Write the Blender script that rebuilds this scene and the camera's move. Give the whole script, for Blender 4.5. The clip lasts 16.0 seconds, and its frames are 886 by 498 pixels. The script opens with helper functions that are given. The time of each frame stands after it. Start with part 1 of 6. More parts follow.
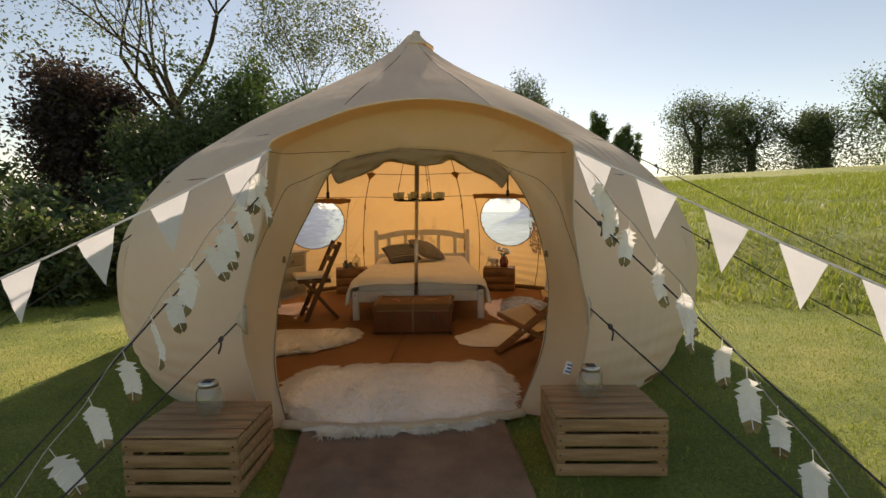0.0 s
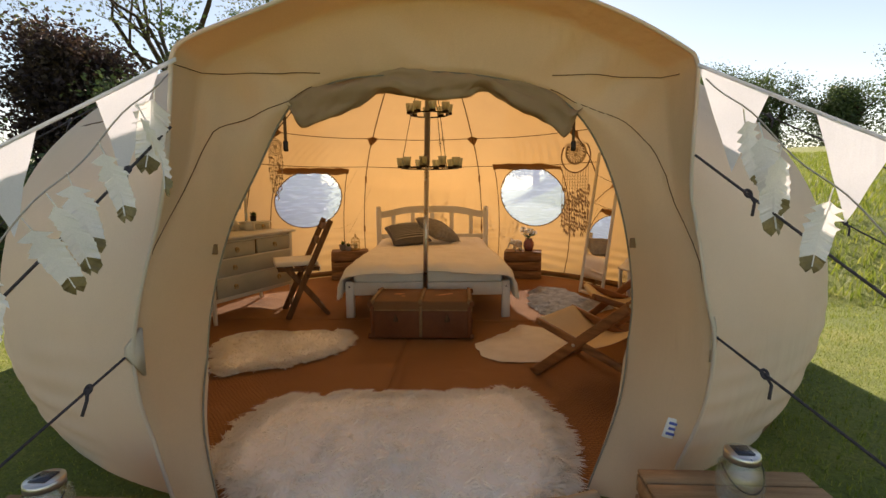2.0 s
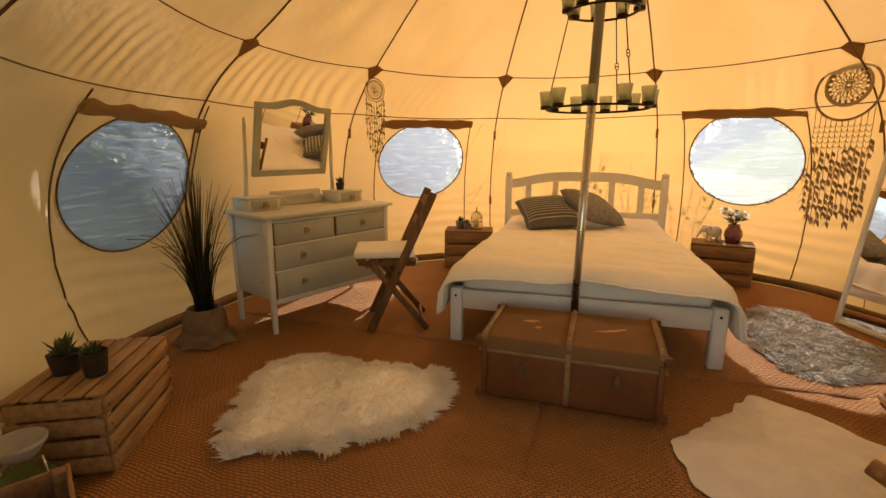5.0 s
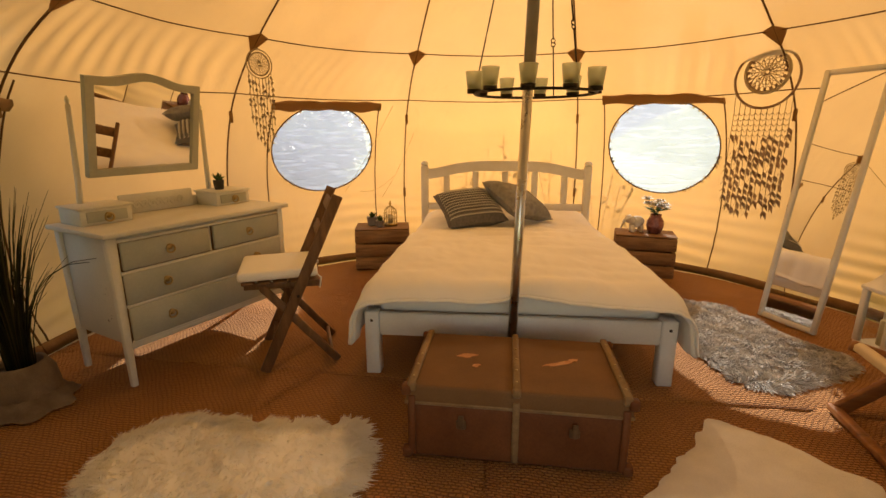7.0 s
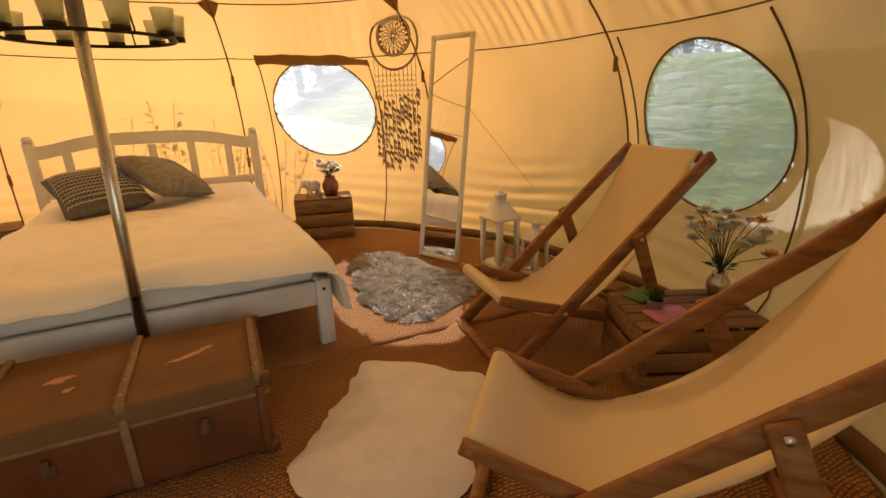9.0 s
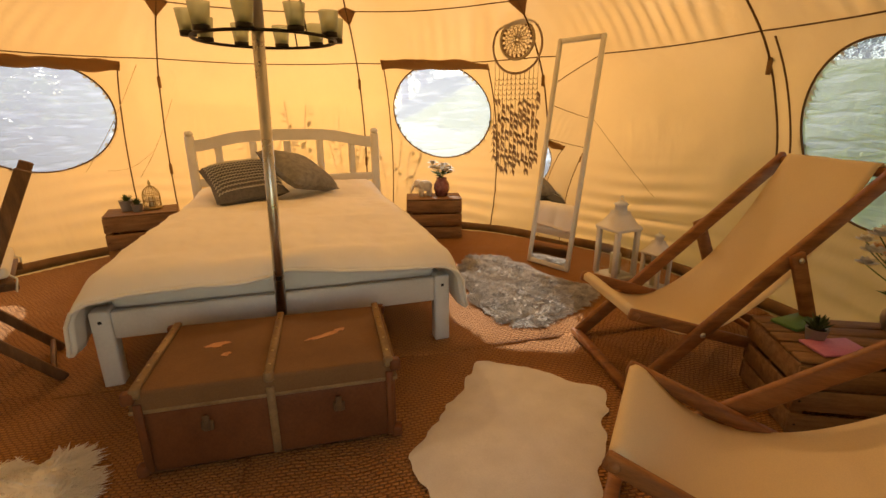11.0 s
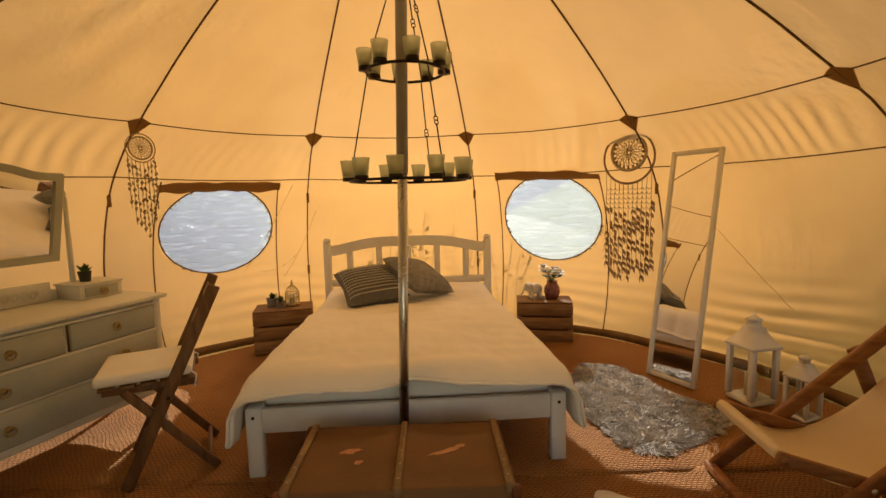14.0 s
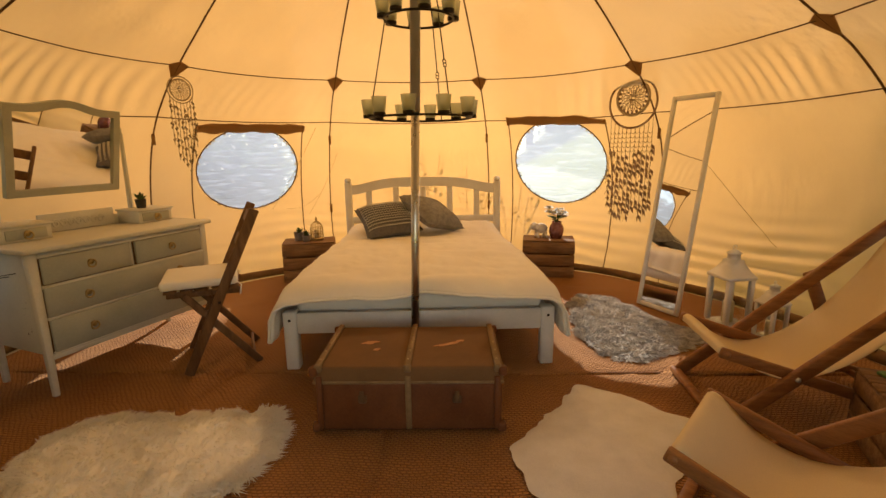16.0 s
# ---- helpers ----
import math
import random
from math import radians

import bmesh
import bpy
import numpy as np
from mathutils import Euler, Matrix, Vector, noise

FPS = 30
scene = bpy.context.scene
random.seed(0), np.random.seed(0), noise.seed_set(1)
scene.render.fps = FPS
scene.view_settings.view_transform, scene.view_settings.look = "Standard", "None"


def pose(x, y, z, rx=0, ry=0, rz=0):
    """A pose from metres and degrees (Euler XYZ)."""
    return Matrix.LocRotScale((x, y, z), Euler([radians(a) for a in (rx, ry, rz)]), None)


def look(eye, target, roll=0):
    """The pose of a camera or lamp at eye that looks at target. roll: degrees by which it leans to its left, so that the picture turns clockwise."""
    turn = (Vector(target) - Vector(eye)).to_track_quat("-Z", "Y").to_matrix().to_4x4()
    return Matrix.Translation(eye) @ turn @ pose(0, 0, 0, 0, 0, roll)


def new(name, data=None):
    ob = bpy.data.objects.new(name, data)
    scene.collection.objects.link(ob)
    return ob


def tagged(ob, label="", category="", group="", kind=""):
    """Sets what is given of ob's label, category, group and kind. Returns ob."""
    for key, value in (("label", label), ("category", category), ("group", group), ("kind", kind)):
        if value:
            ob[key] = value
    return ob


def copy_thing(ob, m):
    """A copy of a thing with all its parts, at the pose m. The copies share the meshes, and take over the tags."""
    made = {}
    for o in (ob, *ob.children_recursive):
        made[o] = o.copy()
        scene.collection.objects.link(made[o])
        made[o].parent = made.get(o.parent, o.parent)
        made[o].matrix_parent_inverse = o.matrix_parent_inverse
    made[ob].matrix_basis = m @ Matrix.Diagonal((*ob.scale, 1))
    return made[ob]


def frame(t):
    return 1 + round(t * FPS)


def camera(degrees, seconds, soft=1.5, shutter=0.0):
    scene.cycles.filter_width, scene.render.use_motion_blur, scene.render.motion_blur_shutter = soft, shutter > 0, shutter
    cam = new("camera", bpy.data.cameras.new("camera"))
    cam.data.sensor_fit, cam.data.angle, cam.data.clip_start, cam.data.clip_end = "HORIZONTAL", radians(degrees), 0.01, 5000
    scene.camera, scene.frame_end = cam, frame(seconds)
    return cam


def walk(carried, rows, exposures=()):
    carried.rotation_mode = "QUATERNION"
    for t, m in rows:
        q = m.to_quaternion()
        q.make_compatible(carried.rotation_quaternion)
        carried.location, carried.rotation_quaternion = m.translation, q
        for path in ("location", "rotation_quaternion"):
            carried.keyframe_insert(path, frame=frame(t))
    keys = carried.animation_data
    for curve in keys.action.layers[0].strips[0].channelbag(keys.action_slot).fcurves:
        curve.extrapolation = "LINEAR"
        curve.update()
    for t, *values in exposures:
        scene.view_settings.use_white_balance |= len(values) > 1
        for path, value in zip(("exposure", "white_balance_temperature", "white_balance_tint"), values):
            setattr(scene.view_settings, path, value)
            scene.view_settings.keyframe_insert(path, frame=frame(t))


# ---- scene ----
cam = camera(87.3, 16.0)
PATH = [
    (0, (0.272, -0.107, 1.187), (0.182, 1.884, 1.027), -0.8),
    (0.5, (0.205, 0.145, 1.18), (0.122, 2.135, 0.997), -0.7),
    (1, (0.16, 0.386, 1.159), (0.078, 2.373, 0.952), -0.5),
    (1.5, (0.176, 0.684, 1.137), (0.074, 2.669, 0.91), -0.6),
    (2, (0.157, 0.929, 1.132), (0.03, 2.909, 0.877), -0.4),
    (2.5, (0.151, 1.205, 1.128), (-0.03, 3.177, 0.848), -0.9),
    (3, (0.136, 1.471, 1.12), (-0.111, 3.432, 0.812), -1.1),
    (3.5, (0.125, 1.735, 1.108), (-0.213, 3.678, 0.777), -1.1),
    (4, (0.041, 1.978, 1.112), (-0.402, 3.895, 0.756), -0.4),
    (4.2, (0.04, 2.071, 1.103), (-0.469, 3.971, 0.742), -0.6),
    (4.9, (-0.077, 2.365, 1.102), (-0.734, 4.211, 0.702), -0.2),
    (5.6, (-0.211, 2.612, 1.11), (-0.935, 4.422, 0.664), -0.0),
    (6.3, (-0.269, 2.77, 1.13), (-0.869, 4.618, 0.655), -0.0),
    (6.5, (-0.288, 2.808, 1.14), (-0.819, 4.675, 0.657), -0.0),
    (7, (-0.257, 2.879, 1.159), (-0.563, 4.795, 0.671), -0.1),
    (7.5, (-0.161, 2.926, 1.173), (-0.177, 4.862, 0.672), -0.2),
    (8, (-0.034, 2.946, 1.17), (0.261, 4.853, 0.644), -0.6),
    (8.5, (0.084, 2.941, 1.152), (0.654, 4.77, 0.578), -0.9),
    (8.7, (0.116, 2.934, 1.129), (0.783, 4.725, 0.539), -1.1),
    (9.4, (0.192, 2.944, 1.092), (1.007, 4.652, 0.444), -1.0),
    (10.1, (0.167, 2.974, 1.069), (0.888, 4.713, 0.394), -0.4),
    (10.8, (0.064, 2.986, 1.077), (0.57, 4.82, 0.461), -0.3),
    (11, (0.017, 2.989, 1.076), (0.434, 4.857, 0.493), -0.3),
    (11.5, (-0.085, 2.977, 1.111), (0.144, 4.905, 0.63), -0.7),
    (12, (-0.104, 2.956, 1.174), (0.0, 4.924, 0.833), -1.4),
    (12.5, (-0.09, 2.928, 1.25), (-0.044, 4.916, 1.038), -1.9),
    (13, (-0.069, 2.909, 1.282), (-0.043, 4.904, 1.15), -2.2),
    (13.5, (-0.058, 2.914, 1.277), (-0.045, 4.908, 1.133), -2.0),
    (14, (-0.069, 2.91, 1.228), (-0.065, 4.898, 1.015), -1.4),
    (14.5, (-0.078, 2.873, 1.189), (-0.092, 4.85, 0.883), -0.8),
    (15, (-0.071, 2.829, 1.161), (-0.1, 4.794, 0.789), -0.5),
    (15.5, (-0.045, 2.735, 1.156), (-0.096, 4.692, 0.747), -0.4),
    (16, (-0.013, 2.579, 1.154), (-0.09, 4.535, 0.741), -0.8),
]
walk(cam, [(t, look(eye, target, roll)) for t, eye, target, roll in PATH], exposures=[(0, 0.65, 7600, 22), (1.6, 0.9, 7200, 24), (2.6, 1.2, 7400, 22), (3.4, 1.45, 7900, 20), (11.5, 1.53, 7900, 20), (12.5, 1.18, 7800, 18), (13.5, 1.18, 7800, 18), (15.0, 1.36, 7800, 19), (16, 1.43, 7800, 19)])

# ---- sky and sun ----
SUN_EL, SUN_AZ = radians(31.5), radians(1)          # azimuth from +y towards +x
world = bpy.data.worlds.new("sky")
scene.world = world
world.use_nodes = True
wn, wl = world.node_tree.nodes, world.node_tree.links
sky = wn.new("ShaderNodeTexSky")
sky.sky_type, sky.sun_disc = "NISHITA", False
sky.sun_elevation, sky.sun_rotation = SUN_EL, SUN_AZ
sky.dust_density, sky.air_density, sky.ozone_density = 0.1, 1.0, 1.5
haze = wn.new("ShaderNodeMix")
haze.data_type, haze.blend_type = "RGBA", "MULTIPLY"
haze.inputs[0].default_value, haze.inputs[7].default_value = 1.0, (1.05, 0.97, 0.82, 1)
wl.new(sky.outputs["Color"], haze.inputs[6])
wl.new(haze.outputs[2], wn["Background"].inputs["Color"])
wn["Background"].inputs["Strength"].default_value = 0.10
sun_data = bpy.data.lights.new("sun", "SUN")
sun_data.energy, sun_data.angle, sun_data.color = 5.0, radians(0.6), (1.0, 0.93, 0.82)
sun = new("sun", sun_data)
sun_way = Vector((math.sin(SUN_AZ) * math.cos(SUN_EL), math.cos(SUN_AZ) * math.cos(SUN_EL), math.sin(SUN_EL)))
sun.matrix_world = look(sun_way * 60, (0, 0, 0))


# ---- materials ----
def nodes_of(name):
    m = bpy.data.materials.new(name)
    m.use_nodes = True
    n = m.node_tree.nodes
    return m, n, m.node_tree.links, n["Principled BSDF"], n["Material Output"]


def coords(n, l, stretch=(1, 1, 1), turn=(0, 0, 0)):
    tc, mp = n.new("ShaderNodeTexCoord"), n.new("ShaderNodeMapping")
    mp.inputs["Scale"].default_value = stretch
    mp.inputs["Rotation"].default_value = [radians(a) for a in turn]
    info = n.new("ShaderNodeObjectInfo")
    add = n.new("ShaderNodeVectorMath")
    add.operation = "MULTIPLY_ADD"
    add.inputs[1].default_value = (7.3, 3.1, 5.7)
    l.new(info.outputs["Random"], add.inputs[0])
    l.new(tc.outputs["Object"], add.inputs[2])
    l.new(add.outputs[0], mp.inputs["Vector"])
    return mp.outputs["Vector"]


def noise_tex(n, l, vec, scale, detail=4.0, rough=0.55):
    t = n.new("ShaderNodeTexNoise")
    t.inputs["Scale"].default_value, t.inputs["Detail"].default_value, t.inputs["Roughness"].default_value = scale, detail, rough
    l.new(vec, t.inputs["Vector"])
    return t.outputs["Fac"]


def ramp(n, l, fac, stops):
    r = n.new("ShaderNodeValToRGB")
    e = r.color_ramp.elements
    while len(e) < len(stops):
        e.new(0.5)
    for k, (p, c) in zip(e, stops):
        k.position, k.color = p, (*c, 1)
    l.new(fac, r.inputs["Fac"])
    return r.outputs["Color"]


def blend(n, l, a, b, fac, mode="MIX"):
    x = n.new("ShaderNodeMix")
    x.data_type, x.blend_type = "RGBA", mode
    for value, k in ((fac, 0), (a, 6), (b, 7)):
        if isinstance(value, (int, float)):
            x.inputs[k].default_value = value
        elif isinstance(value, tuple):
            x.inputs[k].default_value = (*value, 1)
        else:
            l.new(value, x.inputs[k])
    return x.outputs[2]


def bump(n, l, height, strength, distance, chain=None):
    b = n.new("ShaderNodeBump")
    b.inputs["Strength"].default_value, b.inputs["Distance"].default_value = strength, distance
    l.new(height, b.inputs["Height"])
    if chain is not None:
        l.new(chain, b.inputs["Normal"])
    return b.outputs["Normal"]


def surface(name, dark, light, rough=0.6, scale=6.0, fine=60.0, relief=0.3, depth=0.004, stretch=(1, 1, 1), metal=0.0,
            wear=None, wear_at=0.68, turn=(0, 0, 0), coat=0.0, vary=0.25):
    """Two-scale variation of colour, fine relief and, where given, worn patches of another colour."""
    m, n, l, bsdf, _ = nodes_of(name)
    v = coords(n, l, stretch, turn)
    big = noise_tex(n, l, v, scale, 5)
    small = noise_tex(n, l, v, fine, 3, 0.7)
    col = ramp(n, l, big, [(0.3, dark), (0.7, light)])
    grain = ramp(n, l, small, [(0.3, (1 - vary,) * 3), (0.7, (1.0, 1.0, 1.0))])
    col = blend(n, l, col, grain, 1.0, "MULTIPLY")
    if wear:
        w = noise_tex(n, l, v, scale * 2.6, 8, 0.72)
        col = blend(n, l, col, wear, ramp(n, l, w, [(wear_at, (0, 0, 0)), (wear_at + 0.04, (1, 1, 1))]))
    l.new(col, bsdf.inputs["Base Color"])
    r = n.new("ShaderNodeMapRange")
    r.inputs["To Min"].default_value, r.inputs["To Max"].default_value = max(0.03, rough - 0.12), min(1.0, rough + 0.12)
    l.new(big, r.inputs["Value"])
    l.new(r.outputs["Result"], bsdf.inputs["Roughness"])
    bsdf.inputs["Metallic"].default_value = metal
    bsdf.inputs["Specular IOR Level"].default_value = 0.5 if metal > 0 or rough < 0.4 else 0.22
    bsdf.inputs["Coat Weight"].default_value = coat
    l.new(bump(n, l, small, relief, depth, bump(n, l, big, relief, depth * 4)), bsdf.inputs["Normal"])
    return m


def cloth_through(name, dark, light, passing, share, folds=5.0, fold_depth=0.02, weave=350.0, open_weave=0.0):
    """Cloth that scatters part of the light back and lets part of it shine through."""
    m, n, l, bsdf, out = nodes_of(name)
    v = coords(n, l)
    big = noise_tex(n, l, v, 1.6, 6)
    fold_v = coords(n, l, (1.0, 1.0, 0.35), (20, 15, 25))
    fold = noise_tex(n, l, fold_v, folds, 3, 0.45)
    small = noise_tex(n, l, v, weave, 2)
    col = ramp(n, l, big, [(0.3, dark), (0.7, light)])
    thread = ramp(n, l, small, [(0.35, (0.93, 0.93, 0.93)), (0.65, (1, 1, 1))])
    col = blend(n, l, col, thread, 1.0, "MULTIPLY")
    crease = noise_tex(n, l, coords(n, l, (1.0, 1.0, 0.14), (28, -18, 40)), folds * 4.5, 2, 0.4)
    where = ramp(n, l, noise_tex(n, l, v, 1.1, 2), [(0.48, (0, 0, 0)), (0.66, (1, 1, 1))])
    crease = blend(n, l, (0.5, 0.5, 0.5), crease, where)
    nor = bump(n, l, small, 0.1, 0.001, bump(n, l, crease, 0.6, fold_depth * 0.9, bump(n, l, fold, 0.5, fold_depth)))
    d, t, g, mix = (n.new("ShaderNodeBsdf" + k) for k in ("Diffuse", "Translucent", "Glossy")), None, None, n.new("ShaderNodeMixShader")
    d, t, g = d
    stain = ramp(n, l, big, [(0.3, tuple(c * 0.9 for c in passing)), (0.7, passing)])
    l.new(col, d.inputs["Color"])
    l.new(blend(n, l, stain, thread, 1.0, "MULTIPLY"), t.inputs["Color"])
    for k in (d, t):
        l.new(nor, k.inputs["Normal"])
    mix.inputs[0].default_value = share
    l.new(d.outputs[0], mix.inputs[1])
    l.new(t.outputs[0], mix.inputs[2])
    final = mix
    if open_weave:                 # tiny gaps between the threads let some sun straight in
        gap, final = n.new("ShaderNodeBsdfTransparent"), n.new("ShaderNodeMixShader")
        gap.inputs["Color"].default_value = (1.0, 0.74, 0.44, 1)
        final.inputs[0].default_value = open_weave
        l.new(mix.outputs[0], final.inputs[1])
        l.new(gap.outputs[0], final.inputs[2])
    l.new(final.outputs[0], out.inputs["Surface"])
    n.remove(bsdf)
    n.remove(g)
    return m


def leaf_material(name, a, b, c):
    """Leaves: colour by leaf, some light shining through."""
    m, n, l, bsdf, out = nodes_of(name)
    g = n.new("ShaderNodeNewGeometry")
    col = ramp(n, l, g.outputs["Random Per Island"], [(0.0, a), (0.55, b), (1.0, c)])
    t, mix = n.new("ShaderNodeBsdfTranslucent"), n.new("ShaderNodeMixShader")
    l.new(col, bsdf.inputs["Base Color"])
    l.new(blend(n, l, col, (1.0, 1.0, 0.55), 0.6, "MULTIPLY"), t.inputs["Color"])
    bsdf.inputs["Roughness"].default_value = 0.55
    mix.inputs[0].default_value = 0.4
    l.new(bsdf.outputs[0], mix.inputs[1])
    l.new(t.outputs[0], mix.inputs[2])
    l.new(mix.outputs[0], out.inputs["Surface"])
    return m


CANVAS = cloth_through("canvas", (0.70, 0.63, 0.51), (0.77, 0.70, 0.565), (0.98, 0.55, 0.185), 0.20, 3.0, 0.022, open_weave=0.03)
SLING = cloth_through("sling_canvas", (0.86, 0.71, 0.47), (0.92, 0.78, 0.53), (0.98, 0.76, 0.42), 0.3, 3.0, 0.004)
ROLLED = cloth_through("rolled_canvas", (0.37, 0.255, 0.15), (0.46, 0.32, 0.195), (0.7, 0.40, 0.16), 0.22, 10.0, 0.02)
BUNTING = cloth_through("bunting_cotton", (0.74, 0.74, 0.76), (0.82, 0.82, 0.83), (0.75, 0.75, 0.76), 0.35, 9.0, 0.01)
LINEN = surface("white_linen", (0.82, 0.79, 0.72), (0.90, 0.87, 0.80), 0.85, 2.5, 400, 0.25, 0.002, vary=0.06)
SEAM = surface("dark_seam_binding", (0.12, 0.065, 0.03), (0.19, 0.105, 0.05), 0.8, 20, 200)
PATCH = surface("brown_reinforcement", (0.22, 0.12, 0.05), (0.31, 0.175, 0.075), 0.8, 12, 200)
ZIP = surface("grey_zip_tape", (0.22, 0.19, 0.14), (0.32, 0.28, 0.2), 0.7, 30, 300)
WHITE_PAINT = surface("white_paint", (0.70, 0.68, 0.63), (0.80, 0.78, 0.74), 0.5, 5, 90, 0.15, 0.001, vary=0.06)
CHIPPED = surface("chipped_cream_paint", (0.62, 0.60, 0.51), (0.72, 0.70, 0.61), 0.55, 3, 80, 0.2, 0.001, wear=(0.10, 0.055, 0.03), wear_at=0.66, vary=0.08)
SAGE = surface("grey_green_drawer_paint", (0.38, 0.39, 0.32), (0.47, 0.47, 0.39), 0.55, 4, 80, 0.2, 0.001, wear=(0.63, 0.60, 0.50), wear_at=0.66, vary=0.08)
TEAK = surface("oiled_hardwood", (0.22, 0.082, 0.025), (0.40, 0.175, 0.062), 0.45, 5, 50, 0.25, 0.0015, (1, 7, 7))
CHAIR_WOOD = surface("brown_chair_wood", (0.13, 0.065, 0.03), (0.25, 0.13, 0.06), 0.5, 6, 50, 0.25, 0.0015, (7, 7, 1))
CRATE_WOOD = surface("rough_crate_pine", (0.28, 0.16, 0.075), (0.48, 0.30, 0.155), 0.75, 5, 70, 0.5, 0.002, (1, 8, 8), wear=(0.09, 0.05, 0.025), wear_at=0.72)
DARK_CRATE = surface("stained_crate_wood", (0.2, 0.105, 0.05), (0.38, 0.22, 0.11), 0.7, 5, 70, 0.5, 0.002, (1, 8, 8))
TRUNK_SIDE = surface("brown_fibreboard", (0.14, 0.045, 0.014), (0.22, 0.076, 0.026), 0.55, 5, 120, 0.3, 0.001, wear=(0.2, 0.11, 0.06), wear_at=0.71)
TRUNK_LID = surface("faded_trunk_cloth", (0.165, 0.082, 0.033), (0.235, 0.122, 0.052), 0.8, 4, 260, 0.3, 0.001, wear=(0.28, 0.17, 0.09), wear_at=0.73)
BATTEN = surface("trunk_batten_wood", (0.22, 0.13, 0.06), (0.36, 0.23, 0.11), 0.55, 8, 90, 0.3, 0.001)
DARK_METAL = surface("dark_iron", (0.03, 0.025, 0.02), (0.06, 0.045, 0.035), 0.5, 30, 200, 0.2, 0.0005, metal=0.8)
BRASS = surface("dull_brass", (0.42, 0.30, 0.13), (0.55, 0.42, 0.2), 0.35, 30, 200, 0.1, 0.0005, metal=0.9)
CHROME = surface("chromed_steel", (0.55, 0.53, 0.5), (0.66, 0.64, 0.6), 0.30, 14, 200, 0.05, 0.0005, metal=1.0, vary=0.05)
GREY_STEEL = surface("galvanised_steel", (0.42, 0.39, 0.34), (0.52, 0.48, 0.42), 0.45, 12, 150, 0.1, 0.0005, metal=0.35, vary=0.08)
PAPER = surface("torn_orange_label", (0.5, 0.21, 0.09), (0.62, 0.33, 0.17), 0.8, 30, 200, 0.2, 0.001)
ROPE = surface("braided_guy_rope", (0.05, 0.045, 0.05), (0.1, 0.09, 0.1), 0.8, 60, 400, 0.6, 0.002)
CORD = surface("pale_cord", (0.45, 0.40, 0.33), (0.6, 0.55, 0.46), 0.85, 40, 400)
WOOL = surface("ivory_sheepskin", (0.93, 0.90, 0.83), (0.96, 0.94, 0.89), 0.9, 16, 120, 0.3, 0.004, vary=0.03)
CURTAIN = cloth_through("curtain_canvas", (0.60, 0.48, 0.32), (0.70, 0.57, 0.39), (0.9, 0.56, 0.24), 0.24, 4.0, 0.035)
FLAP = cloth_through("brown_flap_canvas", (0.34, 0.20, 0.09), (0.44, 0.27, 0.125), (0.6, 0.33, 0.11), 0.3, 8.0, 0.02)
WOOLHAIR = cloth_through("ivory_wool_hair", (0.95, 0.92, 0.84), (0.97, 0.95, 0.88), (0.98, 0.95, 0.86), 0.45, 9.0, 0.001)
FAUX = surface("flat_faux_hide", (0.70, 0.66, 0.60), (0.80, 0.76, 0.70), 0.85, 9, 220, 0.6, 0.004, vary=0.1)
GREYWOOL = surface("grey_sheepskin", (0.45, 0.42, 0.38), (0.82, 0.79, 0.74), 0.85, 14, 150, 0.5, 0.006, vary=0.3)
KNIT = surface("grey_knit", (0.2, 0.19, 0.17), (0.32, 0.30, 0.27), 0.9, 30, 300, 0.7, 0.004)
STRIPED = surface("patterned_weave", (0.12, 0.11, 0.1), (0.2, 0.18, 0.16), 0.9, 60, 300, 0.5, 0.003)
BARK = surface("bark", (0.05, 0.035, 0.025), (0.12, 0.09, 0.065), 0.9, 6, 40, 0.8, 0.03, (3, 3, 0.7))
SACK = surface("dark_sacking", (0.17, 0.12, 0.08), (0.27, 0.195, 0.13), 0.9, 12, 260, 0.6, 0.004)
TERRACOTTA = surface("dark_pot", (0.05, 0.045, 0.04), (0.09, 0.08, 0.07), 0.6, 12, 90)
GREYPOT = surface("grey_stoneware", (0.36, 0.35, 0.34), (0.48, 0.47, 0.45), 0.5, 12, 90, vary=0.1)
WAX = surface("ivory_wax", (0.72, 0.64, 0.42), (0.78, 0.7, 0.48), 0.5, 8, 60, 0.1, 0.001, vary=0.05)
SOIL = surface("soil", (0.03, 0.02, 0.012), (0.06, 0.04, 0.025), 0.95, 30, 120, 0.8, 0.01)
MACRAME = surface("natural_macrame_cord", (0.42, 0.33, 0.22), (0.56, 0.46, 0.33), 0.9, 40, 300)
SHELL_BROWN = surface("brown_shell_feather", (0.24, 0.15, 0.1), (0.46, 0.33, 0.25), 0.7, 20, 200)
FEATHER = cloth_through("white_feather", (0.93, 0.91, 0.88), (0.96, 0.95, 0.92), (0.97, 0.95, 0.9), 0.3, 30.0, 0.003)
FEATHER_TIP = surface("gold_dipped_tip", (0.16, 0.12, 0.05), (0.3, 0.23, 0.09), 0.4, 30, 200, metal=0.4)
JUTE = surface("jute_matting", (0.19, 0.125, 0.085), (0.3, 0.205, 0.14), 0.95, 5, 130, 0.8, 0.006)
PETAL = surface("white_petal", (0.75, 0.73, 0.66), (0.83, 0.81, 0.75), 0.7, 12, 90, vary=0.06)
PEACH = surface("peach_petal", (0.78, 0.42, 0.2), (0.85, 0.55, 0.3), 0.7, 12, 90, vary=0.06)
ROSE_GLASS = surface("rose_lustre_glaze", (0.2, 0.07, 0.07), (0.36, 0.16, 0.15), 0.15, 40, 120, 0.5, 0.004, metal=0.5)
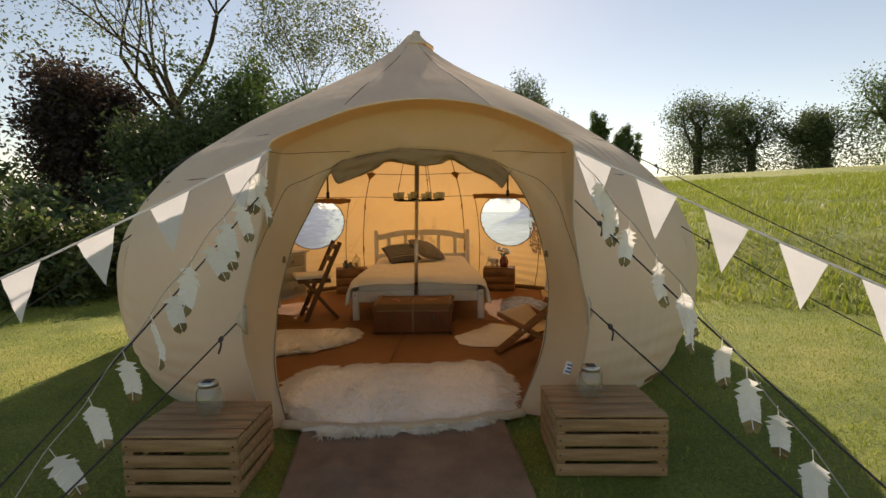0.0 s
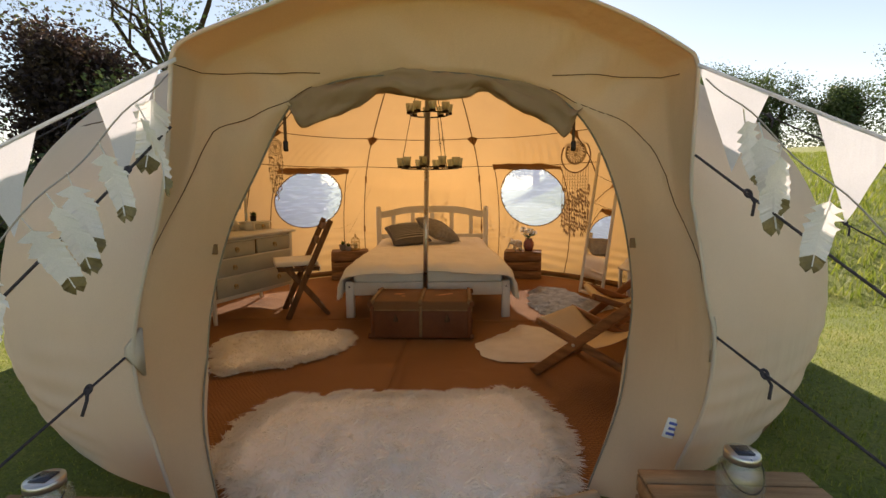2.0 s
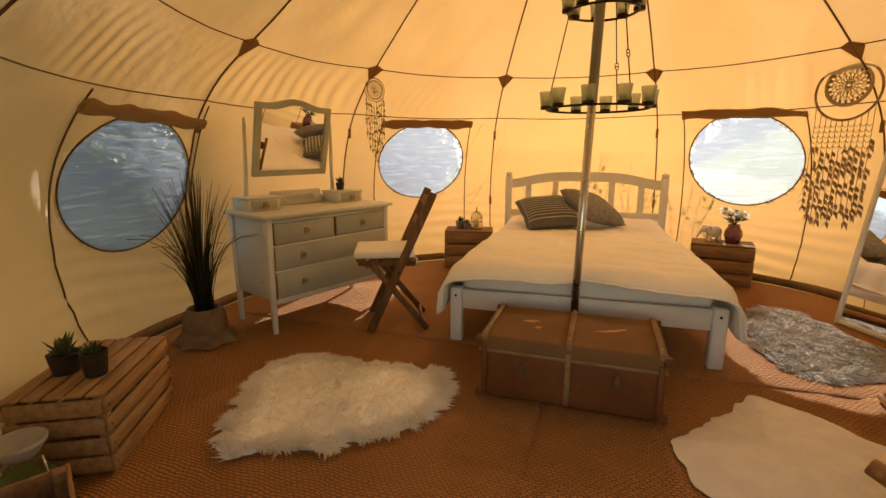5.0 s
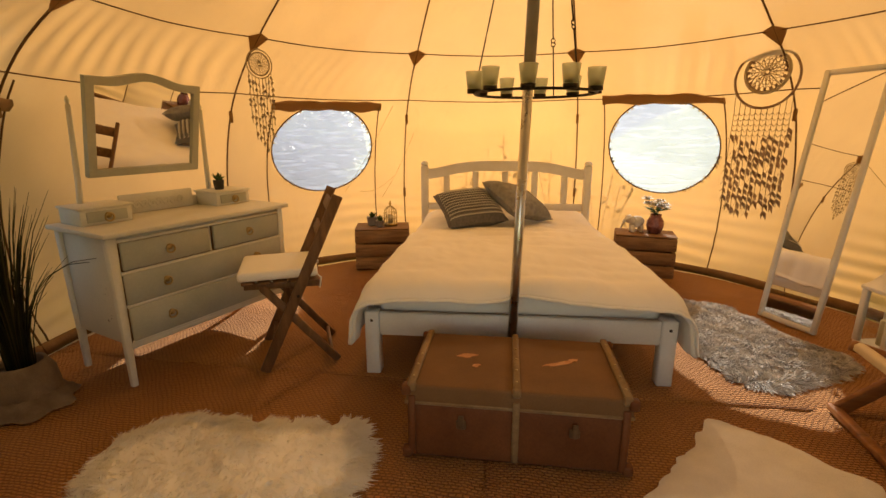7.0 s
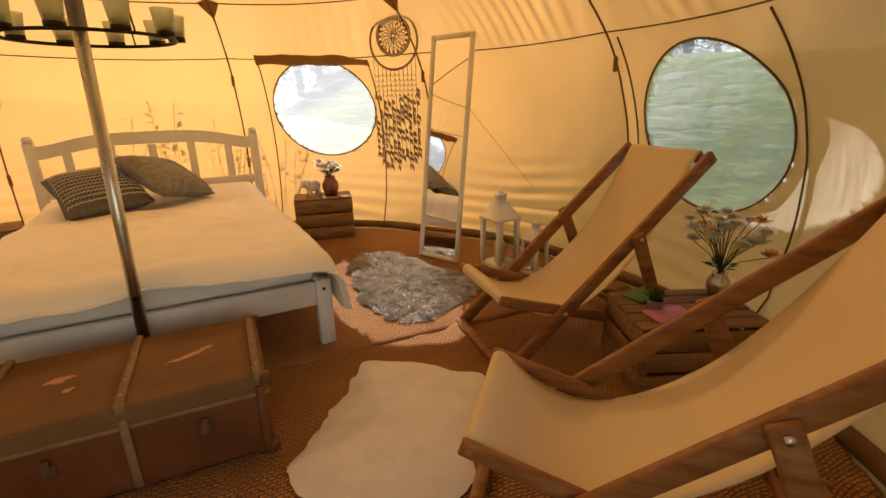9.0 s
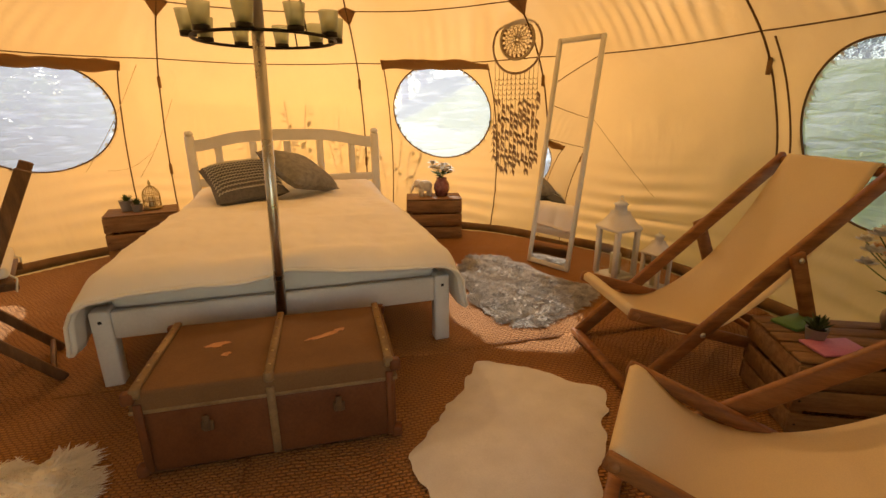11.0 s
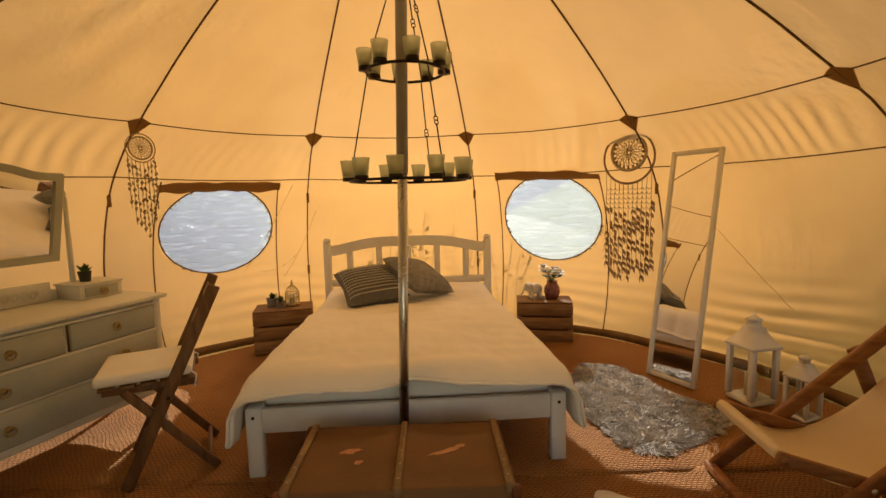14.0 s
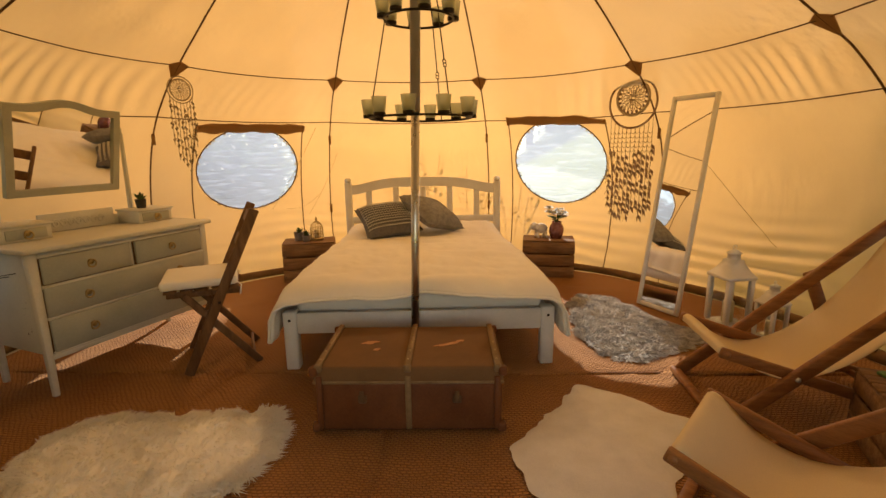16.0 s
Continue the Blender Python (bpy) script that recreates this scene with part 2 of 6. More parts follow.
TAG_BLUE = surface("blue_tag", (0.08, 0.12, 0.42), (0.12, 0.17, 0.5), 0.6, 20, 90)
GREEN_COVER = surface("green_cloth_cover", (0.10, 0.22, 0.07), (0.14, 0.28, 0.09), 0.5, 12, 200)
PINK_COVER = surface("pink_cover", (0.62, 0.2, 0.36), (0.7, 0.28, 0.44), 0.5, 12, 200)
LEAF = leaf_material("green_leaf", (0.05, 0.09, 0.025), (0.08, 0.14, 0.04), (0.12, 0.19, 0.06))
DARKLEAF = leaf_material("dark_green_leaf", (0.045, 0.08, 0.03), (0.08, 0.12, 0.05), (0.12, 0.17, 0.07))
PURPLELEAF = leaf_material("purple_leaf", (0.035, 0.022, 0.025), (0.055, 0.035, 0.035), (0.10, 0.07, 0.045))
PALELEAF = leaf_material("pale_green_leaf", (0.08, 0.11, 0.05), (0.12, 0.15, 0.07), (0.18, 0.2, 0.1))
HEDGELEAF = leaf_material("hedge_leaf", (0.04, 0.075, 0.022), (0.07, 0.115, 0.035), (0.18, 0.19, 0.08))
REED = leaf_material("dark_reed", (0.012, 0.014, 0.006), (0.03, 0.035, 0.012), (0.09, 0.085, 0.03))
BLADE = leaf_material("grass_blade", (0.15, 0.21, 0.025), (0.25, 0.32, 0.045), (0.40, 0.41, 0.09))


def glass_material(name, tint, rough=0.02):
    m, n, l, bsdf, out = nodes_of(name)
    bsdf.inputs["Base Color"].default_value = (*tint, 1)
    bsdf.inputs["Roughness"].default_value = rough
    bsdf.inputs["Transmission Weight"].default_value = 1.0
    bsdf.inputs["IOR"].default_value = 1.45
    return m


def pane_material():
    """Clear soft plastic: see-through in part, milky in part, with a gloss."""
    m, n, l, bsdf, out = nodes_of("soft_plastic_pane")
    v = coords(n, l, (1.0, 1.0, 2.5), (30, 10, 20))
    w = noise_tex(n, l, v, 5.0, 3, 0.4)
    crease = ramp(n, l, noise_tex(n, l, coords(n, l, (1.0, 1.0, 6.0), (38, 30, 15)), 5.0, 2, 0.4), [(0.5, (0, 0, 0)), (0.75, (1, 1, 1))])
    nor = bump(n, l, crease, 0.5, 0.01, bump(n, l, w, 0.5, 0.02))
    tr, tl, df, gl = (n.new("ShaderNodeBsdf" + k) for k in ("Transparent", "Translucent", "Diffuse", "Glossy"))
    tl.inputs["Color"].default_value, df.inputs["Color"].default_value = (0.44, 0.55, 0.74, 1), (0.60, 0.68, 0.78, 1)
    tr.inputs["Color"].default_value = (0.72, 0.84, 0.97, 1)
    gl.inputs["Roughness"].default_value = 0.12
    for k in (tl, df, gl):
        l.new(nor, k.inputs["Normal"])
    a, b, c = (n.new("ShaderNodeMixShader") for _ in range(3))
    a.inputs[0].default_value, b.inputs[0].default_value, c.inputs[0].default_value = 0.25, 0.42, 0.06
    milk = n.new("ShaderNodeMapRange")
    milk.inputs[3].default_value, milk.inputs[4].default_value = 0.40, 0.52
    l.new(crease, milk.inputs[0])
    l.new(milk.outputs[0], b.inputs[0])
    l.new(tl.outputs[0], a.inputs[1]), l.new(df.outputs[0], a.inputs[2])
    l.new(tr.outputs[0], b.inputs[1]), l.new(a.outputs[0], b.inputs[2])
    l.new(b.outputs[0], c.inputs[1]), l.new(gl.outputs[0], c.inputs[2])
    l.new(c.outputs[0], out.inputs["Surface"])
    return m


def thin_glass(name, tint, milk):
    m, n, l, bsdf, out = nodes_of(name)
    tr, gl, tl, a, b = n.new("ShaderNodeBsdfTransparent"), n.new("ShaderNodeBsdfGlossy"), n.new("ShaderNodeBsdfTranslucent"), n.new("ShaderNodeMixShader"), n.new("ShaderNodeMixShader")
    b.inputs[0].default_value = 0.07
    tr.inputs["Color"].default_value, tl.inputs["Color"].default_value = (*tint, 1), (*tint, 1)
    gl.inputs["Roughness"].default_value = 0.05
    a.inputs[0].default_value = milk
    l.new(tr.outputs[0], a.inputs[1]), l.new(tl.outputs[0], a.inputs[2])
    l.new(a.outputs[0], b.inputs[1]), l.new(gl.outputs[0], b.inputs[2])
    l.new(b.outputs[0], out.inputs["Surface"])
    return m


THIN_GLASS = thin_glass("thin_clear_glass", (0.93, 0.95, 0.94), 0.08)
SOLAR = surface("solar_black", (0.015, 0.017, 0.03), (0.03, 0.035, 0.05), 0.2, 30, 90, vary=0.05)
SMOKE = thin_glass("grey_green_glass", (0.80, 0.83, 0.76), 0.35)
GLASS = glass_material("clear_glass", (0.95, 0.97, 0.96))
PANE = pane_material()
MIRROR, _n, _l, _b, _o = nodes_of("mirror_glass")
_b.inputs["Base Color"].default_value, _b.inputs["Metallic"].default_value, _b.inputs["Roughness"].default_value = (0.88, 0.88, 0.86, 1), 1.0, 0.015


def coir_material():
    """Chunky woven coir: staggered loops in rows, brown with paler wear."""
    m, n, l, bsdf, _ = nodes_of("woven_coir")
    v = coords(n, l)
    warp = n.new("ShaderNodeVectorMath")
    warp.operation = "ADD"
    nz = n.new("ShaderNodeTexNoise")
    nz.inputs["Scale"].default_value = 6.0
    l.new(v, nz.inputs["Vector"])
    half = n.new("ShaderNodeVectorMath")
    half.operation = "SCALE"
    half.inputs["Scale"].default_value = 0.05
    l.new(nz.outputs["Color"], half.inputs[0])
    l.new(v, warp.inputs[0]), l.new(half.outputs[0], warp.inputs[1])
    brick = n.new("ShaderNodeTexBrick")
    brick.inputs["Scale"].default_value = 1.0
    brick.inputs["Brick Width"].default_value, brick.inputs["Row Height"].default_value = 0.024, 0.0135
    brick.inputs["Mortar Size"].default_value, brick.inputs["Mortar Smooth"].default_value = 0.0045, 1.0
    brick.inputs["Color1"].default_value, brick.inputs["Color2"].default_value, brick.inputs["Mortar"].default_value = (1, 1, 1, 1), (0.75, 0.75, 0.75, 1), (0, 0, 0, 1)
    l.new(warp.outputs[0], brick.inputs["Vector"])
    big = noise_tex(n, l, v, 1.3, 6)
    fine = noise_tex(n, l, v, 160, 3, 0.7)
    base = ramp(n, l, big, [(0.3, (0.43, 0.18, 0.05)), (0.7, (0.60, 0.285, 0.09))])
    base = blend(n, l, base, ramp(n, l, fine, [(0.3, (0.68, 0.68, 0.68)), (0.7, (1.08, 1.08, 1.08))]), 1.0, "MULTIPLY")
    base = blend(n, l, base, ramp(n, l, brick.outputs["Color"], [(0.0, (0.5, 0.42, 0.36)), (0.8, (1, 1, 1))]), 0.85, "MULTIPLY")
    l.new(base, bsdf.inputs["Base Color"])
    bsdf.inputs["Roughness"].default_value = 0.95
    l.new(bump(n, l, fine, 0.5, 0.003, bump(n, l, brick.outputs["Color"], 1.0, 0.010)), bsdf.inputs["Normal"])
    return m


def lawn_material():
    m, n, l, bsdf, _ = nodes_of("grass_ground")
    v = coords(n, l)
    far = noise_tex(n, l, v, 0.12, 5)
    mid = noise_tex(n, l, v, 1.1, 6, 0.65)
    fine = noise_tex(n, l, v, 45, 5, 0.75)
    col = ramp(n, l, mid, [(0.3, (0.13, 0.18, 0.025)), (0.5, (0.22, 0.27, 0.04)), (0.72, (0.36, 0.35, 0.08))])
    col = blend(n, l, col, ramp(n, l, fine, [(0.3, (0.45, 0.5, 0.4)), (0.7, (1.2, 1.2, 1.1))]), 1.0, "MULTIPLY")
    col = blend(n, l, col, ramp(n, l, far, [(0.35, (0.8, 0.85, 0.8)), (0.65, (1.1, 1.05, 1.0))]), 1.0, "MULTIPLY")
    l.new(col, bsdf.inputs["Base Color"])
    bsdf.inputs["Roughness"].default_value = 0.9
    l.new(bump(n, l, fine, 1.0, 0.03, bump(n, l, mid, 0.6, 0.05)), bsdf.inputs["Normal"])
    return m


COIR, LAWN = coir_material(), lawn_material()


# ---- mesh helpers ----
def part(name, bm, material, parent=None, label="", smooth=True):
    me = bpy.data.meshes.new(name)
    bm.to_mesh(me)
    bm.free()
    return mesh_part(name, me, material, parent, label, smooth)


def mesh_part(name, me, material, parent=None, label="", smooth=True):
    me.materials.append(material)
    me.polygons.foreach_set("use_smooth", [smooth] * len(me.polygons))
    ob = new(name, me)
    ob.parent = parent
    return tagged(ob, label)


def raw_part(name, verts, faces, material, parent=None, label="", smooth=True):
    me = bpy.data.meshes.new(name)
    me.from_pydata([tuple(v) for v in verts], [], faces)
    return mesh_part(name, me, material, parent, label, smooth)


def thing(name, m, label, category, group="", kind=""):
    ob = new(name)
    ob.empty_display_size = 0.1
    ob.matrix_world = m
    return tagged(ob, label, category, group, kind)


def box(bm, c, s, bevel=0.003, m=None, segments=1):
    mat = (m or Matrix()) @ Matrix.Translation(c) @ Matrix.Diagonal((*s, 1))
    made = bmesh.ops.create_cube(bm, size=1, matrix=mat)["verts"]
    if bevel:
        bmesh.ops.bevel(bm, geom=list({e for v in made for e in v.link_edges}), offset=bevel, segments=segments, affect="EDGES", profile=0.6)
    return bm


def bx(c, s, bevel=0.003, m=None, segments=1):
    return box(bmesh.new(), c, s, bevel, m, segments)


def beam(a, b, w, d, bevel=0.003, up=(0, 0, 1)):
    """A squared bar from a to b: w across, d along up."""
    a, b = Vector(a), Vector(b)
    z = (b - a).normalized()
    x = Vector(up).cross(z)
    x = x.normalized() if x.length > 1e-4 else Vector((1, 0, 0))
    y = z.cross(x)
    m = Matrix.Translation((a + b) / 2) @ Matrix((x, y, z)).transposed().to_4x4()
    return bx((0, 0, 0), (w, d, (b - a).length), bevel, m)


def tube_data(points, radius, sides=8, closed=False, start=0):
    pts = [Vector(p) for p in points]
    k = len(pts)
    rad = radius if isinstance(radius, (list, tuple)) else [radius] * k
    verts, faces = [], []
    side = None
    for i, p in enumerate(pts):
        way = (pts[(i + 1) % k] - pts[i - 1]) if closed else pts[min(i + 1, k - 1)] - pts[max(i - 1, 0)]
        way.normalize()
        if side is None:
            side = way.orthogonal().normalized()
        side = (side - way * side.dot(way))
        side = side.normalized() if side.length > 1e-6 else way.orthogonal().normalized()
        other = way.cross(side)
        for j in range(sides):
            a = 2 * math.pi * j / sides
            verts.append(p + (side * math.cos(a) + other * math.sin(a)) * rad[i])
    for i in range(k if closed else k - 1):
        for j in range(sides):
            p, q = i * sides, ((i + 1) % k) * sides
            faces.append((start + p + j, start + p + (j + 1) % sides, start + q + (j + 1) % sides, start + q + j))
    if not closed:
        faces.append(tuple(start + j for j in reversed(range(sides))))
        faces.append(tuple(start + (k - 1) * sides + j for j in range(sides)))
    return verts, faces


def tube(name, points, radius, material, parent=None, sides=8, closed=False, label=""):
    v, f = tube_data(points, radius, sides, closed)
    return raw_part(name, v, f, material, parent, label)


def tubes(name, runs, radius, material, parent=None, sides=5, label=""):
    verts, faces = [], []
    for points in runs:
        v, f = tube_data(points, radius, sides, False, len(verts))
        verts += v
        faces += f
    return raw_part(name, verts, faces, material, parent, label)


def turned(name, profile, material, parent=None, sides=20, label="", at=(0, 0, 0)):
    """A turned body from (radius, height) pairs; a closed profile makes a hollow one."""
    verts, faces = [], []
    k = len(profile)
    for r, z in profile:
        for j in range(sides):
            a = 2 * math.pi * j / sides
            verts.append((at[0] + max(r, 1e-4) * math.cos(a), at[1] + max(r, 1e-4) * math.sin(a), at[2] + z))
    for i in range(k - 1):
        for j in range(sides):
            faces.append((i * sides + j, i * sides + (j + 1) % sides, (i + 1) * sides + (j + 1) % sides, (i + 1) * sides + j))
    return raw_part(name, verts, faces, material, parent, label)


def spline(keys, n):
    """n points along a smooth curve through the keys (tuples of any length), evenly spaced by key."""
    p = np.array(keys, float)
    p = np.vstack([2 * p[0] - p[1], p, 2 * p[-1] - p[-2]])
    out = []
    for s in np.linspace(0, len(keys) - 1 - 1e-9, n):
        i, t = int(s), s - int(s)
        a, b, c, d = p[i:i + 4]
        out.append(0.5 * (2 * b + (c - a) * t + (2 * a - 5 * b + 4 * c - d) * t * t + (3 * b - a - 3 * c + d) * t ** 3))
    return np.array(out)


def wob(x, y, z, scale=1.0):
    return noise.noise(Vector((x, y, z)) * scale)

# ---- ground ----
def ground_height(x, y):
    s = (x - 3.35) * 0.58 + (y - 6.0) * 0.815            # beyond the lawn's edge, to the right and behind
    side = 1 / (1 + math.exp(max(-60.0, min(60.0, -(x - 1.0 - 0.12 * y) * 0.9))))  # the field rises on one side only
    rise = 0.0
    if s > 0:
        rise = min(0.55, s * 0.22) + 5.6 * (1 - math.exp(-max(0, s - 1) / 38.0)) * (1 if s < 62 else max(0.2, 1 - (s - 62) / 200))
    left = max(0.0, -x - 7.0)
    return -0.025 + rise * side + min(2.2, left * 0.09) * (1 - side) + 0.012 * wob(x, y, 0, 0.8)


def make_ground():
    xs = np.concatenate([-np.geomspace(9, 900, 26)[::-1], np.linspace(-8.6, 10, 94), np.geomspace(10.3, 900, 44)])
    ys = np.concatenate([-np.geomspace(4, 900, 14)[::-1], np.linspace(-3.8, 14, 90), np.geomspace(14.3, 900, 44)])
    verts = [(x, y, ground_height(x, y)) for y in ys for x in xs]
    w = len(xs)
    faces = [(j * w + i, j * w + i + 1, (j + 1) * w + i + 1, (j + 1) * w + i) for j in range(len(ys) - 1) for i in range(w - 1)]
    tagged(raw_part("ground", verts, faces, LAWN), "mown lawn rising into a rough grass field", "lawn", kind="structure")


make_ground()

# ---- tent shell ----
CX, CY = -0.24, 4.885
PROFILE = [(2.50, -0.02), (2.58, 0.15), (2.65, 0.40), (2.665, 0.65), (2.64, 0.88), (2.56, 1.12), (2.43, 1.36), (2.20, 1.60), (1.98, 1.755),
           (1.62, 2.0), (1.22, 2.235), (0.84, 2.44), (0.5, 2.64), (0.24, 2.83), (0.05, 3.02)]
RIBS = [-139, -101, -65, -31, 5, 41.5, 78.5, 114.7, 149.5, 182, 221]
PROF = spline(PROFILE, 400)
DOOR = radians(-82.5)
DN, DU = Vector((math.cos(DOOR), math.sin(DOOR), 0)), Vector((-math.sin(DOOR), math.cos(DOOR), 0))
OUTER = [(-0.93, -0.02), (-1.0, 0.3), (-1.02, 0.6), (-0.96, 0.9), (-0.89, 1.2), (-0.855, 1.46), (-0.845, 1.54), (-0.80, 1.59), (-0.62, 1.665), (-0.36, 1.755), (-0.04, 1.80),
         (0.28, 1.775), (0.56, 1.69), (0.77, 1.59), (0.82, 1.545), (0.828, 1.46), (0.825, 1.2), (0.84, 0.82), (0.89, 0.6), (0.87, 0.3), (0.8, -0.02)]
OPENING = [(-0.82, -0.01), (-0.91, 0.3), (-0.90, 0.62), (-0.81, 0.96), (-0.69, 1.2), (-0.56, 1.43), (-0.40, 1.52), (-0.2, 1.55), (-0.04, 1.56),
           (0.13, 1.55), (0.3, 1.52), (0.47, 1.45), (0.61, 1.27), (0.715, 0.98), (0.76, 0.64), (0.70, 0.33), (0.51, -0.01)]
FRONT, RECESS = 2.44, 2.20
# windows: angle, height, half width, half height
WINDOWS = [(131.3, 1.01, 0.44, 0.362), (62.6, 1.025, 0.435, 0.388), (-168.5, 0.92, 0.44, 0.39), (-7.0, 0.93, 0.43, 0.41)]


def radius_at(z):
    return float(np.interp(z, PROF[:, 1], PROF[:, 0]))


def shell(deg, z, out=0.0):
    """A place on the canvas: taut between the ribs above the eaves, bellied below them."""
    r = radius_at(z)
    for a, b in zip(RIBS, RIBS[1:]):
        d = (deg - a) % 360
        if d <= (b - a):
            half = radians(b - a) / 2
            off = radians(d) - half
            flat = math.cos(half) / math.cos(off)
            u = abs(off) / half
            if z > 1.755:
                r *= 0.25 + 0.75 * (flat + 0.02 * (1 - u * u))
            else:
                k = max(0.0, (z - 1.1) / 0.655)
                r *= (1 - k) * (1.008 - 0.020 * u ** 2.5) + k * (0.25 + 0.75 * (flat + 0.02 * (1 - u * u)))
            break
    a = radians(deg)
    w = 0.012 * wob(3 * math.cos(a), 3 * math.sin(a), z * 1.5, 1.2) + 0.006 * wob(6 * math.cos(a), 6 * math.sin(a), z * 3 + 2.5 * a, 1.7)
    low = min(1.0, 1.6 * max(0.0, 1 - z / 0.75))
    w += 0.010 * low * math.sin(58 * z + 5 * wob(3 * a, z * 2, 7)) * max(0.0, 0.5 + wob(a * 4, z, 2, 1.3))
    if 1.40 < z < 1.752:               # slanting gathers under the eaves
        w += 0.0085 * math.sin(math.pi * (z - 1.40) / 0.352) * math.sin(2.2 * deg + 15 * z + 11 * wob(2.5 * a, 2 * z, 11)) * max(0.0, 0.45 + 1.2 * wob(4 * a, z, 13))
    elif z >= 1.752:                   # long slack folds, deepest on the shaded side
        slack = 0.004 + 0.024 * max(0.0, 1 - abs((deg - 180 + 180) % 360 - 180) / 42.0)
        w += slack * min(1.0, (z - 1.752) / 0.15) * math.sin(0.42 * deg + 15 * z + 6 * wob(2.5 * a, z * 1.2, 17)) * max(0.0, 0.35 + wob(2 * a, z * 2, 19))
    r += (w if r > 0.3 else 0) + out
    return Vector((CX + r * math.cos(a), CY + r * math.sin(a), z))


def door_place(u, o, z):
    return Vector((CX, CY, z)) + DU * u + DN * o


def inside(poly, x, y):
    odd = False
    for (x0, y0), (x1, y1) in zip(poly, poly[1:] + poly[:1]):
        if (y0 > y) != (y1 > y) and x < (x1 - x0) * (y - y0) / (y1 - y0) + x0:
            odd = not odd
    return odd


tent = thing("lotus_tent", Matrix(), "cream canvas lotus-shaped glamping tent with rolled-up door", "tent")


def make_shell():
    cols = 1200
    zs = np.concatenate([np.linspace(-0.02, 0.78, 56)[:-1], np.linspace(0.78, 1.755, 38), spline(PROFILE, 400)[:, 1][234::3], [3.02]])
    zs = np.unique(np.round(zs, 4))
    ell = lambda deg, z, w: (((deg - w[0] + 180) % 360 - 180), z - w[1])
    verts, state = [], []
    arch = [tuple(p) for p in spline(OUTER, 90)]
    for z in zs:
        for i in range(cols):
            deg, zz = 360.0 * i / cols, z
            for w in WINDOWS:
                da, dz = ell(deg, zz, w)
                if abs(da) > 14 or abs(dz) > 0.6:
                    continue
                r = radius_at(zz)
                a = radians(da) * r
                e = math.hypot(a / w[2], dz / w[3])
                if 0.955 < e < 1.045:
                    deg, zz = w[0] + math.degrees(a / e / r), w[1] + dz / e
            verts.append(shell(deg, zz))
            state.append((deg, zz))
    faces = []
    for j in range(len(zs) - 1):
        for i in range(cols):
            k = [j * cols + i, j * cols + (i + 1) % cols, (j + 1) * cols + (i + 1) % cols, (j + 1) * cols + i]
            mid = sum((verts[q] for q in k), Vector()) / 4
            deg = math.degrees(math.atan2(mid.y - CY, mid.x - CX))
            gone = False
            for w in WINDOWS:
                da, dz = ell(deg, mid.z, w)
                if math.hypot(radians(da) * radius_at(mid.z) / w[2], dz / w[3]) < 0.985:
                    gone = True
            loc = mid - Vector((CX, CY, 0))
            if loc.dot(DN) > 0.8 and inside(arch, loc.dot(DU), mid.z):
                gone = True
            if not gone:
                faces.append(k)
    raw_part("canvas_shell", verts, faces, CANVAS, tent, "cream cotton canvas walls and roof")


make_shell()


def make_seams():
    for a in RIBS[:-1]:
        zs = [z for z in np.linspace(0.0, 1.755, 30)] + [z for z in np.linspace(1.8, 2.95, 24)]
        if a in (-65, -101):
            zs = [z for z in zs if z > 1.95]
        tube("rib_seam", [shell(a, z, -0.008) for z in zs], 0.0058, SEAM, tent, 6)
        if a not in (-65, -101):
            c = shell(a, 1.752, -0.012)
            t = Vector((-math.sin(radians(a)), math.cos(radians(a)), 0))
            lo, up = shell(a, 1.67, -0.011), shell(a, 1.775, -0.011)
            pts = [c + t * 0.07, up, c - t * 0.07, lo]
            inn = Vector((-math.cos(radians(a)), -math.sin(radians(a)), 0)) * 0.006
            raw_part("corner_patch", pts + [p + inn for p in pts], [(0, 1, 2, 3), (7, 6, 5, 4), (0, 4, 5, 1), (1, 5, 6, 2), (2, 6, 7, 3), (3, 7, 4, 0)], FLAP, tent, "brown reinforcing patch", False)
            for z in (1.27, 0.6):      # toggles on the ribs
                p = shell(a, z, -0.02)
                part("toggle", bx((0, 0, 0), (0.022, 0.022, 0.085), 0.005, Matrix.Translation(p) @ Matrix.Rotation(radians(a), 4, "Z")), PATCH, tent)
    for z, first in ((1.752, True), (1.43, False)):
        for a, b in zip(RIBS, RIBS[1:]):
            run = []
            for d in np.linspace(a, b, 26):
                if -114 < d < -56:
                    continue
                sag = 0.012 * math.sin(math.pi * (d - a) / (b - a))
                run.append(shell(d, z - sag, -0.006))
            if len(run) > 4:
                tube("ring_seam", run, 0.0038, SEAM, tent, 6)
    # mudwall strip where the canvas meets the matting
    run = [d for d in np.linspace(-57, 243, 150)]
    verts, faces = [], []
    for d in run:
        for z, o in ((0.0, -0.012), (0.055, -0.014), (0.06, -0.008), (0.0, -0.004)):
            verts.append(shell(d, z, o + 0.004 * wob(d * 0.2, z, 0)))
    for i in range(len(run) - 1):
        for j in range(4):
            faces.append((i * 4 + j, i * 4 + (j + 1) % 4, i * 4 + 4 + (j + 1) % 4, i * 4 + 4 + j))
    raw_part("skirt_binding", verts, faces, PATCH, tent, "brown skirt band along the floor")


make_seams()


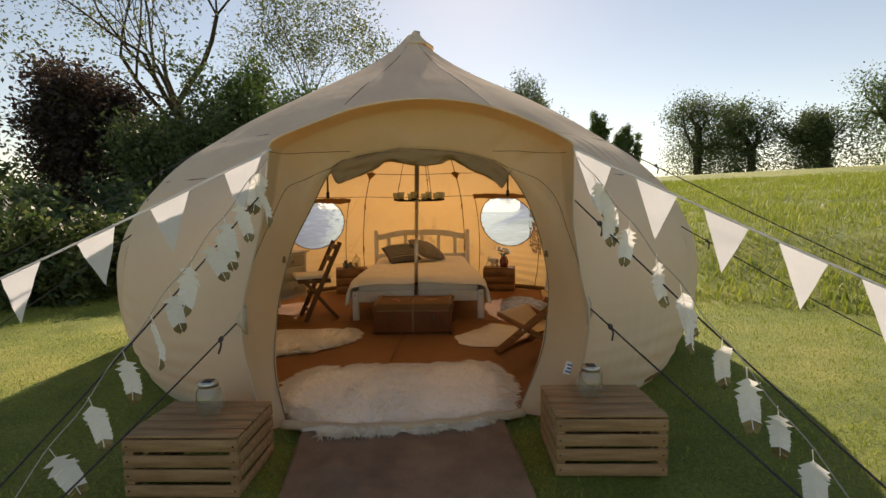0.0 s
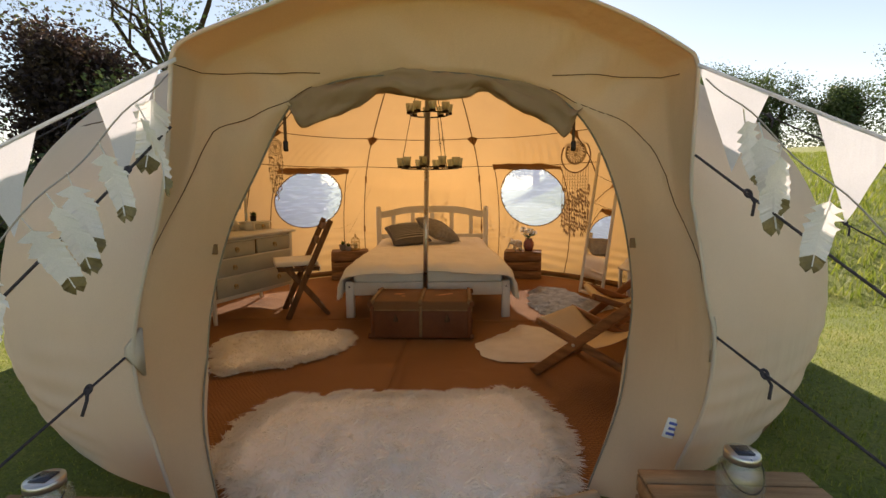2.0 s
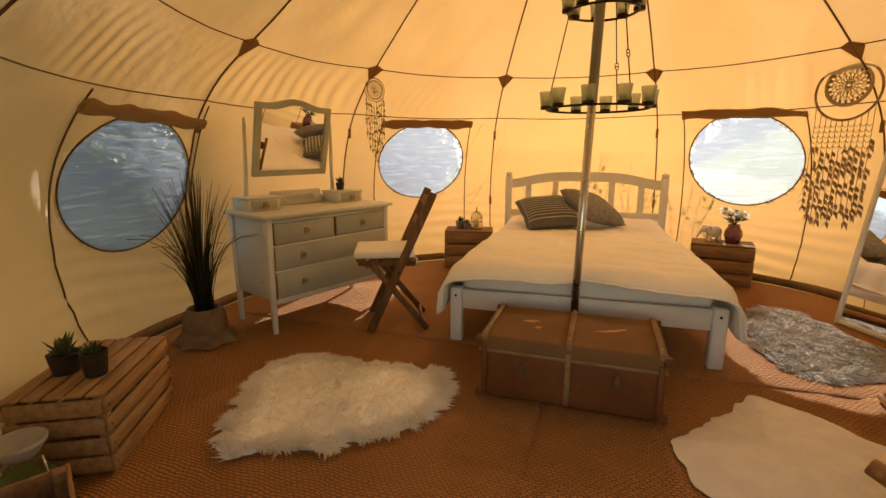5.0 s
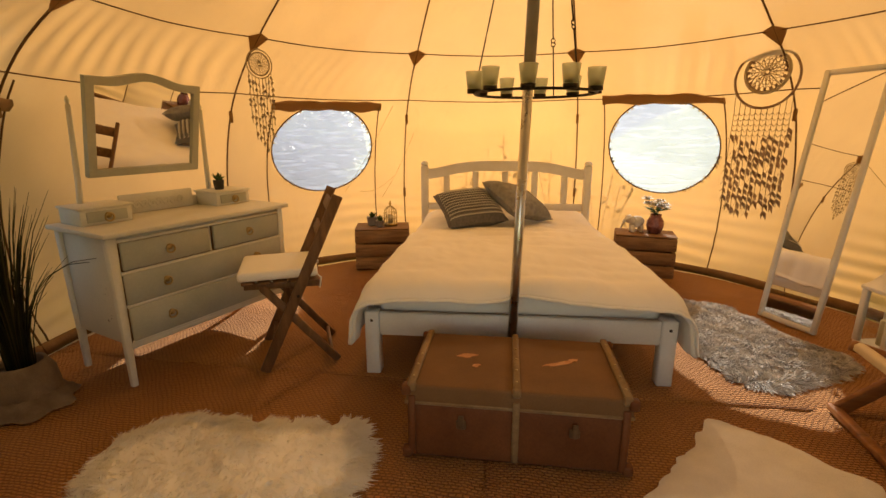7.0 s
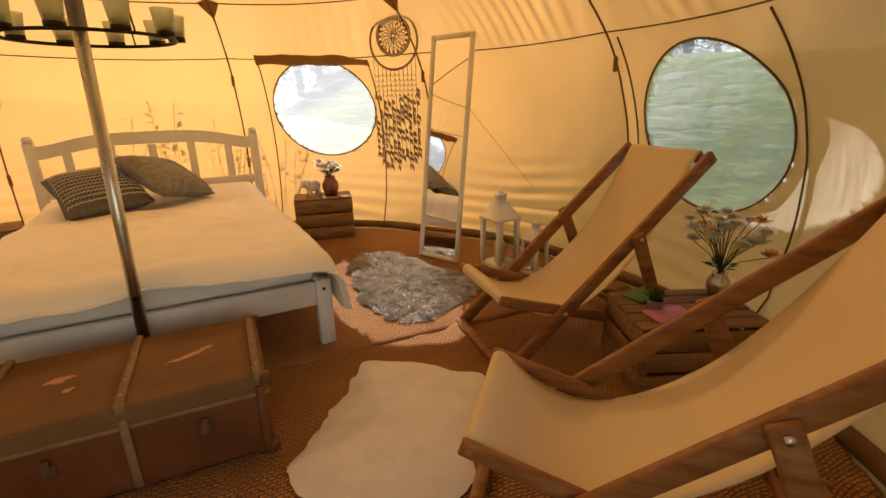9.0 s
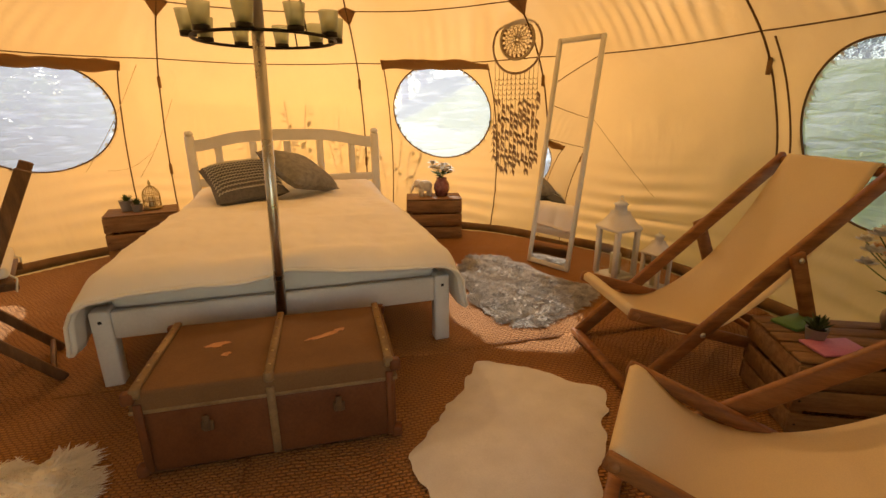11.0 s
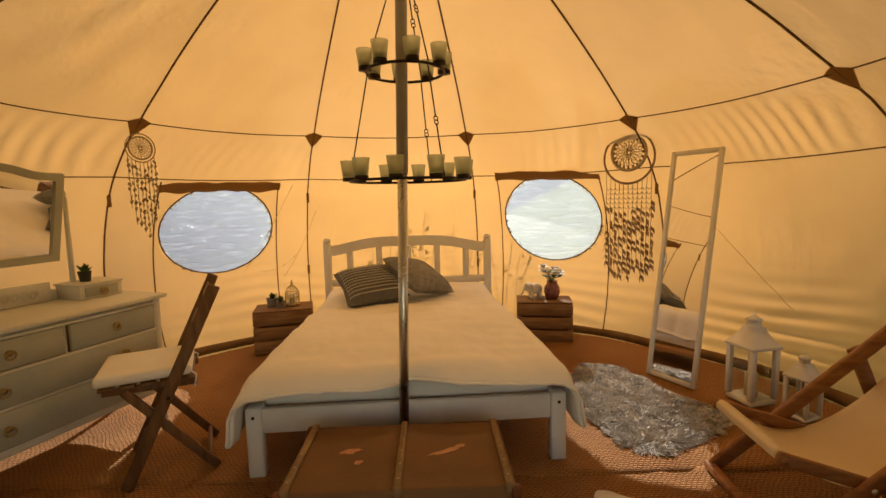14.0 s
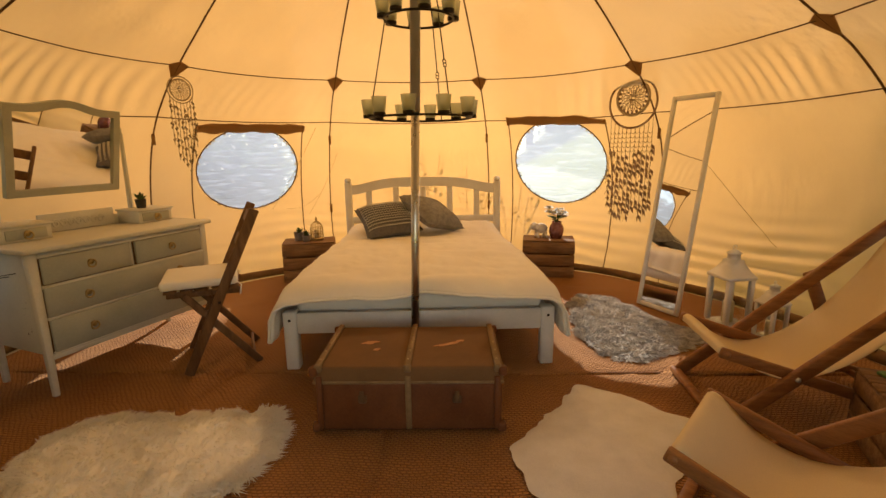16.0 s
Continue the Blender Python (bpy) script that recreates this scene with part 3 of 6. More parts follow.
def make_window(w, flap):
    deg0, z0, aw, bw = w
    rings, n = 9, 64
    verts, faces = [shell(deg0, z0, -0.01)], []
    for k in range(1, rings + 1):
        for i in range(n):
            t = 2 * math.pi * i / n
            f = k / rings
            z = z0 + bw * f * math.sin(t) * 1.005
            d = deg0 + math.degrees(aw * 1.005 * f * math.cos(t) / radius_at(z))
            verts.append(shell(d, z, -0.004 + 0.006 * (1 - f) * wob(d * 0.3, z * 9 + d * 0.25, 1.0)))
    for i in range(n):
        faces.append((0, 1 + i, 1 + (i + 1) % n))
        for k in range(rings - 1):
            p, q = 1 + k * n, 1 + (k + 1) * n
            faces.append((p + i, q + i, q + (i + 1) % n, p + (i + 1) % n))
    raw_part("window_pane", verts, faces, PANE, tent, "clear soft plastic round window")
    edge = []
    for i in range(72):
        t = 2 * math.pi * i / 72
        z = z0 + bw * 1.01 * math.sin(t)
        edge.append(shell(deg0 + math.degrees(aw * 1.01 * math.cos(t) / radius_at(z)), z, -0.007))
    tube("window_binding", edge, 0.0055, SEAM, tent, 6, True)
    for s in (-1, 1):                  # zip lines beside the window
        tube("window_zip", [shell(deg0 + s * 10.6, z, -0.007) for z in np.linspace(0.03, 1.40, 22)], 0.005, SEAM, tent, 5)
    if flap:
        verts, faces, m, k = [], [], 12, 34
        for i in range(k):
            s = -10.9 + 21.8 * i / (k - 1)
            slope = 0.03 * (s / 11.5) * (1 if deg0 < 100 else -0.4)
            half = 0.037 + 0.018 * wob(s * 0.35, deg0, 3) - 0.006 * (s / 11.5) ** 2
            mid = z0 + bw - 0.002 + 0.6 * slope - 0.012 * (s / 11.5) ** 2 + 0.014 * wob(s * 0.3, deg0, 0)
            for j in range(m):
                a = 2 * math.pi * j / m
                verts.append(shell(deg0 + s, mid + half * math.sin(a), -0.020 + (0.012 + 0.005 * math.sin(3 * a + 0.7 * s)) * math.cos(a)))
        for i in range(k - 1):
            for j in range(m):
                faces.append((i * m + j, i * m + (j + 1) % m, (i + 1) * m + (j + 1) % m, (i + 1) * m + j))
        faces += [tuple(range(m)), tuple((k - 1) * m + j for j in range(m))]
        raw_part("window_flap", verts, faces, FLAP if 0 < deg0 else ROLLED, tent, "rolled brown window flap")


for w in WINDOWS:
    make_window(w, w[0] != -7.0)


def lip(u, z):
    """How far out the porch's front edge stands, never behind the bellied wall."""
    return max(FRONT, math.sqrt(max(0.2, radius_at(max(z, -0.02)) ** 2 - u * u)) + 0.012)


def make_hood():
    k = 120
    outer, inner = spline(OUTER, k), spline(OPENING, k)
    # sides and top of the porch, from its front edge back to the shell
    verts, faces, rows = [], [], 9
    for (u, z) in outer:
        back = math.sqrt(max(0.2, radius_at(max(z, -0.02)) ** 2 - u * u)) - 0.03
        front = lip(u, z)
        for j in range(rows):
            f = j / (rows - 1)
            o = front + (min(back, front - 0.03) - front) * f
            sag = -0.02 * math.sin(math.pi * f) * (1 if z > 1.5 else 0) + 0.01 * wob(u * 3, o * 3, z * 3)
            verts.append(door_place(u * (1 + 0.01 * f), o, z + sag))
    for i in range(k - 1):
        for j in range(rows - 1):
            faces.append((i * rows + j, (i + 1) * rows + j, (i + 1) * rows + j + 1, i * rows + j + 1))
    raw_part("porch_hood", verts, faces, CURTAIN, tent, "cream canvas porch hood")
    # front panel: two gathered curtains and the arch above
    verts, faces, rows, seam_l, seam_r = [], [], 30, [], []
    for i in range(k):
        (u0, z0), (u1, z1) = outer[i], inner[i]
        low = max(0.0, 1 - max(z0, z1) / 0.5)
        brow = min(1.0, max(0.0, (z0 - 0.9) / 0.5))
        for j in range(rows):
            f = (j / (rows - 1)) ** 1.4
            u, z = u0 + (u1 - u0) * f, z0 + (z1 - z0) * f
            edge = lip(u0, z0)
            o = edge - 0.004 + (RECESS + 0.2 * low - edge) * (f + brow * (min(1.0, f / 0.10) * 0.55 + 0.45 * f - f))
            # flat outer panel, a sewn step, then the curtain swelling behind it
            swell = math.sin(math.pi * f)
            g = 0.02 + 0.94 * min(1.0, max(0.0, (z1 - 0.75) / 0.7)) ** 1.8
            step = 0.012 * min(1.0, g / 0.2)
            gather = step * f / g if f < g else (0.4 * step + 0.022) * math.sin(math.pi * (0.1 + 0.9 * (f - g) / (1 - g)))
            pull = max(0.0, 1 - abs(z - 1.45) / 0.5)
            across = abs(u) * 0.8 - z * 0.6
            crumple = 0.025 * swell * wob(u * 4 + z * 1.2, z * 1.6, 2)
            crumple += 0.030 * swell * pull * math.sin(34 * across + 4 * wob(u * 3, z * 3, 4)) * max(0.0, 0.35 + wob(u * 4, z * 4, 8))
            crumple += 0.020 * swell * (f > g) * math.sin(30 * u + 5 * z + 3 * wob(u * 2, z * 2, 9)) * max(0.0, 0.3 + wob(u * 3, z * 1.5, 5)) * (z < 1.3)
            verts.append(door_place(u, o + gather + crumple, z))
        at = min(rows - 1.001, g ** (1 / 1.4) * (rows - 1))
        if 0.6 < z1 < 1.50:
            row = len(verts) - rows + int(at)
            (seam_l if u0 < 0 else seam_r).append(verts[row].lerp(verts[row + 1], at - int(at)) + DN * 0.003)
    for i in range(k - 1):
        for j in range(rows - 1):
            faces.append((i * rows + j, i * rows + j + 1, (i + 1) * rows + j + 1, (i + 1) * rows + j))
    raw_part("door_curtain", verts, faces, CURTAIN, tent, "cream canvas door surround gathered to both sides")
    for run in (seam_l, seam_r):
        tube("curtain_seam", run, 0.0016, SEAM, tent, 5)
    def on_face(u, z, lift=0.004):
        """A place on the front panel, from the panel's own nearest points."""
        near = sorted(((door_place(u, (p - Vector((CX, CY, 0))).dot(DN), z) - p).length, (p - Vector((CX, CY, 0))).dot(DN)) for p in face_points)[:5]
        return door_place(u, sum(o for _, o in near) / 5 + lift, z)

    face_points = list(verts)
    for side in (-1, 1):               # seam under the valance and a square of fastening tape
        tube("valance_seam", [on_face(side * w - 0.02, 1.525 + 0.02 * math.sin(4 * w)) for w in np.linspace(0.42, 0.83, 14)], 0.0016, SEAM, tent, 5)
        part("tape_square", bx(on_face(-0.85 if side < 0 else 0.74, 0.92, 0.006), (0.034, 0.008, 0.038), 0.002, None), PATCH, tent, "brown square of fastening tape")
    tube("porch_edge", [door_place(u, lip(u, z) + 0.002, z) for u, z in outer], 0.007, CANVAS, tent, 6)
    tube("door_zip", [door_place(u, RECESS + 0.2 * max(0.0, 1 - z / 0.5) - 0.002, z) for u, z in inner], 0.0038, ZIP, tent, 6)
    sill = [door_place(-0.83 + 1.36 * t, RECESS + 0.26 + 0.10 * math.sin(math.pi * t) + 0.012 * wob(t * 9, 1, 2), 0.022 + 0.006 * wob(t * 12, 3, 4)) for t in np.linspace(0, 1, 40)]
    tube("door_sill", sill, 0.026, CURTAIN, tent, 10, False, "turned-up canvas sill of the doorway")
    # rolled door over the opening, drooping between its ties
    under = spline([(-0.57, 1.47), (-0.53, 1.36), (-0.46, 1.385), (-0.33, 1.44), (-0.21, 1.495), (-0.07, 1.465), (0.08, 1.475), (0.16, 1.50), (0.30, 1.43), (0.42, 1.365), (0.475, 1.33), (0.52, 1.43)], 150)
    verts, faces, m = [], [], 28
    for u, low in under:
        top = float(np.interp(u, inner[30:91, 0], inner[30:91, 1])) + 0.02
        half = max(0.01, (top - low) / 2)
        for j in range(m):
            a = 2 * math.pi * j / m
            fold = 0.010 * math.sin(4 * a + 14 * u) + 0.022 * wob(u * 9, math.cos(a) * 2.2, math.sin(a) * 2.2) + 0.012 * wob(u * 26, math.cos(a) * 2, math.sin(a) * 5)
            verts.append(door_place(u + 0.02 * wob(u * 5, a, 3), RECESS - 0.030 + (0.042 + fold) * math.cos(a), (top + low) / 2 + (half + 0.5 * fold) * math.sin(a)))
    for i in range(len(under) - 1):
        for j in range(m):
            faces.append((i * m + j, i * m + (j + 1) % m, (i + 1) * m + (j + 1) % m, (i + 1) * m + j))
    raw_part("rolled_door", verts, faces, ROLLED, tent, "rolled-up olive grey door flap with ties")
    for u in (-0.585, 0.505):
        tube("tie_cord", [door_place(u, RECESS - 0.02, z) for z in (1.42, 1.36, 1.31)], 0.006, SEAM, tent, 5)
        part("zip_pull", bx(door_place(u, RECESS - 0.02, 1.295), (0.018, 0.012, 0.04), 0.004), DARK_METAL, tent)
    cap = [(0.0, 3.075), (0.025, 3.065), (0.045, 3.03), (0.10, 2.965), (0.19, 2.895), (0.188, 2.885)]
    turned("peak_cap", cap, CANVAS, tent, 20, "", (CX + 0.03, CY, 0))
    tag = part("sewn_tag", bx((0, 0, 0), (0.05, 0.006, 0.075), 0.002, Matrix.Translation(door_place(0.80, FRONT + 0.012, 0.27)) @ Matrix.Rotation(DOOR + math.pi / 2, 4, "Z") @ Matrix.Rotation(0.3, 4, "Y")), LINEN, tent, "small white sewn tag with blue print")
    for k in range(3):
        part("blue_bar", bx((0, -0.0045, 0.02 - 0.02 * k), (0.034 - 0.008 * (k % 2), 0.003, 0.010), 0.001, Matrix.Translation(door_place(0.80, FRONT + 0.012, 0.27)) @ Matrix.Rotation(DOOR + math.pi / 2, 4, "Z") @ Matrix.Rotation(0.3, 4, "Y")), TAG_BLUE, tag)


make_hood()

# ---- matting ----
def matting(name, keep, label, z=0.0, seed=0):
    step = 0.045
    n = 56
    ids, verts, faces = {}, [], []

    def vid(i, j):
        if (i, j) not in ids:
            x, y = CX + i * step, CY + j * step
            r = math.hypot(x - CX, y - CY)
            if r > 2.47:
                x, y = CX + (x - CX) * 2.47 / r, CY + (y - CY) * 2.47 / r
            h = 0.006 * wob(x, y, seed, 1.4) + 0.022 * max(0, wob(x * 0.6 + seed, y * 2.4, 1, 1.3) - 0.12) + 0.004 * wob(x, y, seed, 6)
            ids[(i, j)] = len(verts)
            verts.append((x, y, z + h))
        return ids[(i, j)]

    for i in range(-n, n):
        for j in range(-n, n):
            x, y = CX + (i + 0.5) * step, CY + (j + 0.5) * step
            if math.hypot(x - CX, y - CY) < 2.48 and keep(x, y):
                faces.append((vid(i, j), vid(i + 1, j), vid(i + 1, j + 1), vid(i, j + 1)))
    ob = raw_part(name, verts, faces, COIR)
    solid = ob.modifiers.new("thickness", "SOLIDIFY")
    solid.thickness, solid.offset = 0.014, -1
    tagged(ob, label, "floor mat", kind="structure")


matting("floor", lambda x, y: y > 4.86, "brown woven coir matting laid across the tent floor", 0.004, 1)
matting("floor_front_left", lambda x, y: y <= 4.88 and x <= -0.33, "brown woven coir matting strip", 0.0, 2)
matting("floor_front_right", lambda x, y: y <= 4.88 and x > -0.33, "brown woven coir matting strip", 0.002, 3)

# ---- bed ----
def make_bed():
    bed = thing("bed", pose(-0.235, 4.92, 0, 0, 0, 3.7), "white painted wooden double bed frame with slatted headboard", "bed")
    for x in (-0.69, 0.69):
        leg = part("leg", bx((x, 0.035, 0.165), (0.07, 0.07, 0.33), 0.006), WHITE_PAINT, bed)
        part("bolt", bx((x, -0.002, 0.285), (0.014, 0.006, 0.014), 0.003), DARK_METAL, leg)
        post = bx((x * 1.0, 2.0, 0.44), (0.062, 0.05, 0.88), 0.008)
        part("headboard_post", post, WHITE_PAINT, bed)
        turned("finial", [(0.0, 0.035), (0.022, 0.03), (0.033, 0.012), (0.03, 0.0), (0.0, -0.01)], WHITE_PAINT, bed, 14, "", (x, 2.0, 0.885))
        part("side_rail", bx((x, 1.02, 0.255), (0.03, 1.9, 0.12), 0.004), WHITE_PAINT, bed)
    part("foot_rail", bx((0, 0.03, 0.262), (1.31, 0.032, 0.115), 0.004), WHITE_PAINT, bed)
    part("lower_head_rail", bx((0, 2.0, 0.53), (1.33, 0.028, 0.06), 0.004), WHITE_PAINT, bed)
    n = 28
    verts, faces = [], []
    for i in range(n + 1):
        x = -0.665 + 1.33 * i / n
        s = 1 - (x / 0.665) ** 2
        top = 0.852 + 0.07 * s * s * (3 - 2 * s)
        for y, z in ((1.985, top - 0.085), (1.985, top), (2.015, top), (2.015, top - 0.085)):
            verts.append((x, y, z))
    for i in range(n):
        for j in range(4):
            faces.append((i * 4 + j, i * 4 + 4 + j, i * 4 + 4 + (j + 1) % 4, i * 4 + (j + 1) % 4))
    raw_part("top_head_rail", verts, faces, WHITE_PAINT, bed, "", False)
    for x in (-0.5, -0.25, 0.0, 0.25, 0.5):
        part("headboard_slat", bx((x, 2.0, 0.68), (0.052, 0.02, 0.30), 0.003), WHITE_PAINT, bed)
    for k in range(9):
        part("bed_slat", bx((0, 0.18 + 0.21 * k, 0.29), (1.32, 0.07, 0.018), 0.002), CRATE_WOOD, bed)
    mattress = thing("mattress", pose(-0.235, 4.92, 0.3, 0, 0, 3.7), "white mattress on the bed frame", "mattress")
    part("mattress_body", bx((0, 1.0, 0.075), (1.34, 1.86, 0.15), 0.035, None, 3), LINEN, mattress)


def make_duvet():
    """White cover over the whole bed, hanging over both sides and the foot."""
    duvet = thing("duvet", pose(-0.235, 4.92, 0, 0, 0, 3.7), "white cotton duvet spread loosely over the bed", "duvet")
    nx, ny = 90, 100
    verts, faces = [], []
    for j in range(ny + 1):
        t = j / ny
        for i in range(nx + 1):
            s = -1 + 2 * i / nx
            across = s * (0.93 - 0.12 * t)
            edge = 0.66 - 0.10 * t
            y = -0.06 + 1.86 * t
            top = 0.475 + 0.035 * math.sin(math.pi * min(1, t * 1.1)) + 0.065 * max(0, (t - 0.72) / 0.28)
            over = max(0.0, abs(across) - edge)
            bend = min(over, 0.12)
            x = math.copysign(min(abs(across), edge) + 0.10 * math.sin(bend / 0.12 * math.pi / 2) + 0.12 * max(0, over - 0.12), across)
            drop = 0.10 * (1 - math.cos(bend / 0.12 * math.pi / 2)) + max(0, over - 0.12) * 0.95
            z = top - drop - 0.03 * (abs(across) / 0.9) ** 2
            foot = max(0.0, 0.075 - t) / 0.075
            z -= 0.05 * foot ** 1.6
            y -= 0.012 * math.sin(foot * 3)
            y += 0.078 * math.exp(-((x - 0.02) / 0.11) ** 2) * max(0.0, 1 - t / 0.12)    # pressed in by the pole
            z += 0.016 * wob(x, y, 0, 3.2) + 0.007 * wob(x * 2.2, y, 5, 5) + 0.004 * wob(x * 3 + y * 2, y - x, 8, 9) + 0.014 * wob(x * 0.7, y * 4.5, 9, 2.2) * (1 if abs(across) < edge else 0.4)
            x += math.copysign(0.028 * wob(y * 6, s, 3), across) if over > 0.04 else 0
            if over > 0.06:
                z = max(z, 0.20 + 0.03 * wob(y * 4, s, 7) + 0.14 * t)
            verts.append((x, y, z))
    w = nx + 1
    for j in range(ny):
        for i in range(nx):
            faces.append((j * w + i, j * w + i + 1, (j + 1) * w + i + 1, (j + 1) * w + i))
    ob = raw_part("duvet_cover", verts, faces, LINEN, duvet)
    m = ob.modifiers.new("thickness", "SOLIDIFY")
    m.thickness, m.offset = 0.022, -1
    tube("hem", [Vector(verts[i]) + Vector((0, -0.006, -0.004)) for i in range(0, nx + 1, 2)], 0.008, LINEN, duvet, 6)


def make_cushion(place, size, material, label, stripes):
    cushion = thing("cushion", place, label, "cushion", "cushions on the bed")
    n = 22
    verts, faces = [], []
    for side in (1, -1):
        for j in range(n + 1):
            for i in range(n + 1):
                a, b = -1 + 2 * i / n, -1 + 2 * j / n
                puff = max(0.0, (1 - a ** 4) * (1 - b ** 4)) ** 0.55
                pinch = 1 - 0.09 * (1 - abs(a * b)) * max(abs(a), abs(b)) ** 3
                verts.append((a * size * pinch, b * size * pinch, side * 0.075 * puff + 0.006 * wob(a * 2, b * 2, side, 2)))
    w = n + 1
    for k in (0, 1):
        for j in range(n):
            for i in range(n):
                q = [k * w * w + j * w + i, k * w * w + j * w + i + 1, k * w * w + (j + 1) * w + i + 1, k * w * w + (j + 1) * w + i]
                faces.append(q if k == 0 else q[::-1])
    raw_part("cover", verts, faces, material, cushion)
    if stripes:
        runs = []
        for k in range(11):
            b = -0.82 + 0.164 * k
            run = []
            for i in range(41):
                a = -0.93 + 1.86 * i / 40
                puff = max(0.0, (1 - a ** 4) * (1 - b ** 4)) ** 0.55
                zig = 0.035 * (1 if i % 2 else -1)
                run.append((a * size * 0.95, (b + zig) * size * 0.95, 0.075 * puff + 0.007))
            runs.append(run)
        tubes("woven_stripe", runs, 0.0042, PATCH_WHITE, cushion, 4, "cream zigzag stripes")


PATCH_WHITE = surface("cream_yarn", (0.66, 0.62, 0.54), (0.76, 0.72, 0.63), 0.9, 40, 300)
make_bed()
make_duvet()
make_cushion(pose(-0.60, 6.28, 0.615, 22, -4, 24), 0.225, STRIPED, "grey zigzag patterned cushion on the duvet", True)
make_cushion(pose(-0.25, 6.38, 0.660, 27, 12, 50), 0.215, KNIT, "plain grey knitted cushion on the duvet", False)


# ---- trunk ----
def make_trunk():
    trunk = thing("steamer_trunk", pose(-0.237, 4.537, 0.012, 0, 0, 1.2) @ Matrix.Diagonal((1.0, 0.95, 1.08, 1.0)), "old brown steamer trunk with wooden battens", "trunk")
    part("body", bx((0, 0, 0.10), (0.77, 0.46, 0.20), 0.012, None, 2), TRUNK_SIDE, trunk)
    part("lid", bx((0, 0, 0.234), (0.78, 0.47, 0.066), 0.012, None, 2), TRUNK_LID, trunk, "faded cloth-covered lid")
    part("lid_trim", bx((0, 0, 0.203), (0.784, 0.474, 0.012), 0.003), BATTEN, trunk)
    for x in (-0.365, 0.0, 0.365):
        part("lid_batten", bx((x, 0, 0.272), (0.026, 0.47, 0.014), 0.004), BATTEN, trunk, "pale worn wooden batten")
        part("front_batten", bx((x, -0.237, 0.12), (0.024, 0.012, 0.22), 0.003), BATTEN if x == 0 else TRUNK_SIDE, trunk)
        part("batten_cap", bx((x, -0.232, 0.262), (0.03, 0.022, 0.032), 0.006), BATTEN, trunk)
        for k in range(5):
            part("rivet", bx((x, -0.19 + 0.09 * k, 0.2805), (0.008, 0.008, 0.004), 0.0015), BRASS, trunk)
    for x in (-0.385, 0.385):
        for y in (-0.23, 0.23):
            for z in (0.018, 0.25):
                part("corner_cap", bx((x, y, z), (0.036, 0.036, 0.036), 0.01, None, 2), TRUNK_SIDE, trunk)
    for x in (-0.19, 0.2):
        latch = part("latch", bx((x, -0.236, 0.135), (0.036, 0.012, 0.034), 0.005), SEAM, trunk)
        part("hasp", bx((x, -0.245, 0.148), (0.02, 0.008, 0.05), 0.003), SEAM, latch)
    for x, y, w, d, r in ((-0.19, 0.02, 0.12, 0.05, 12), (-0.15, -0.06, 0.05, 0.035, 25), (0.17, 0.0, 0.17, 0.035, 28), (0.22, 0.035, 0.05, 0.03, 20)):
        verts = []
        for i in range(14):
            a = 2 * math.pi * i / 14
            k = 0.75 + 0.5 * wob(math.cos(a) * 2, math.sin(a) * 2, x * 9 + y)
            verts.append((w / 2 * k * math.cos(a), d / 2 * k * math.sin(a), 0))
        verts = verts + [(p[0], p[1], -0.0022) for p in verts]
        faces = [tuple(range(14))] + [(i, i + 14, (i + 1) % 14 + 14, (i + 1) % 14) for i in range(14)]
        ob = raw_part("torn_label", verts, faces, PAPER, trunk, "torn orange paper label", False)
        ob.matrix_basis = pose(x, y, 0.2696, 0, 0, r)


make_trunk()


# ---- centre pole and hanging candle rings ----
def make_pole():
    pole = thing("tent_pole", Matrix(), "steel centre pole holding up the tent", "pole")
    a, b = Vector((-0.262, 4.888, 0.0)), Vector((-0.185, 4.888, 3.06))
    at = lambda z: a + (b - a) * (z / 3.06)
    tube("lower_tube", [at(0), at(1.36)], 0.021, CHROME, pole, 20, False, "shiny chromed lower tube")
    tube("upper_tube", [at(1.34), at(3.06)], 0.0245, GREY_STEEL, pole, 20, False, "dull grey upper tube")
    turned("foot_plate", [(0, 0), (0.05, 0), (0.05, 0.008), (0.026, 0.014), (0.024, 0.04), (0, 0.04)], DARK_METAL, pole, 20, "", tuple(at(0.0)))


def candle_cup(ring, x, y, z):
    holder = turned("candle_cup", [(0.0, 0.0), (0.026, 0.0), (0.034, 0.066), (0.035, 0.069), (0.0325, 0.069), (0.024, 0.006), (0.0, 0.006)], SMOKE, ring, 12, "grey-green glass tealight cup")
    holder.location = (x, y, z + 0.014)
    base = turned("cup_base", [(0.0, 0.0), (0.027, 0.0), (0.027, 0.016), (0.0, 0.016)], DARK_METAL, holder, 12)
    base.location = (0, 0, -0.014)
    wax = turned("tealight", [(0.0, 0.0), (0.019, 0.0), (0.019, 0.014), (0.002, 0.014), (0.001, 0.022), (0.0, 0.022)], WAX, holder, 10)
    wax.location = (0, 0, 0.008)


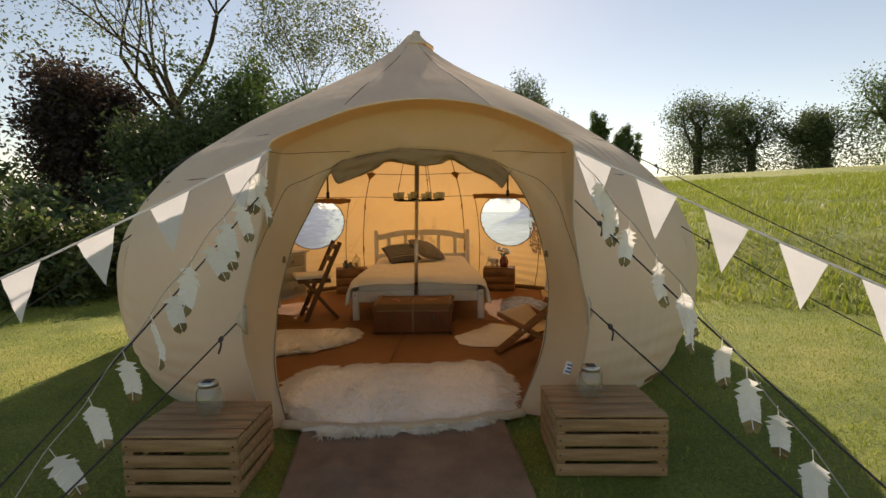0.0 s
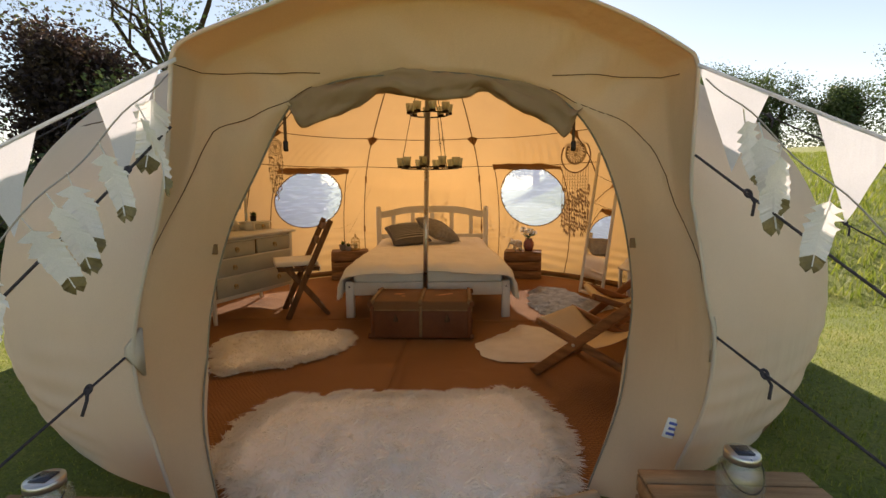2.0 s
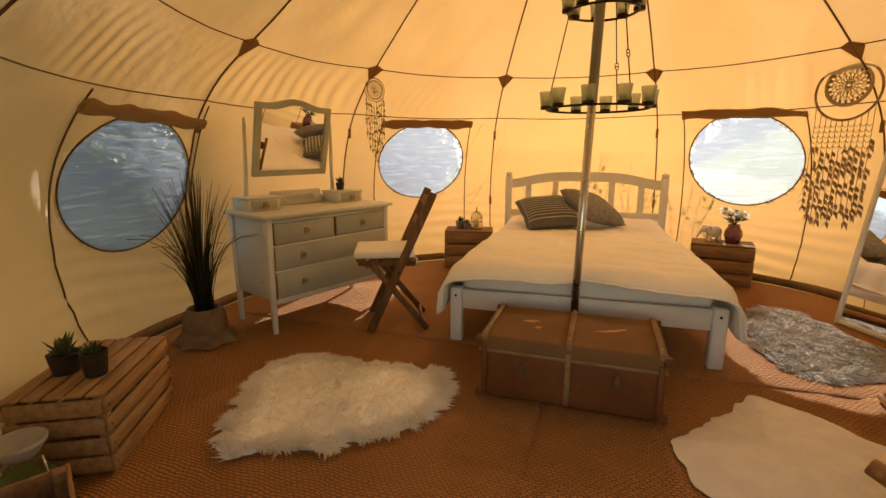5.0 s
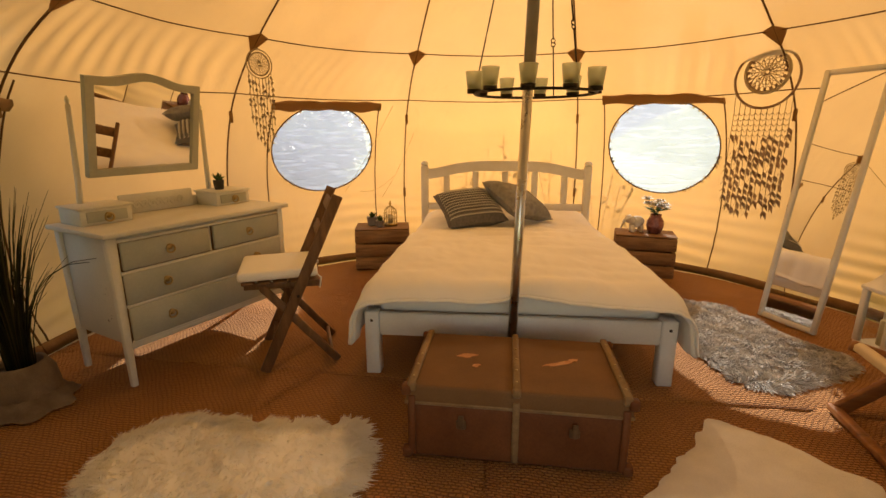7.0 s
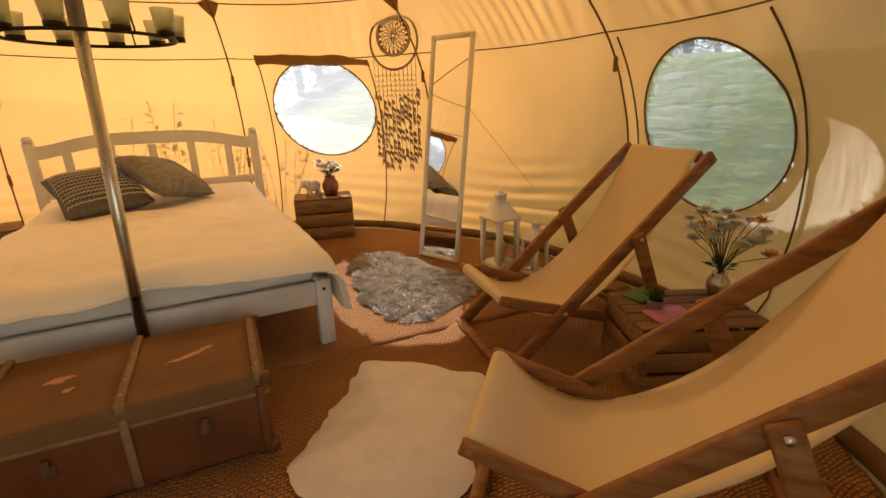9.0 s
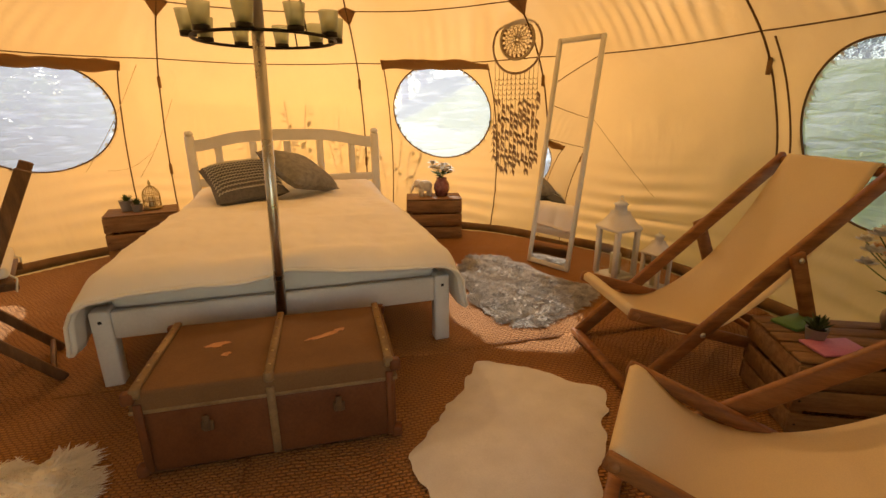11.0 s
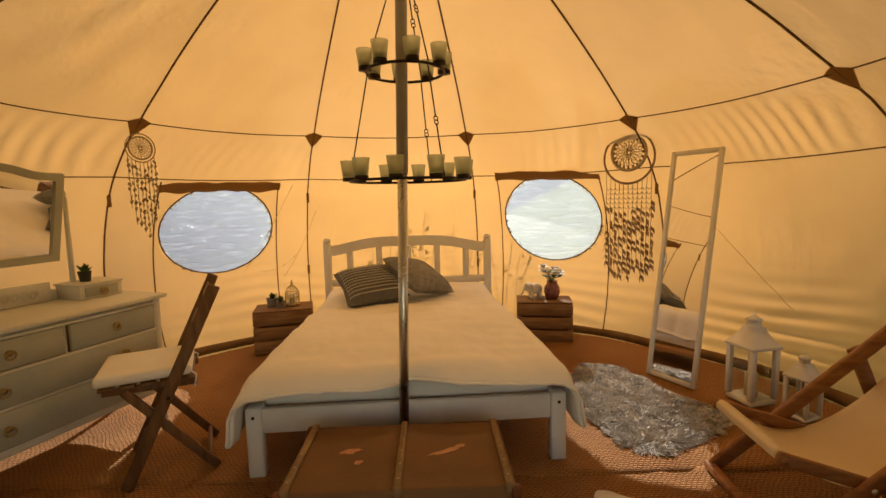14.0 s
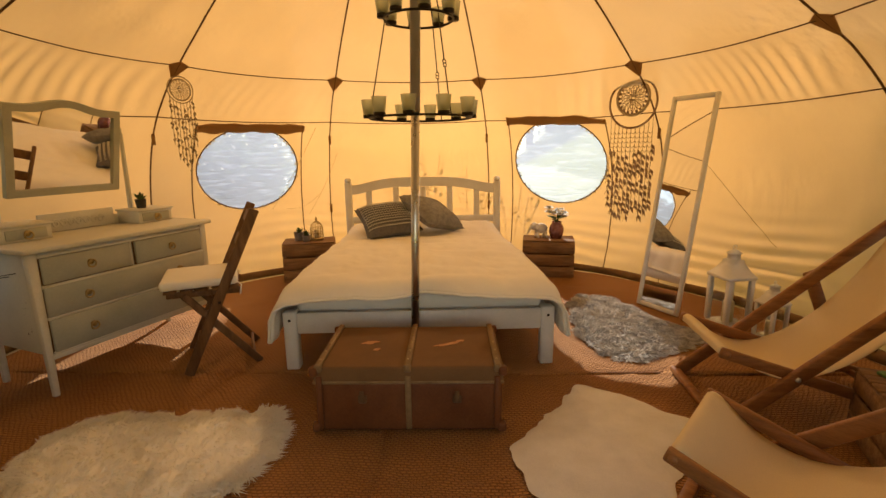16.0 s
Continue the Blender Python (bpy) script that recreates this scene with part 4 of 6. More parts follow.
def make_chandelier():
    lamp = thing("candle_chandelier", pose(-0.202, 4.888, 0, 0, 0, 0), "two-tier dark iron ring chandelier with glass tealight cups", "chandelier")
    rings = ((0.160, 1.75, 8), (0.242, 1.31, 10))
    for r, z, count in rings:
        band = tube("ring", [(r * math.cos(a), r * math.sin(a), z) for a in np.linspace(0, 2 * math.pi, 49)[:-1]], 0.006, DARK_METAL, lamp, 6, True)
        for k in range(count):
            a = 2 * math.pi * (k + 0.3) / count
            candle_cup(band, (r + 0.004) * math.cos(a), (r + 0.004) * math.sin(a), z)
    for k in range(3):
        a = radians(180 + 120 * k + 8)
        c, s = math.cos(a), math.sin(a)
        for (r0, z0), (r1, z1) in (((0.03, 2.15), (0.160, 1.755)), ((0.155, 1.745), (0.242, 1.315))):
            p, q = Vector((r0 * c, r0 * s, z0)), Vector((r1 * c, r1 * s, z1))
            m = p.lerp(q, 0.45 if r0 < 0.1 else 0.5)
            tube("hanging_rod", [p, m + (p - q).normalized() * 0.012], 0.003, DARK_METAL, lamp, 5)
            tube("hanging_rod", [m - (p - q).normalized() * 0.012, q], 0.003, DARK_METAL, lamp, 5)
            side = Vector((-s, c, 0))
            up = (p - q).normalized()
            for d in (-1, 1):
                tube("link", [m + up * (0.008 * d) + (side * math.cos(t) + up * math.sin(t)) * 0.009 for t in np.linspace(0, 2 * math.pi, 11)[:-1]], 0.0022, DARK_METAL, lamp, 5, True)
    turned("collar", [(0.026, 2.12), (0.034, 2.125), (0.034, 2.16), (0.026, 2.165)], DARK_METAL, lamp, 16)


make_pole()
make_chandelier()


# ---- dressing table ----
def ring_pull(drawer, x, y, z):
    rose = turned("rosette", [(0.0, 0.012), (0.012, 0.01), (0.015, 0.0)], BRASS, drawer, 12)
    rose.matrix_basis = pose(x, y, z, 90, 0, 0)
    tube("ring_handle", [(x + 0.019 * math.cos(a), y - 0.012, z - 0.008 + 0.019 * math.sin(a)) for a in np.linspace(0, 2 * math.pi, 17)[:-1]], 0.0042, BRASS, drawer, 6, True, "brass ring handle")


def make_dresser():
    d = thing("dressing_table", pose(-1.815, 5.01, 0.006, 0, 0, 70.6), "chipped cream and sage painted dressing table with three drawer rows", "dressing table")
    w, dep = 0.97, 0.45       # local x along the front, front faces -y
    part("carcass", bx((0, dep / 2, 0.465), (w - 0.03, dep - 0.03, 0.50), 0.004), CHIPPED, d)
    part("top", bx((0, dep / 2 - 0.005, 0.7275), (w + 0.05, dep + 0.05, 0.022), 0.006, None, 2), CHIPPED, d, "cream painted top with worn edge")
    for x in (-w / 2 + 0.02, w / 2 - 0.02):
        for y in (0.02, dep - 0.02):
            bm = bmesh.new()
            box(bm, (x, y, 0.36), (0.042, 0.042, 0.71), 0.004)
            for v in bm.verts:
                if v.co.z < 0.05:
                    v.co.x += (x - v.co.x) * 0.4
                    v.co.y += (y - v.co.y) * 0.4
            part("leg", bm, CHIPPED, d, "square tapered leg with chipped paint")
    part("apron", bx((0, 0.012, 0.205), (w - 0.06, 0.02, 0.03), 0.003), CHIPPED, d)
    rows = [(0.622, 0.125, 2), (0.472, 0.145, 1), (0.305, 0.16, 1)]
    for z, h, count in rows:
        for k in range(count):
            width = (w - 0.085) / count - (0.02 if count == 2 else 0)
            x = 0 if count == 1 else (-1 if k == 0 else 1) * (w - 0.085) / 4 * 1.02
            # solid dark panel whose rim paints the shade in the drawer's gap
            part("drawer_recess", bx((x, 0.011, z), (width + 0.012, 0.010, h + 0.010), 0), SEAM, d, "dark rim that paints the shade in the gap round the drawer", False)
            drawer = part("drawer", bx((x, 0.004, z), (width, 0.022, h), 0.004), SAGE, d, "grey-green drawer front")
            if count == 1:
                for sx in (-0.26, 0.26):
                    ring_pull(drawer, sx, -0.008, z + 0.005)
            else:
                ring_pull(drawer, x, -0.008, z + 0.005)
    for z in (0.548, 0.393, 0.222, 0.694):
        part("drawer_divider", bx((0, 0.006, z), (w - 0.075, 0.02, 0.014), 0.002), CHIPPED, d)
    part("back_ledge", bx((0, 0.435, 0.765), (w - 0.06, 0.016, 0.06), 0.004), CHIPPED, d)
    for s in (-1, 1):
        drawer_box = part("jewellery_drawer_box", bx((s * 0.345, 0.34, 0.775), (0.225, 0.19, 0.075), 0.004), CHIPPED, d)
        part("small_lid", bx((s * 0.345, 0.338, 0.817), (0.24, 0.205, 0.012), 0.003), CHIPPED, drawer_box)
        front = part("small_drawer", bx((s * 0.345, 0.243, 0.775), (0.175, 0.008, 0.05), 0.002), SAGE, drawer_box)
        ring_pull(front, s * 0.345, 0.237, 0.778)
    # carved crest between the little drawers
    crest = part("carved_rail", bx((0, 0.422, 0.79), (0.40, 0.014, 0.10), 0.003), CHIPPED, d)
    runs = []
    for k in range(7):
        cx = -0.12 + 0.04 * k
        runs.append([(cx + 0.02 * math.cos(a) * (1 - a / 14), 0.412, 0.785 + 0.024 * math.sin(a) * (1 - a / 14)) for a in np.linspace(0, 9.0, 22)])
    for run in runs:
        tube("carved_scroll", run, 0.0045, CHIPPED, crest, 5)
    # tilting mirror on two posts
    for s in (-1, 1):
        tube("mirror_post", [(s * 0.345 - 0.03, 0.42, 0.74), (s * 0.338 - 0.03, 0.41, 0.9), (s * 0.328 - 0.03, 0.39, 1.28)], [0.017, 0.014, 0.011], CHIPPED, d, 8)
        turned("post_finial", [(0.0, 0.045), (0.006, 0.035), (0.011, 0.02), (0.006, 0.008), (0.012, 0.0)], CHIPPED, d, 10, "", (s * 0.328 - 0.03, 0.39, 1.275))
    mir = new("swing_mirror")
    mir.parent = d
    mir.matrix_basis = pose(-0.035, 0.355, 1.185, 0, 0, 6) @ pose(0, 0, 0, 12, 0, 0) @ Matrix.Diagonal((1.12, 1.0, 1.04, 1.0))
    n = 20
    arch = lambda x: 0.215 + 0.035 * (1 + math.cos(math.pi * min(1, abs(x) / 0.20))) / 2
    outer = [(-0.27 + 0.54 * i / n, arch(-0.27 + 0.54 * i / n)) for i in range(n + 1)]
    verts, faces = [], []
    loop = [(-0.27, -0.235)] + outer + [(0.27, -0.235)]
    hole = [(-0.235, -0.2)] + [(x * 0.87, z - 0.036) for x, z in outer] + [(0.235, -0.2)]
    k = len(loop)
    for y in (-0.014, 0.014):
        verts += [(x, y, z) for x, z in loop] + [(x, y, z) for x, z in hole]
    for i in range(k):
        j = (i + 1) % k
        faces += [(i, j, k + j, k + i), (2 * k + j, 2 * k + i, 3 * k + i, 3 * k + j), (j, i, 2 * k + i, 2 * k + j), (k + i, k + j, 3 * k + j, 3 * k + i)]
    raw_part("mirror_frame", verts, faces, SAGE, mir, "sage painted arched mirror frame", False)
    hole_in = [(x * 1.01, z * 1.01) for x, z in hole]
    raw_part("mirror_glass", [(x, -0.002, z) for x, z in hole_in] + [(x, 0.004, z) for x, z in hole_in],
             [tuple(range(k)), tuple(reversed(range(k, 2 * k)))] + [(i, i + k, (i + 1) % k + k, (i + 1) % k) for i in range(k)], MIRROR, mir, "silvered mirror glass", False)
    return d


make_dresser()


def leafy_rosette(parent, x, y, z, r, n, material, seed, lean=0.7):
    rnd = random.Random(seed)
    verts, faces = [], []
    for k in range(n):
        a, tilt = k * 2.4, 0.25 + lean * rnd.random()
        way = Vector((math.cos(a) * math.sin(tilt), math.sin(a) * math.sin(tilt), math.cos(tilt)))
        side = Vector((-math.sin(a), math.cos(a), 0))
        upn = way.cross(side)
        length = r * (0.7 + 0.5 * rnd.random())
        b = len(verts)
        o = Vector((x, y, z))
        for f, w, th in ((0.0, 0.1, 0.05), (0.5, 0.17, 0.07), (1.0, 0.01, 0.01)):
            c = o + way * length * f
            verts += [c + side * w * r, c + upn * th * r, c - side * w * r, c - upn * th * r]
        for s in (0, 4):
            for j in range(4):
                faces.append((b + s + j, b + s + (j + 1) % 4, b + s + 4 + (j + 1) % 4, b + s + 4 + j))
    return raw_part("leaves", verts, faces, material, parent)


def potted_succulent(place, r, h, material, label, seed, leaf=LEAF, spread=1.6):
    p = thing("potted_succulent", place, label, "potted plant")
    turned("pot", [(0.0, 0.0), (r * 0.78, 0.0), (r, h), (r * 1.02, h), (r * 0.9, h), (r * 0.86, h * 0.86), (0.0, h * 0.86)], material, p, 18)
    turned("soil", [(0.0, h * 0.9), (r * 0.88, h * 0.88)], SOIL, p, 16)
    leafy_rosette(p, 0, 0, h * 0.85, r * spread, 22, leaf, seed)
    return p


D_TURN = pose(-1.815, 5.01, 0.006, 0, 0, 70.6)
potted_succulent(D_TURN @ pose(0.32, 0.33, 0.824), 0.032, 0.055, TERRACOTTA, "small succulent in a dark pot on the dressing table", 3)


# ---- folding chair ----
def make_folding_chair():
    c = thing("folding_chair", pose(-1.545, 4.975, 0.006, 0, 0, 26.5), "brown slatted wooden folding chair with cream seat pad", "chair")
    # local: +x towards the back, y across, front foot at x = 0
    for y in (-0.19, 0.19):
        part("back_leg_rail", beam((0.0, y, 0.0), (0.40, y, 0.86), 0.022, 0.05, 0.004, (1, 0, 0)), CHAIR_WOOD, c)
        part("front_leg_rail", beam((0.36, y * 0.86, 0.0), (0.02, y * 0.86, 0.43), 0.02, 0.038, 0.004, (1, 0, 0)), CHAIR_WOOD, c)
        part("seat_rail", beam((-0.06, y * 0.8, 0.435), (0.30, y * 0.8, 0.425), 0.02, 0.03, 0.003), CHAIR_WOOD, c)
        part("pivot_bolt", bx((0.185, y + math.copysign(0.012, y), 0.38), (0.014, 0.006, 0.014), 0.003), DARK_METAL, c)
    for k in range(5):
        part("seat_slat", bx((-0.04 + 0.075 * k, 0, 0.455 - 0.002 * k), (0.058, 0.37, 0.014), 0.003), CHAIR_WOOD, c)
    for f in (0.78, 0.93):
        x, z = 0.40 * f - 0.008, 0.86 * f
        part("back_slat", bx((0, 0, 0), (0.014, 0.36, 0.06), 0.004, pose(x, 0, z, 0, 25, 0)), CHAIR_WOOD, c)
    part("rear_stretcher", beam((0.33, -0.165, 0.045), (0.33, 0.165, 0.045), 0.018, 0.03), CHAIR_WOOD, c)
    part("front_stretcher", beam((0.05, -0.19, 0.10), (0.05, 0.19, 0.10), 0.018, 0.03), CHAIR_WOOD, c)
    pad = thing("seat_pad", pose(-1.545, 4.975, 0.006, 0, 0, 26.5) @ pose(0.10, 0, 0.466), "cream cotton seat pad with ties on the chair", "cushion")
    part("pad_body", bx((0, 0, 0.022), (0.37, 0.37, 0.045), 0.02, None, 3), LINEN, pad)
    tube("piping", [(0.183 * math.copysign(abs(math.cos(a)) ** 0.25, math.cos(a)), 0.183 * math.copysign(abs(math.sin(a)) ** 0.25, math.sin(a)), 0.022) for a in np.linspace(0.02, 2 * math.pi + 0.02, 49)[:-1]], 0.004, LINEN, pad, 5, True)
    for y in (-0.15, 0.15):
        tube("tie", [(0.17, y, 0.015), (0.2, y * 1.1, -0.01), (0.19, y * 1.15, -0.06)], 0.004, LINEN, pad, 5)


make_folding_chair()


# ---- deck chairs ----
def make_deckchair(place):
    d = thing("deckchair", place, "hardwood deckchair with cream canvas sling", "deckchair", "deckchairs by the crate table")
    W = 0.248
    for y in (-W, W):
        part("long_rail", beam((0.0, y, 0.0), (0.955, y, 0.847), 0.028, 0.056, 0.005, (1, 0, 0)), TEAK, d)
        part("seat_rail", beam((-0.01, y * 0.86, 0.323), (0.96, y * 0.86, 0.022), 0.026, 0.044, 0.005, (1, 0, 0)), TEAK, d)
        part("prop_rail", beam((0.584, y * 1.1, 0.548), (0.80, y * 1.1, 0.04), 0.022, 0.058, 0.005, (1, 0, 0)), TEAK, d)
        for x, z, o in ((0.267, 0.237, 1.0), (0.593, 0.526, 1.1)):
            bolt = turned("bolt", [(0.0, 0.006), (0.009, 0.005), (0.011, 0.0)], CHROME, d, 10)
            bolt.matrix_basis = pose(x, y * o + math.copysign(0.016, y), z, -math.copysign(90, y), 0, 0)
    part("floor_bar", beam((0.0, -W - 0.014, 0.02), (0.0, W + 0.014, 0.02), 0.04, 0.028, 0.004), TEAK, d)
    part("head_bar", beam((0.935, -W - 0.02, 0.829), (0.935, W + 0.02, 0.829), 0.036, 0.036, 0.012), TEAK, d)
    part("seat_bar", beam((0.012, -W * 0.86 - 0.02, 0.316), (0.012, W * 0.86 + 0.02, 0.316), 0.034, 0.034, 0.011), TEAK, d)
    part("rear_bar", beam((0.925, -W * 0.86, 0.033), (0.925, W * 0.86, 0.033), 0.034, 0.03, 0.006), TEAK, d)
    part("prop_bar", beam((0.795, -W * 1.1, 0.062), (0.795, W * 1.1, 0.062), 0.022, 0.03, 0.005), TEAK, d)
    run = spline([(0.96, 0.834), (0.925, 0.856), (0.855, 0.735), (0.735, 0.535), (0.595, 0.365), (0.44, 0.25), (0.29, 0.203), (0.16, 0.232), (0.04, 0.328), (0.0, 0.335), (-0.008, 0.308)], 60)
    verts, faces, m = [], [], 14
    for x, z in run:
        for i in range(m + 1):
            s = -1 + 2 * i / m
            verts.append((x, s * 0.205, z + 0.012 * s * s * math.sin(math.pi * min(1, max(0, x))) + 0.003 * wob(x * 6, s * 2, 0)))
    for j in range(len(run) - 1):
        for i in range(m):
            faces.append((j * (m + 1) + i, j * (m + 1) + i + 1, (j + 1) * (m + 1) + i + 1, (j + 1) * (m + 1) + i))
    sl = raw_part("canvas_sling", verts, faces, SLING, d, "cream canvas sling")
    k = sl.modifiers.new("thickness", "SOLIDIFY")
    k.thickness = 0.002
    return d


first_deck = make_deckchair(pose(1.076, 4.607, 0.008, 0, 0, -4.7))
copy_thing(first_deck, pose(0.695, 3.898, 0.008, 0, 0, -40))


# ---- slatted crates ----
def make_crate(place, size, material, label, gaps=3, top=True, name="wooden_crate", group="slatted wooden crates"):
    """Slatted box: corner posts, boards round the sides and, upside down, boards on top."""
    c = thing(name, place, label, "crate", group)
    w, d, h = size
    t = 0.012
    for x in (-1, 1):
        for y in (-1, 1):
            part("corner_post", bx((x * (w / 2 - 0.025), y * (d / 2 - 0.025), h / 2), (0.035, 0.035, h - 0.006), 0.003), material, c)
    bh = h / gaps - 0.012
    rnd = random.Random(int(w * 1000 + place.translation.x * 77))
    for k in range(gaps):
        z = (k + 0.5) * h / gaps
        for s in (-1, 1):
            tw = (rnd.random() - 0.5) * 0.006
            part("side_board", bx((0, s * (d / 2 - t / 2), z + tw), (w, t, bh), 0.003), material, c)
            part("end_board", bx((s * (w / 2 - t / 2), 0, z - tw), (t, d - 2 * t - 0.002, bh), 0.003), material, c)
            for x in (-1, 1):
                part("nail", bx((x * (w / 2 - 0.02), s * (d / 2 + 0.0005), z), (0.007, 0.003, 0.007), 0.001), DARK_METAL, c)
    n = 5
    bw = d / n
    for k in range(n):
        y = -d / 2 + (k + 0.5) * bw
        z = h + 0.006 if top else 0.01
        part("top_board" if top else "base_board", bx((0, y, z + (rnd.random() - 0.5) * 0.003), (w - (0 if top else 0.03), bw - 0.009, 0.011), 0.003), material, c)
    return c


make_crate(pose(-1.41, 6.745, 0.008, 0, 0, 14), (0.46, 0.30, 0.345), DARK_CRATE, "dark slatted crate used as a bedside table")
make_crate(pose(0.80, 6.86, 0.008, 0, 0, -9), (0.46, 0.30, 0.33), DARK_CRATE, "dark slatted crate used as a bedside table")
make_crate(pose(-1.93, 3.50, 0.008, 0, 0, -60), (0.52, 0.32, 0.29), CRATE_WOOD, "slatted wooden crate holding small plants near the door", 4)
make_crate(pose(1.73, 4.10, 0.008, 0, 0, -22), (0.50, 0.36, 0.27), DARK_CRATE, "brown slatted crate table beside the deckchairs")
make_crate(pose(-1.46, 2.98, 0.008, 0, 0, -28), (0.36, 0.24, 0.20), DARK_CRATE, "open dark wooden box by the door", 2, False, "open_crate")


# ---- leaning mirror ----
def make_floor_mirror():
    w, h = 0.32, 1.51
    d = thing("floor_mirror", pose(1.40, 5.833, 0.01, 0, 0, -62) @ pose(0, 0, 0, -8, 0, 0), "tall white framed mirror leaning against the canvas", "mirror")
    for x in (-w / 2, w / 2):
        part("frame_stile", bx((x, 0, h / 2), (0.03, 0.026, h), 0.005), WHITE_PAINT, d)
    for z in (0.015, h - 0.015):
        part("frame_rail", bx((0, 0, z), (w - 0.03, 0.026, 0.03), 0.005), WHITE_PAINT, d)
    part("glass", bx((0, 0.002, h / 2), (w - 0.025, 0.006, h - 0.05), 0), MIRROR, d, "silvered mirror glass", False)
    part("backing", bx((0, 0.010, h / 2), (w - 0.025, 0.006, h - 0.05), 0), CRATE_WOOD, d)


make_floor_mirror()


# ---- lanterns ----
def make_lantern(place, s, label):
    l = thing("lantern", place, label, "lantern", "white lanterns beside the mirror")
    w, h = 0.18 * s, 0.30 * s
    part("base", bx((0, 0, 0.02 * s), (w, w, 0.03 * s), 0.005 * s), WHITE_PAINT, l)
    for x in (-1, 1):
        for y in (-1, 1):
            part("post", bx((x * w * 0.44, y * w * 0.44, 0.035 * s + h / 2), (0.03 * s, 0.03 * s, h), 0.003 * s), WHITE_PAINT, l)
    part("eave", bx((0, 0, 0.04 * s + h), (w * 1.12, w * 1.12, 0.022 * s), 0.005 * s), WHITE_PAINT, l)
    roof = turned("roof", [(w * 0.76, 0.0), (w * 0.58, 0.025 * s), (w * 0.38, 0.07 * s), (w * 0.33, 0.085 * s), (w * 0.34, 0.095 * s), (0.0, 0.10 * s)], WHITE_PAINT, l, 4, "pagoda roof")
    roof.matrix_basis = pose(0, 0, 0.05 * s + h, 0, 0, 45)
    turned("vent", [(w * 0.22, 0.0), (w * 0.2, 0.035 * s), (w * 0.26, 0.04 * s), (w * 0.1, 0.06 * s), (0, 0.066 * s)], WHITE_PAINT, l, 12, "", (0, 0, h + 0.148 * s))
    tube("ring", [(0.014 * s * math.cos(a), 0, h + 0.225 * s + 0.014 * s * math.sin(a)) for a in np.linspace(0, 2 * math.pi, 15)[:-1]], 0.003 * s, WHITE_PAINT, l, 5, True)
    for a in range(4):
        g = part("glass_pane", bx((0, w * 0.44, 0.035 * s + h / 2), (w * 0.8, 0.002, h), 0, Matrix.Rotation(radians(90 * a), 4, "Z")), GLASS, l, "clear glass pane", False)
        g.visible_shadow = False
    turned("candle", [(0.0, 0.035 * s), (0.034 * s, 0.035 * s), (0.034 * s, 0.17 * s), (0.004, 0.168 * s), (0.002, 0.185 * s), (0, 0.185 * s)], WAX, l, 14, "ivory pillar candle")


make_lantern(pose(1.72, 5.52, 0.008, 0, 0, 12), 1.0, "large white wooden lantern with an ivory candle")
make_lantern(pose(1.85, 5.30, 0.008, 0, 0, 20), 0.68, "small white wooden lantern")


# ---- sheepskins and hides ----
def outline_radius(keys, a):
    """Radius at angle a (radians) by smooth blending of evenly spaced keys."""
    k = len(keys)
    s = (a % (2 * math.pi)) / (2 * math.pi) * k
    i, t = int(s), s - int(s)
    t = t * t * (3 - 2 * t)
    return keys[i % k] * (1 - t) + keys[(i + 1) % k] * t


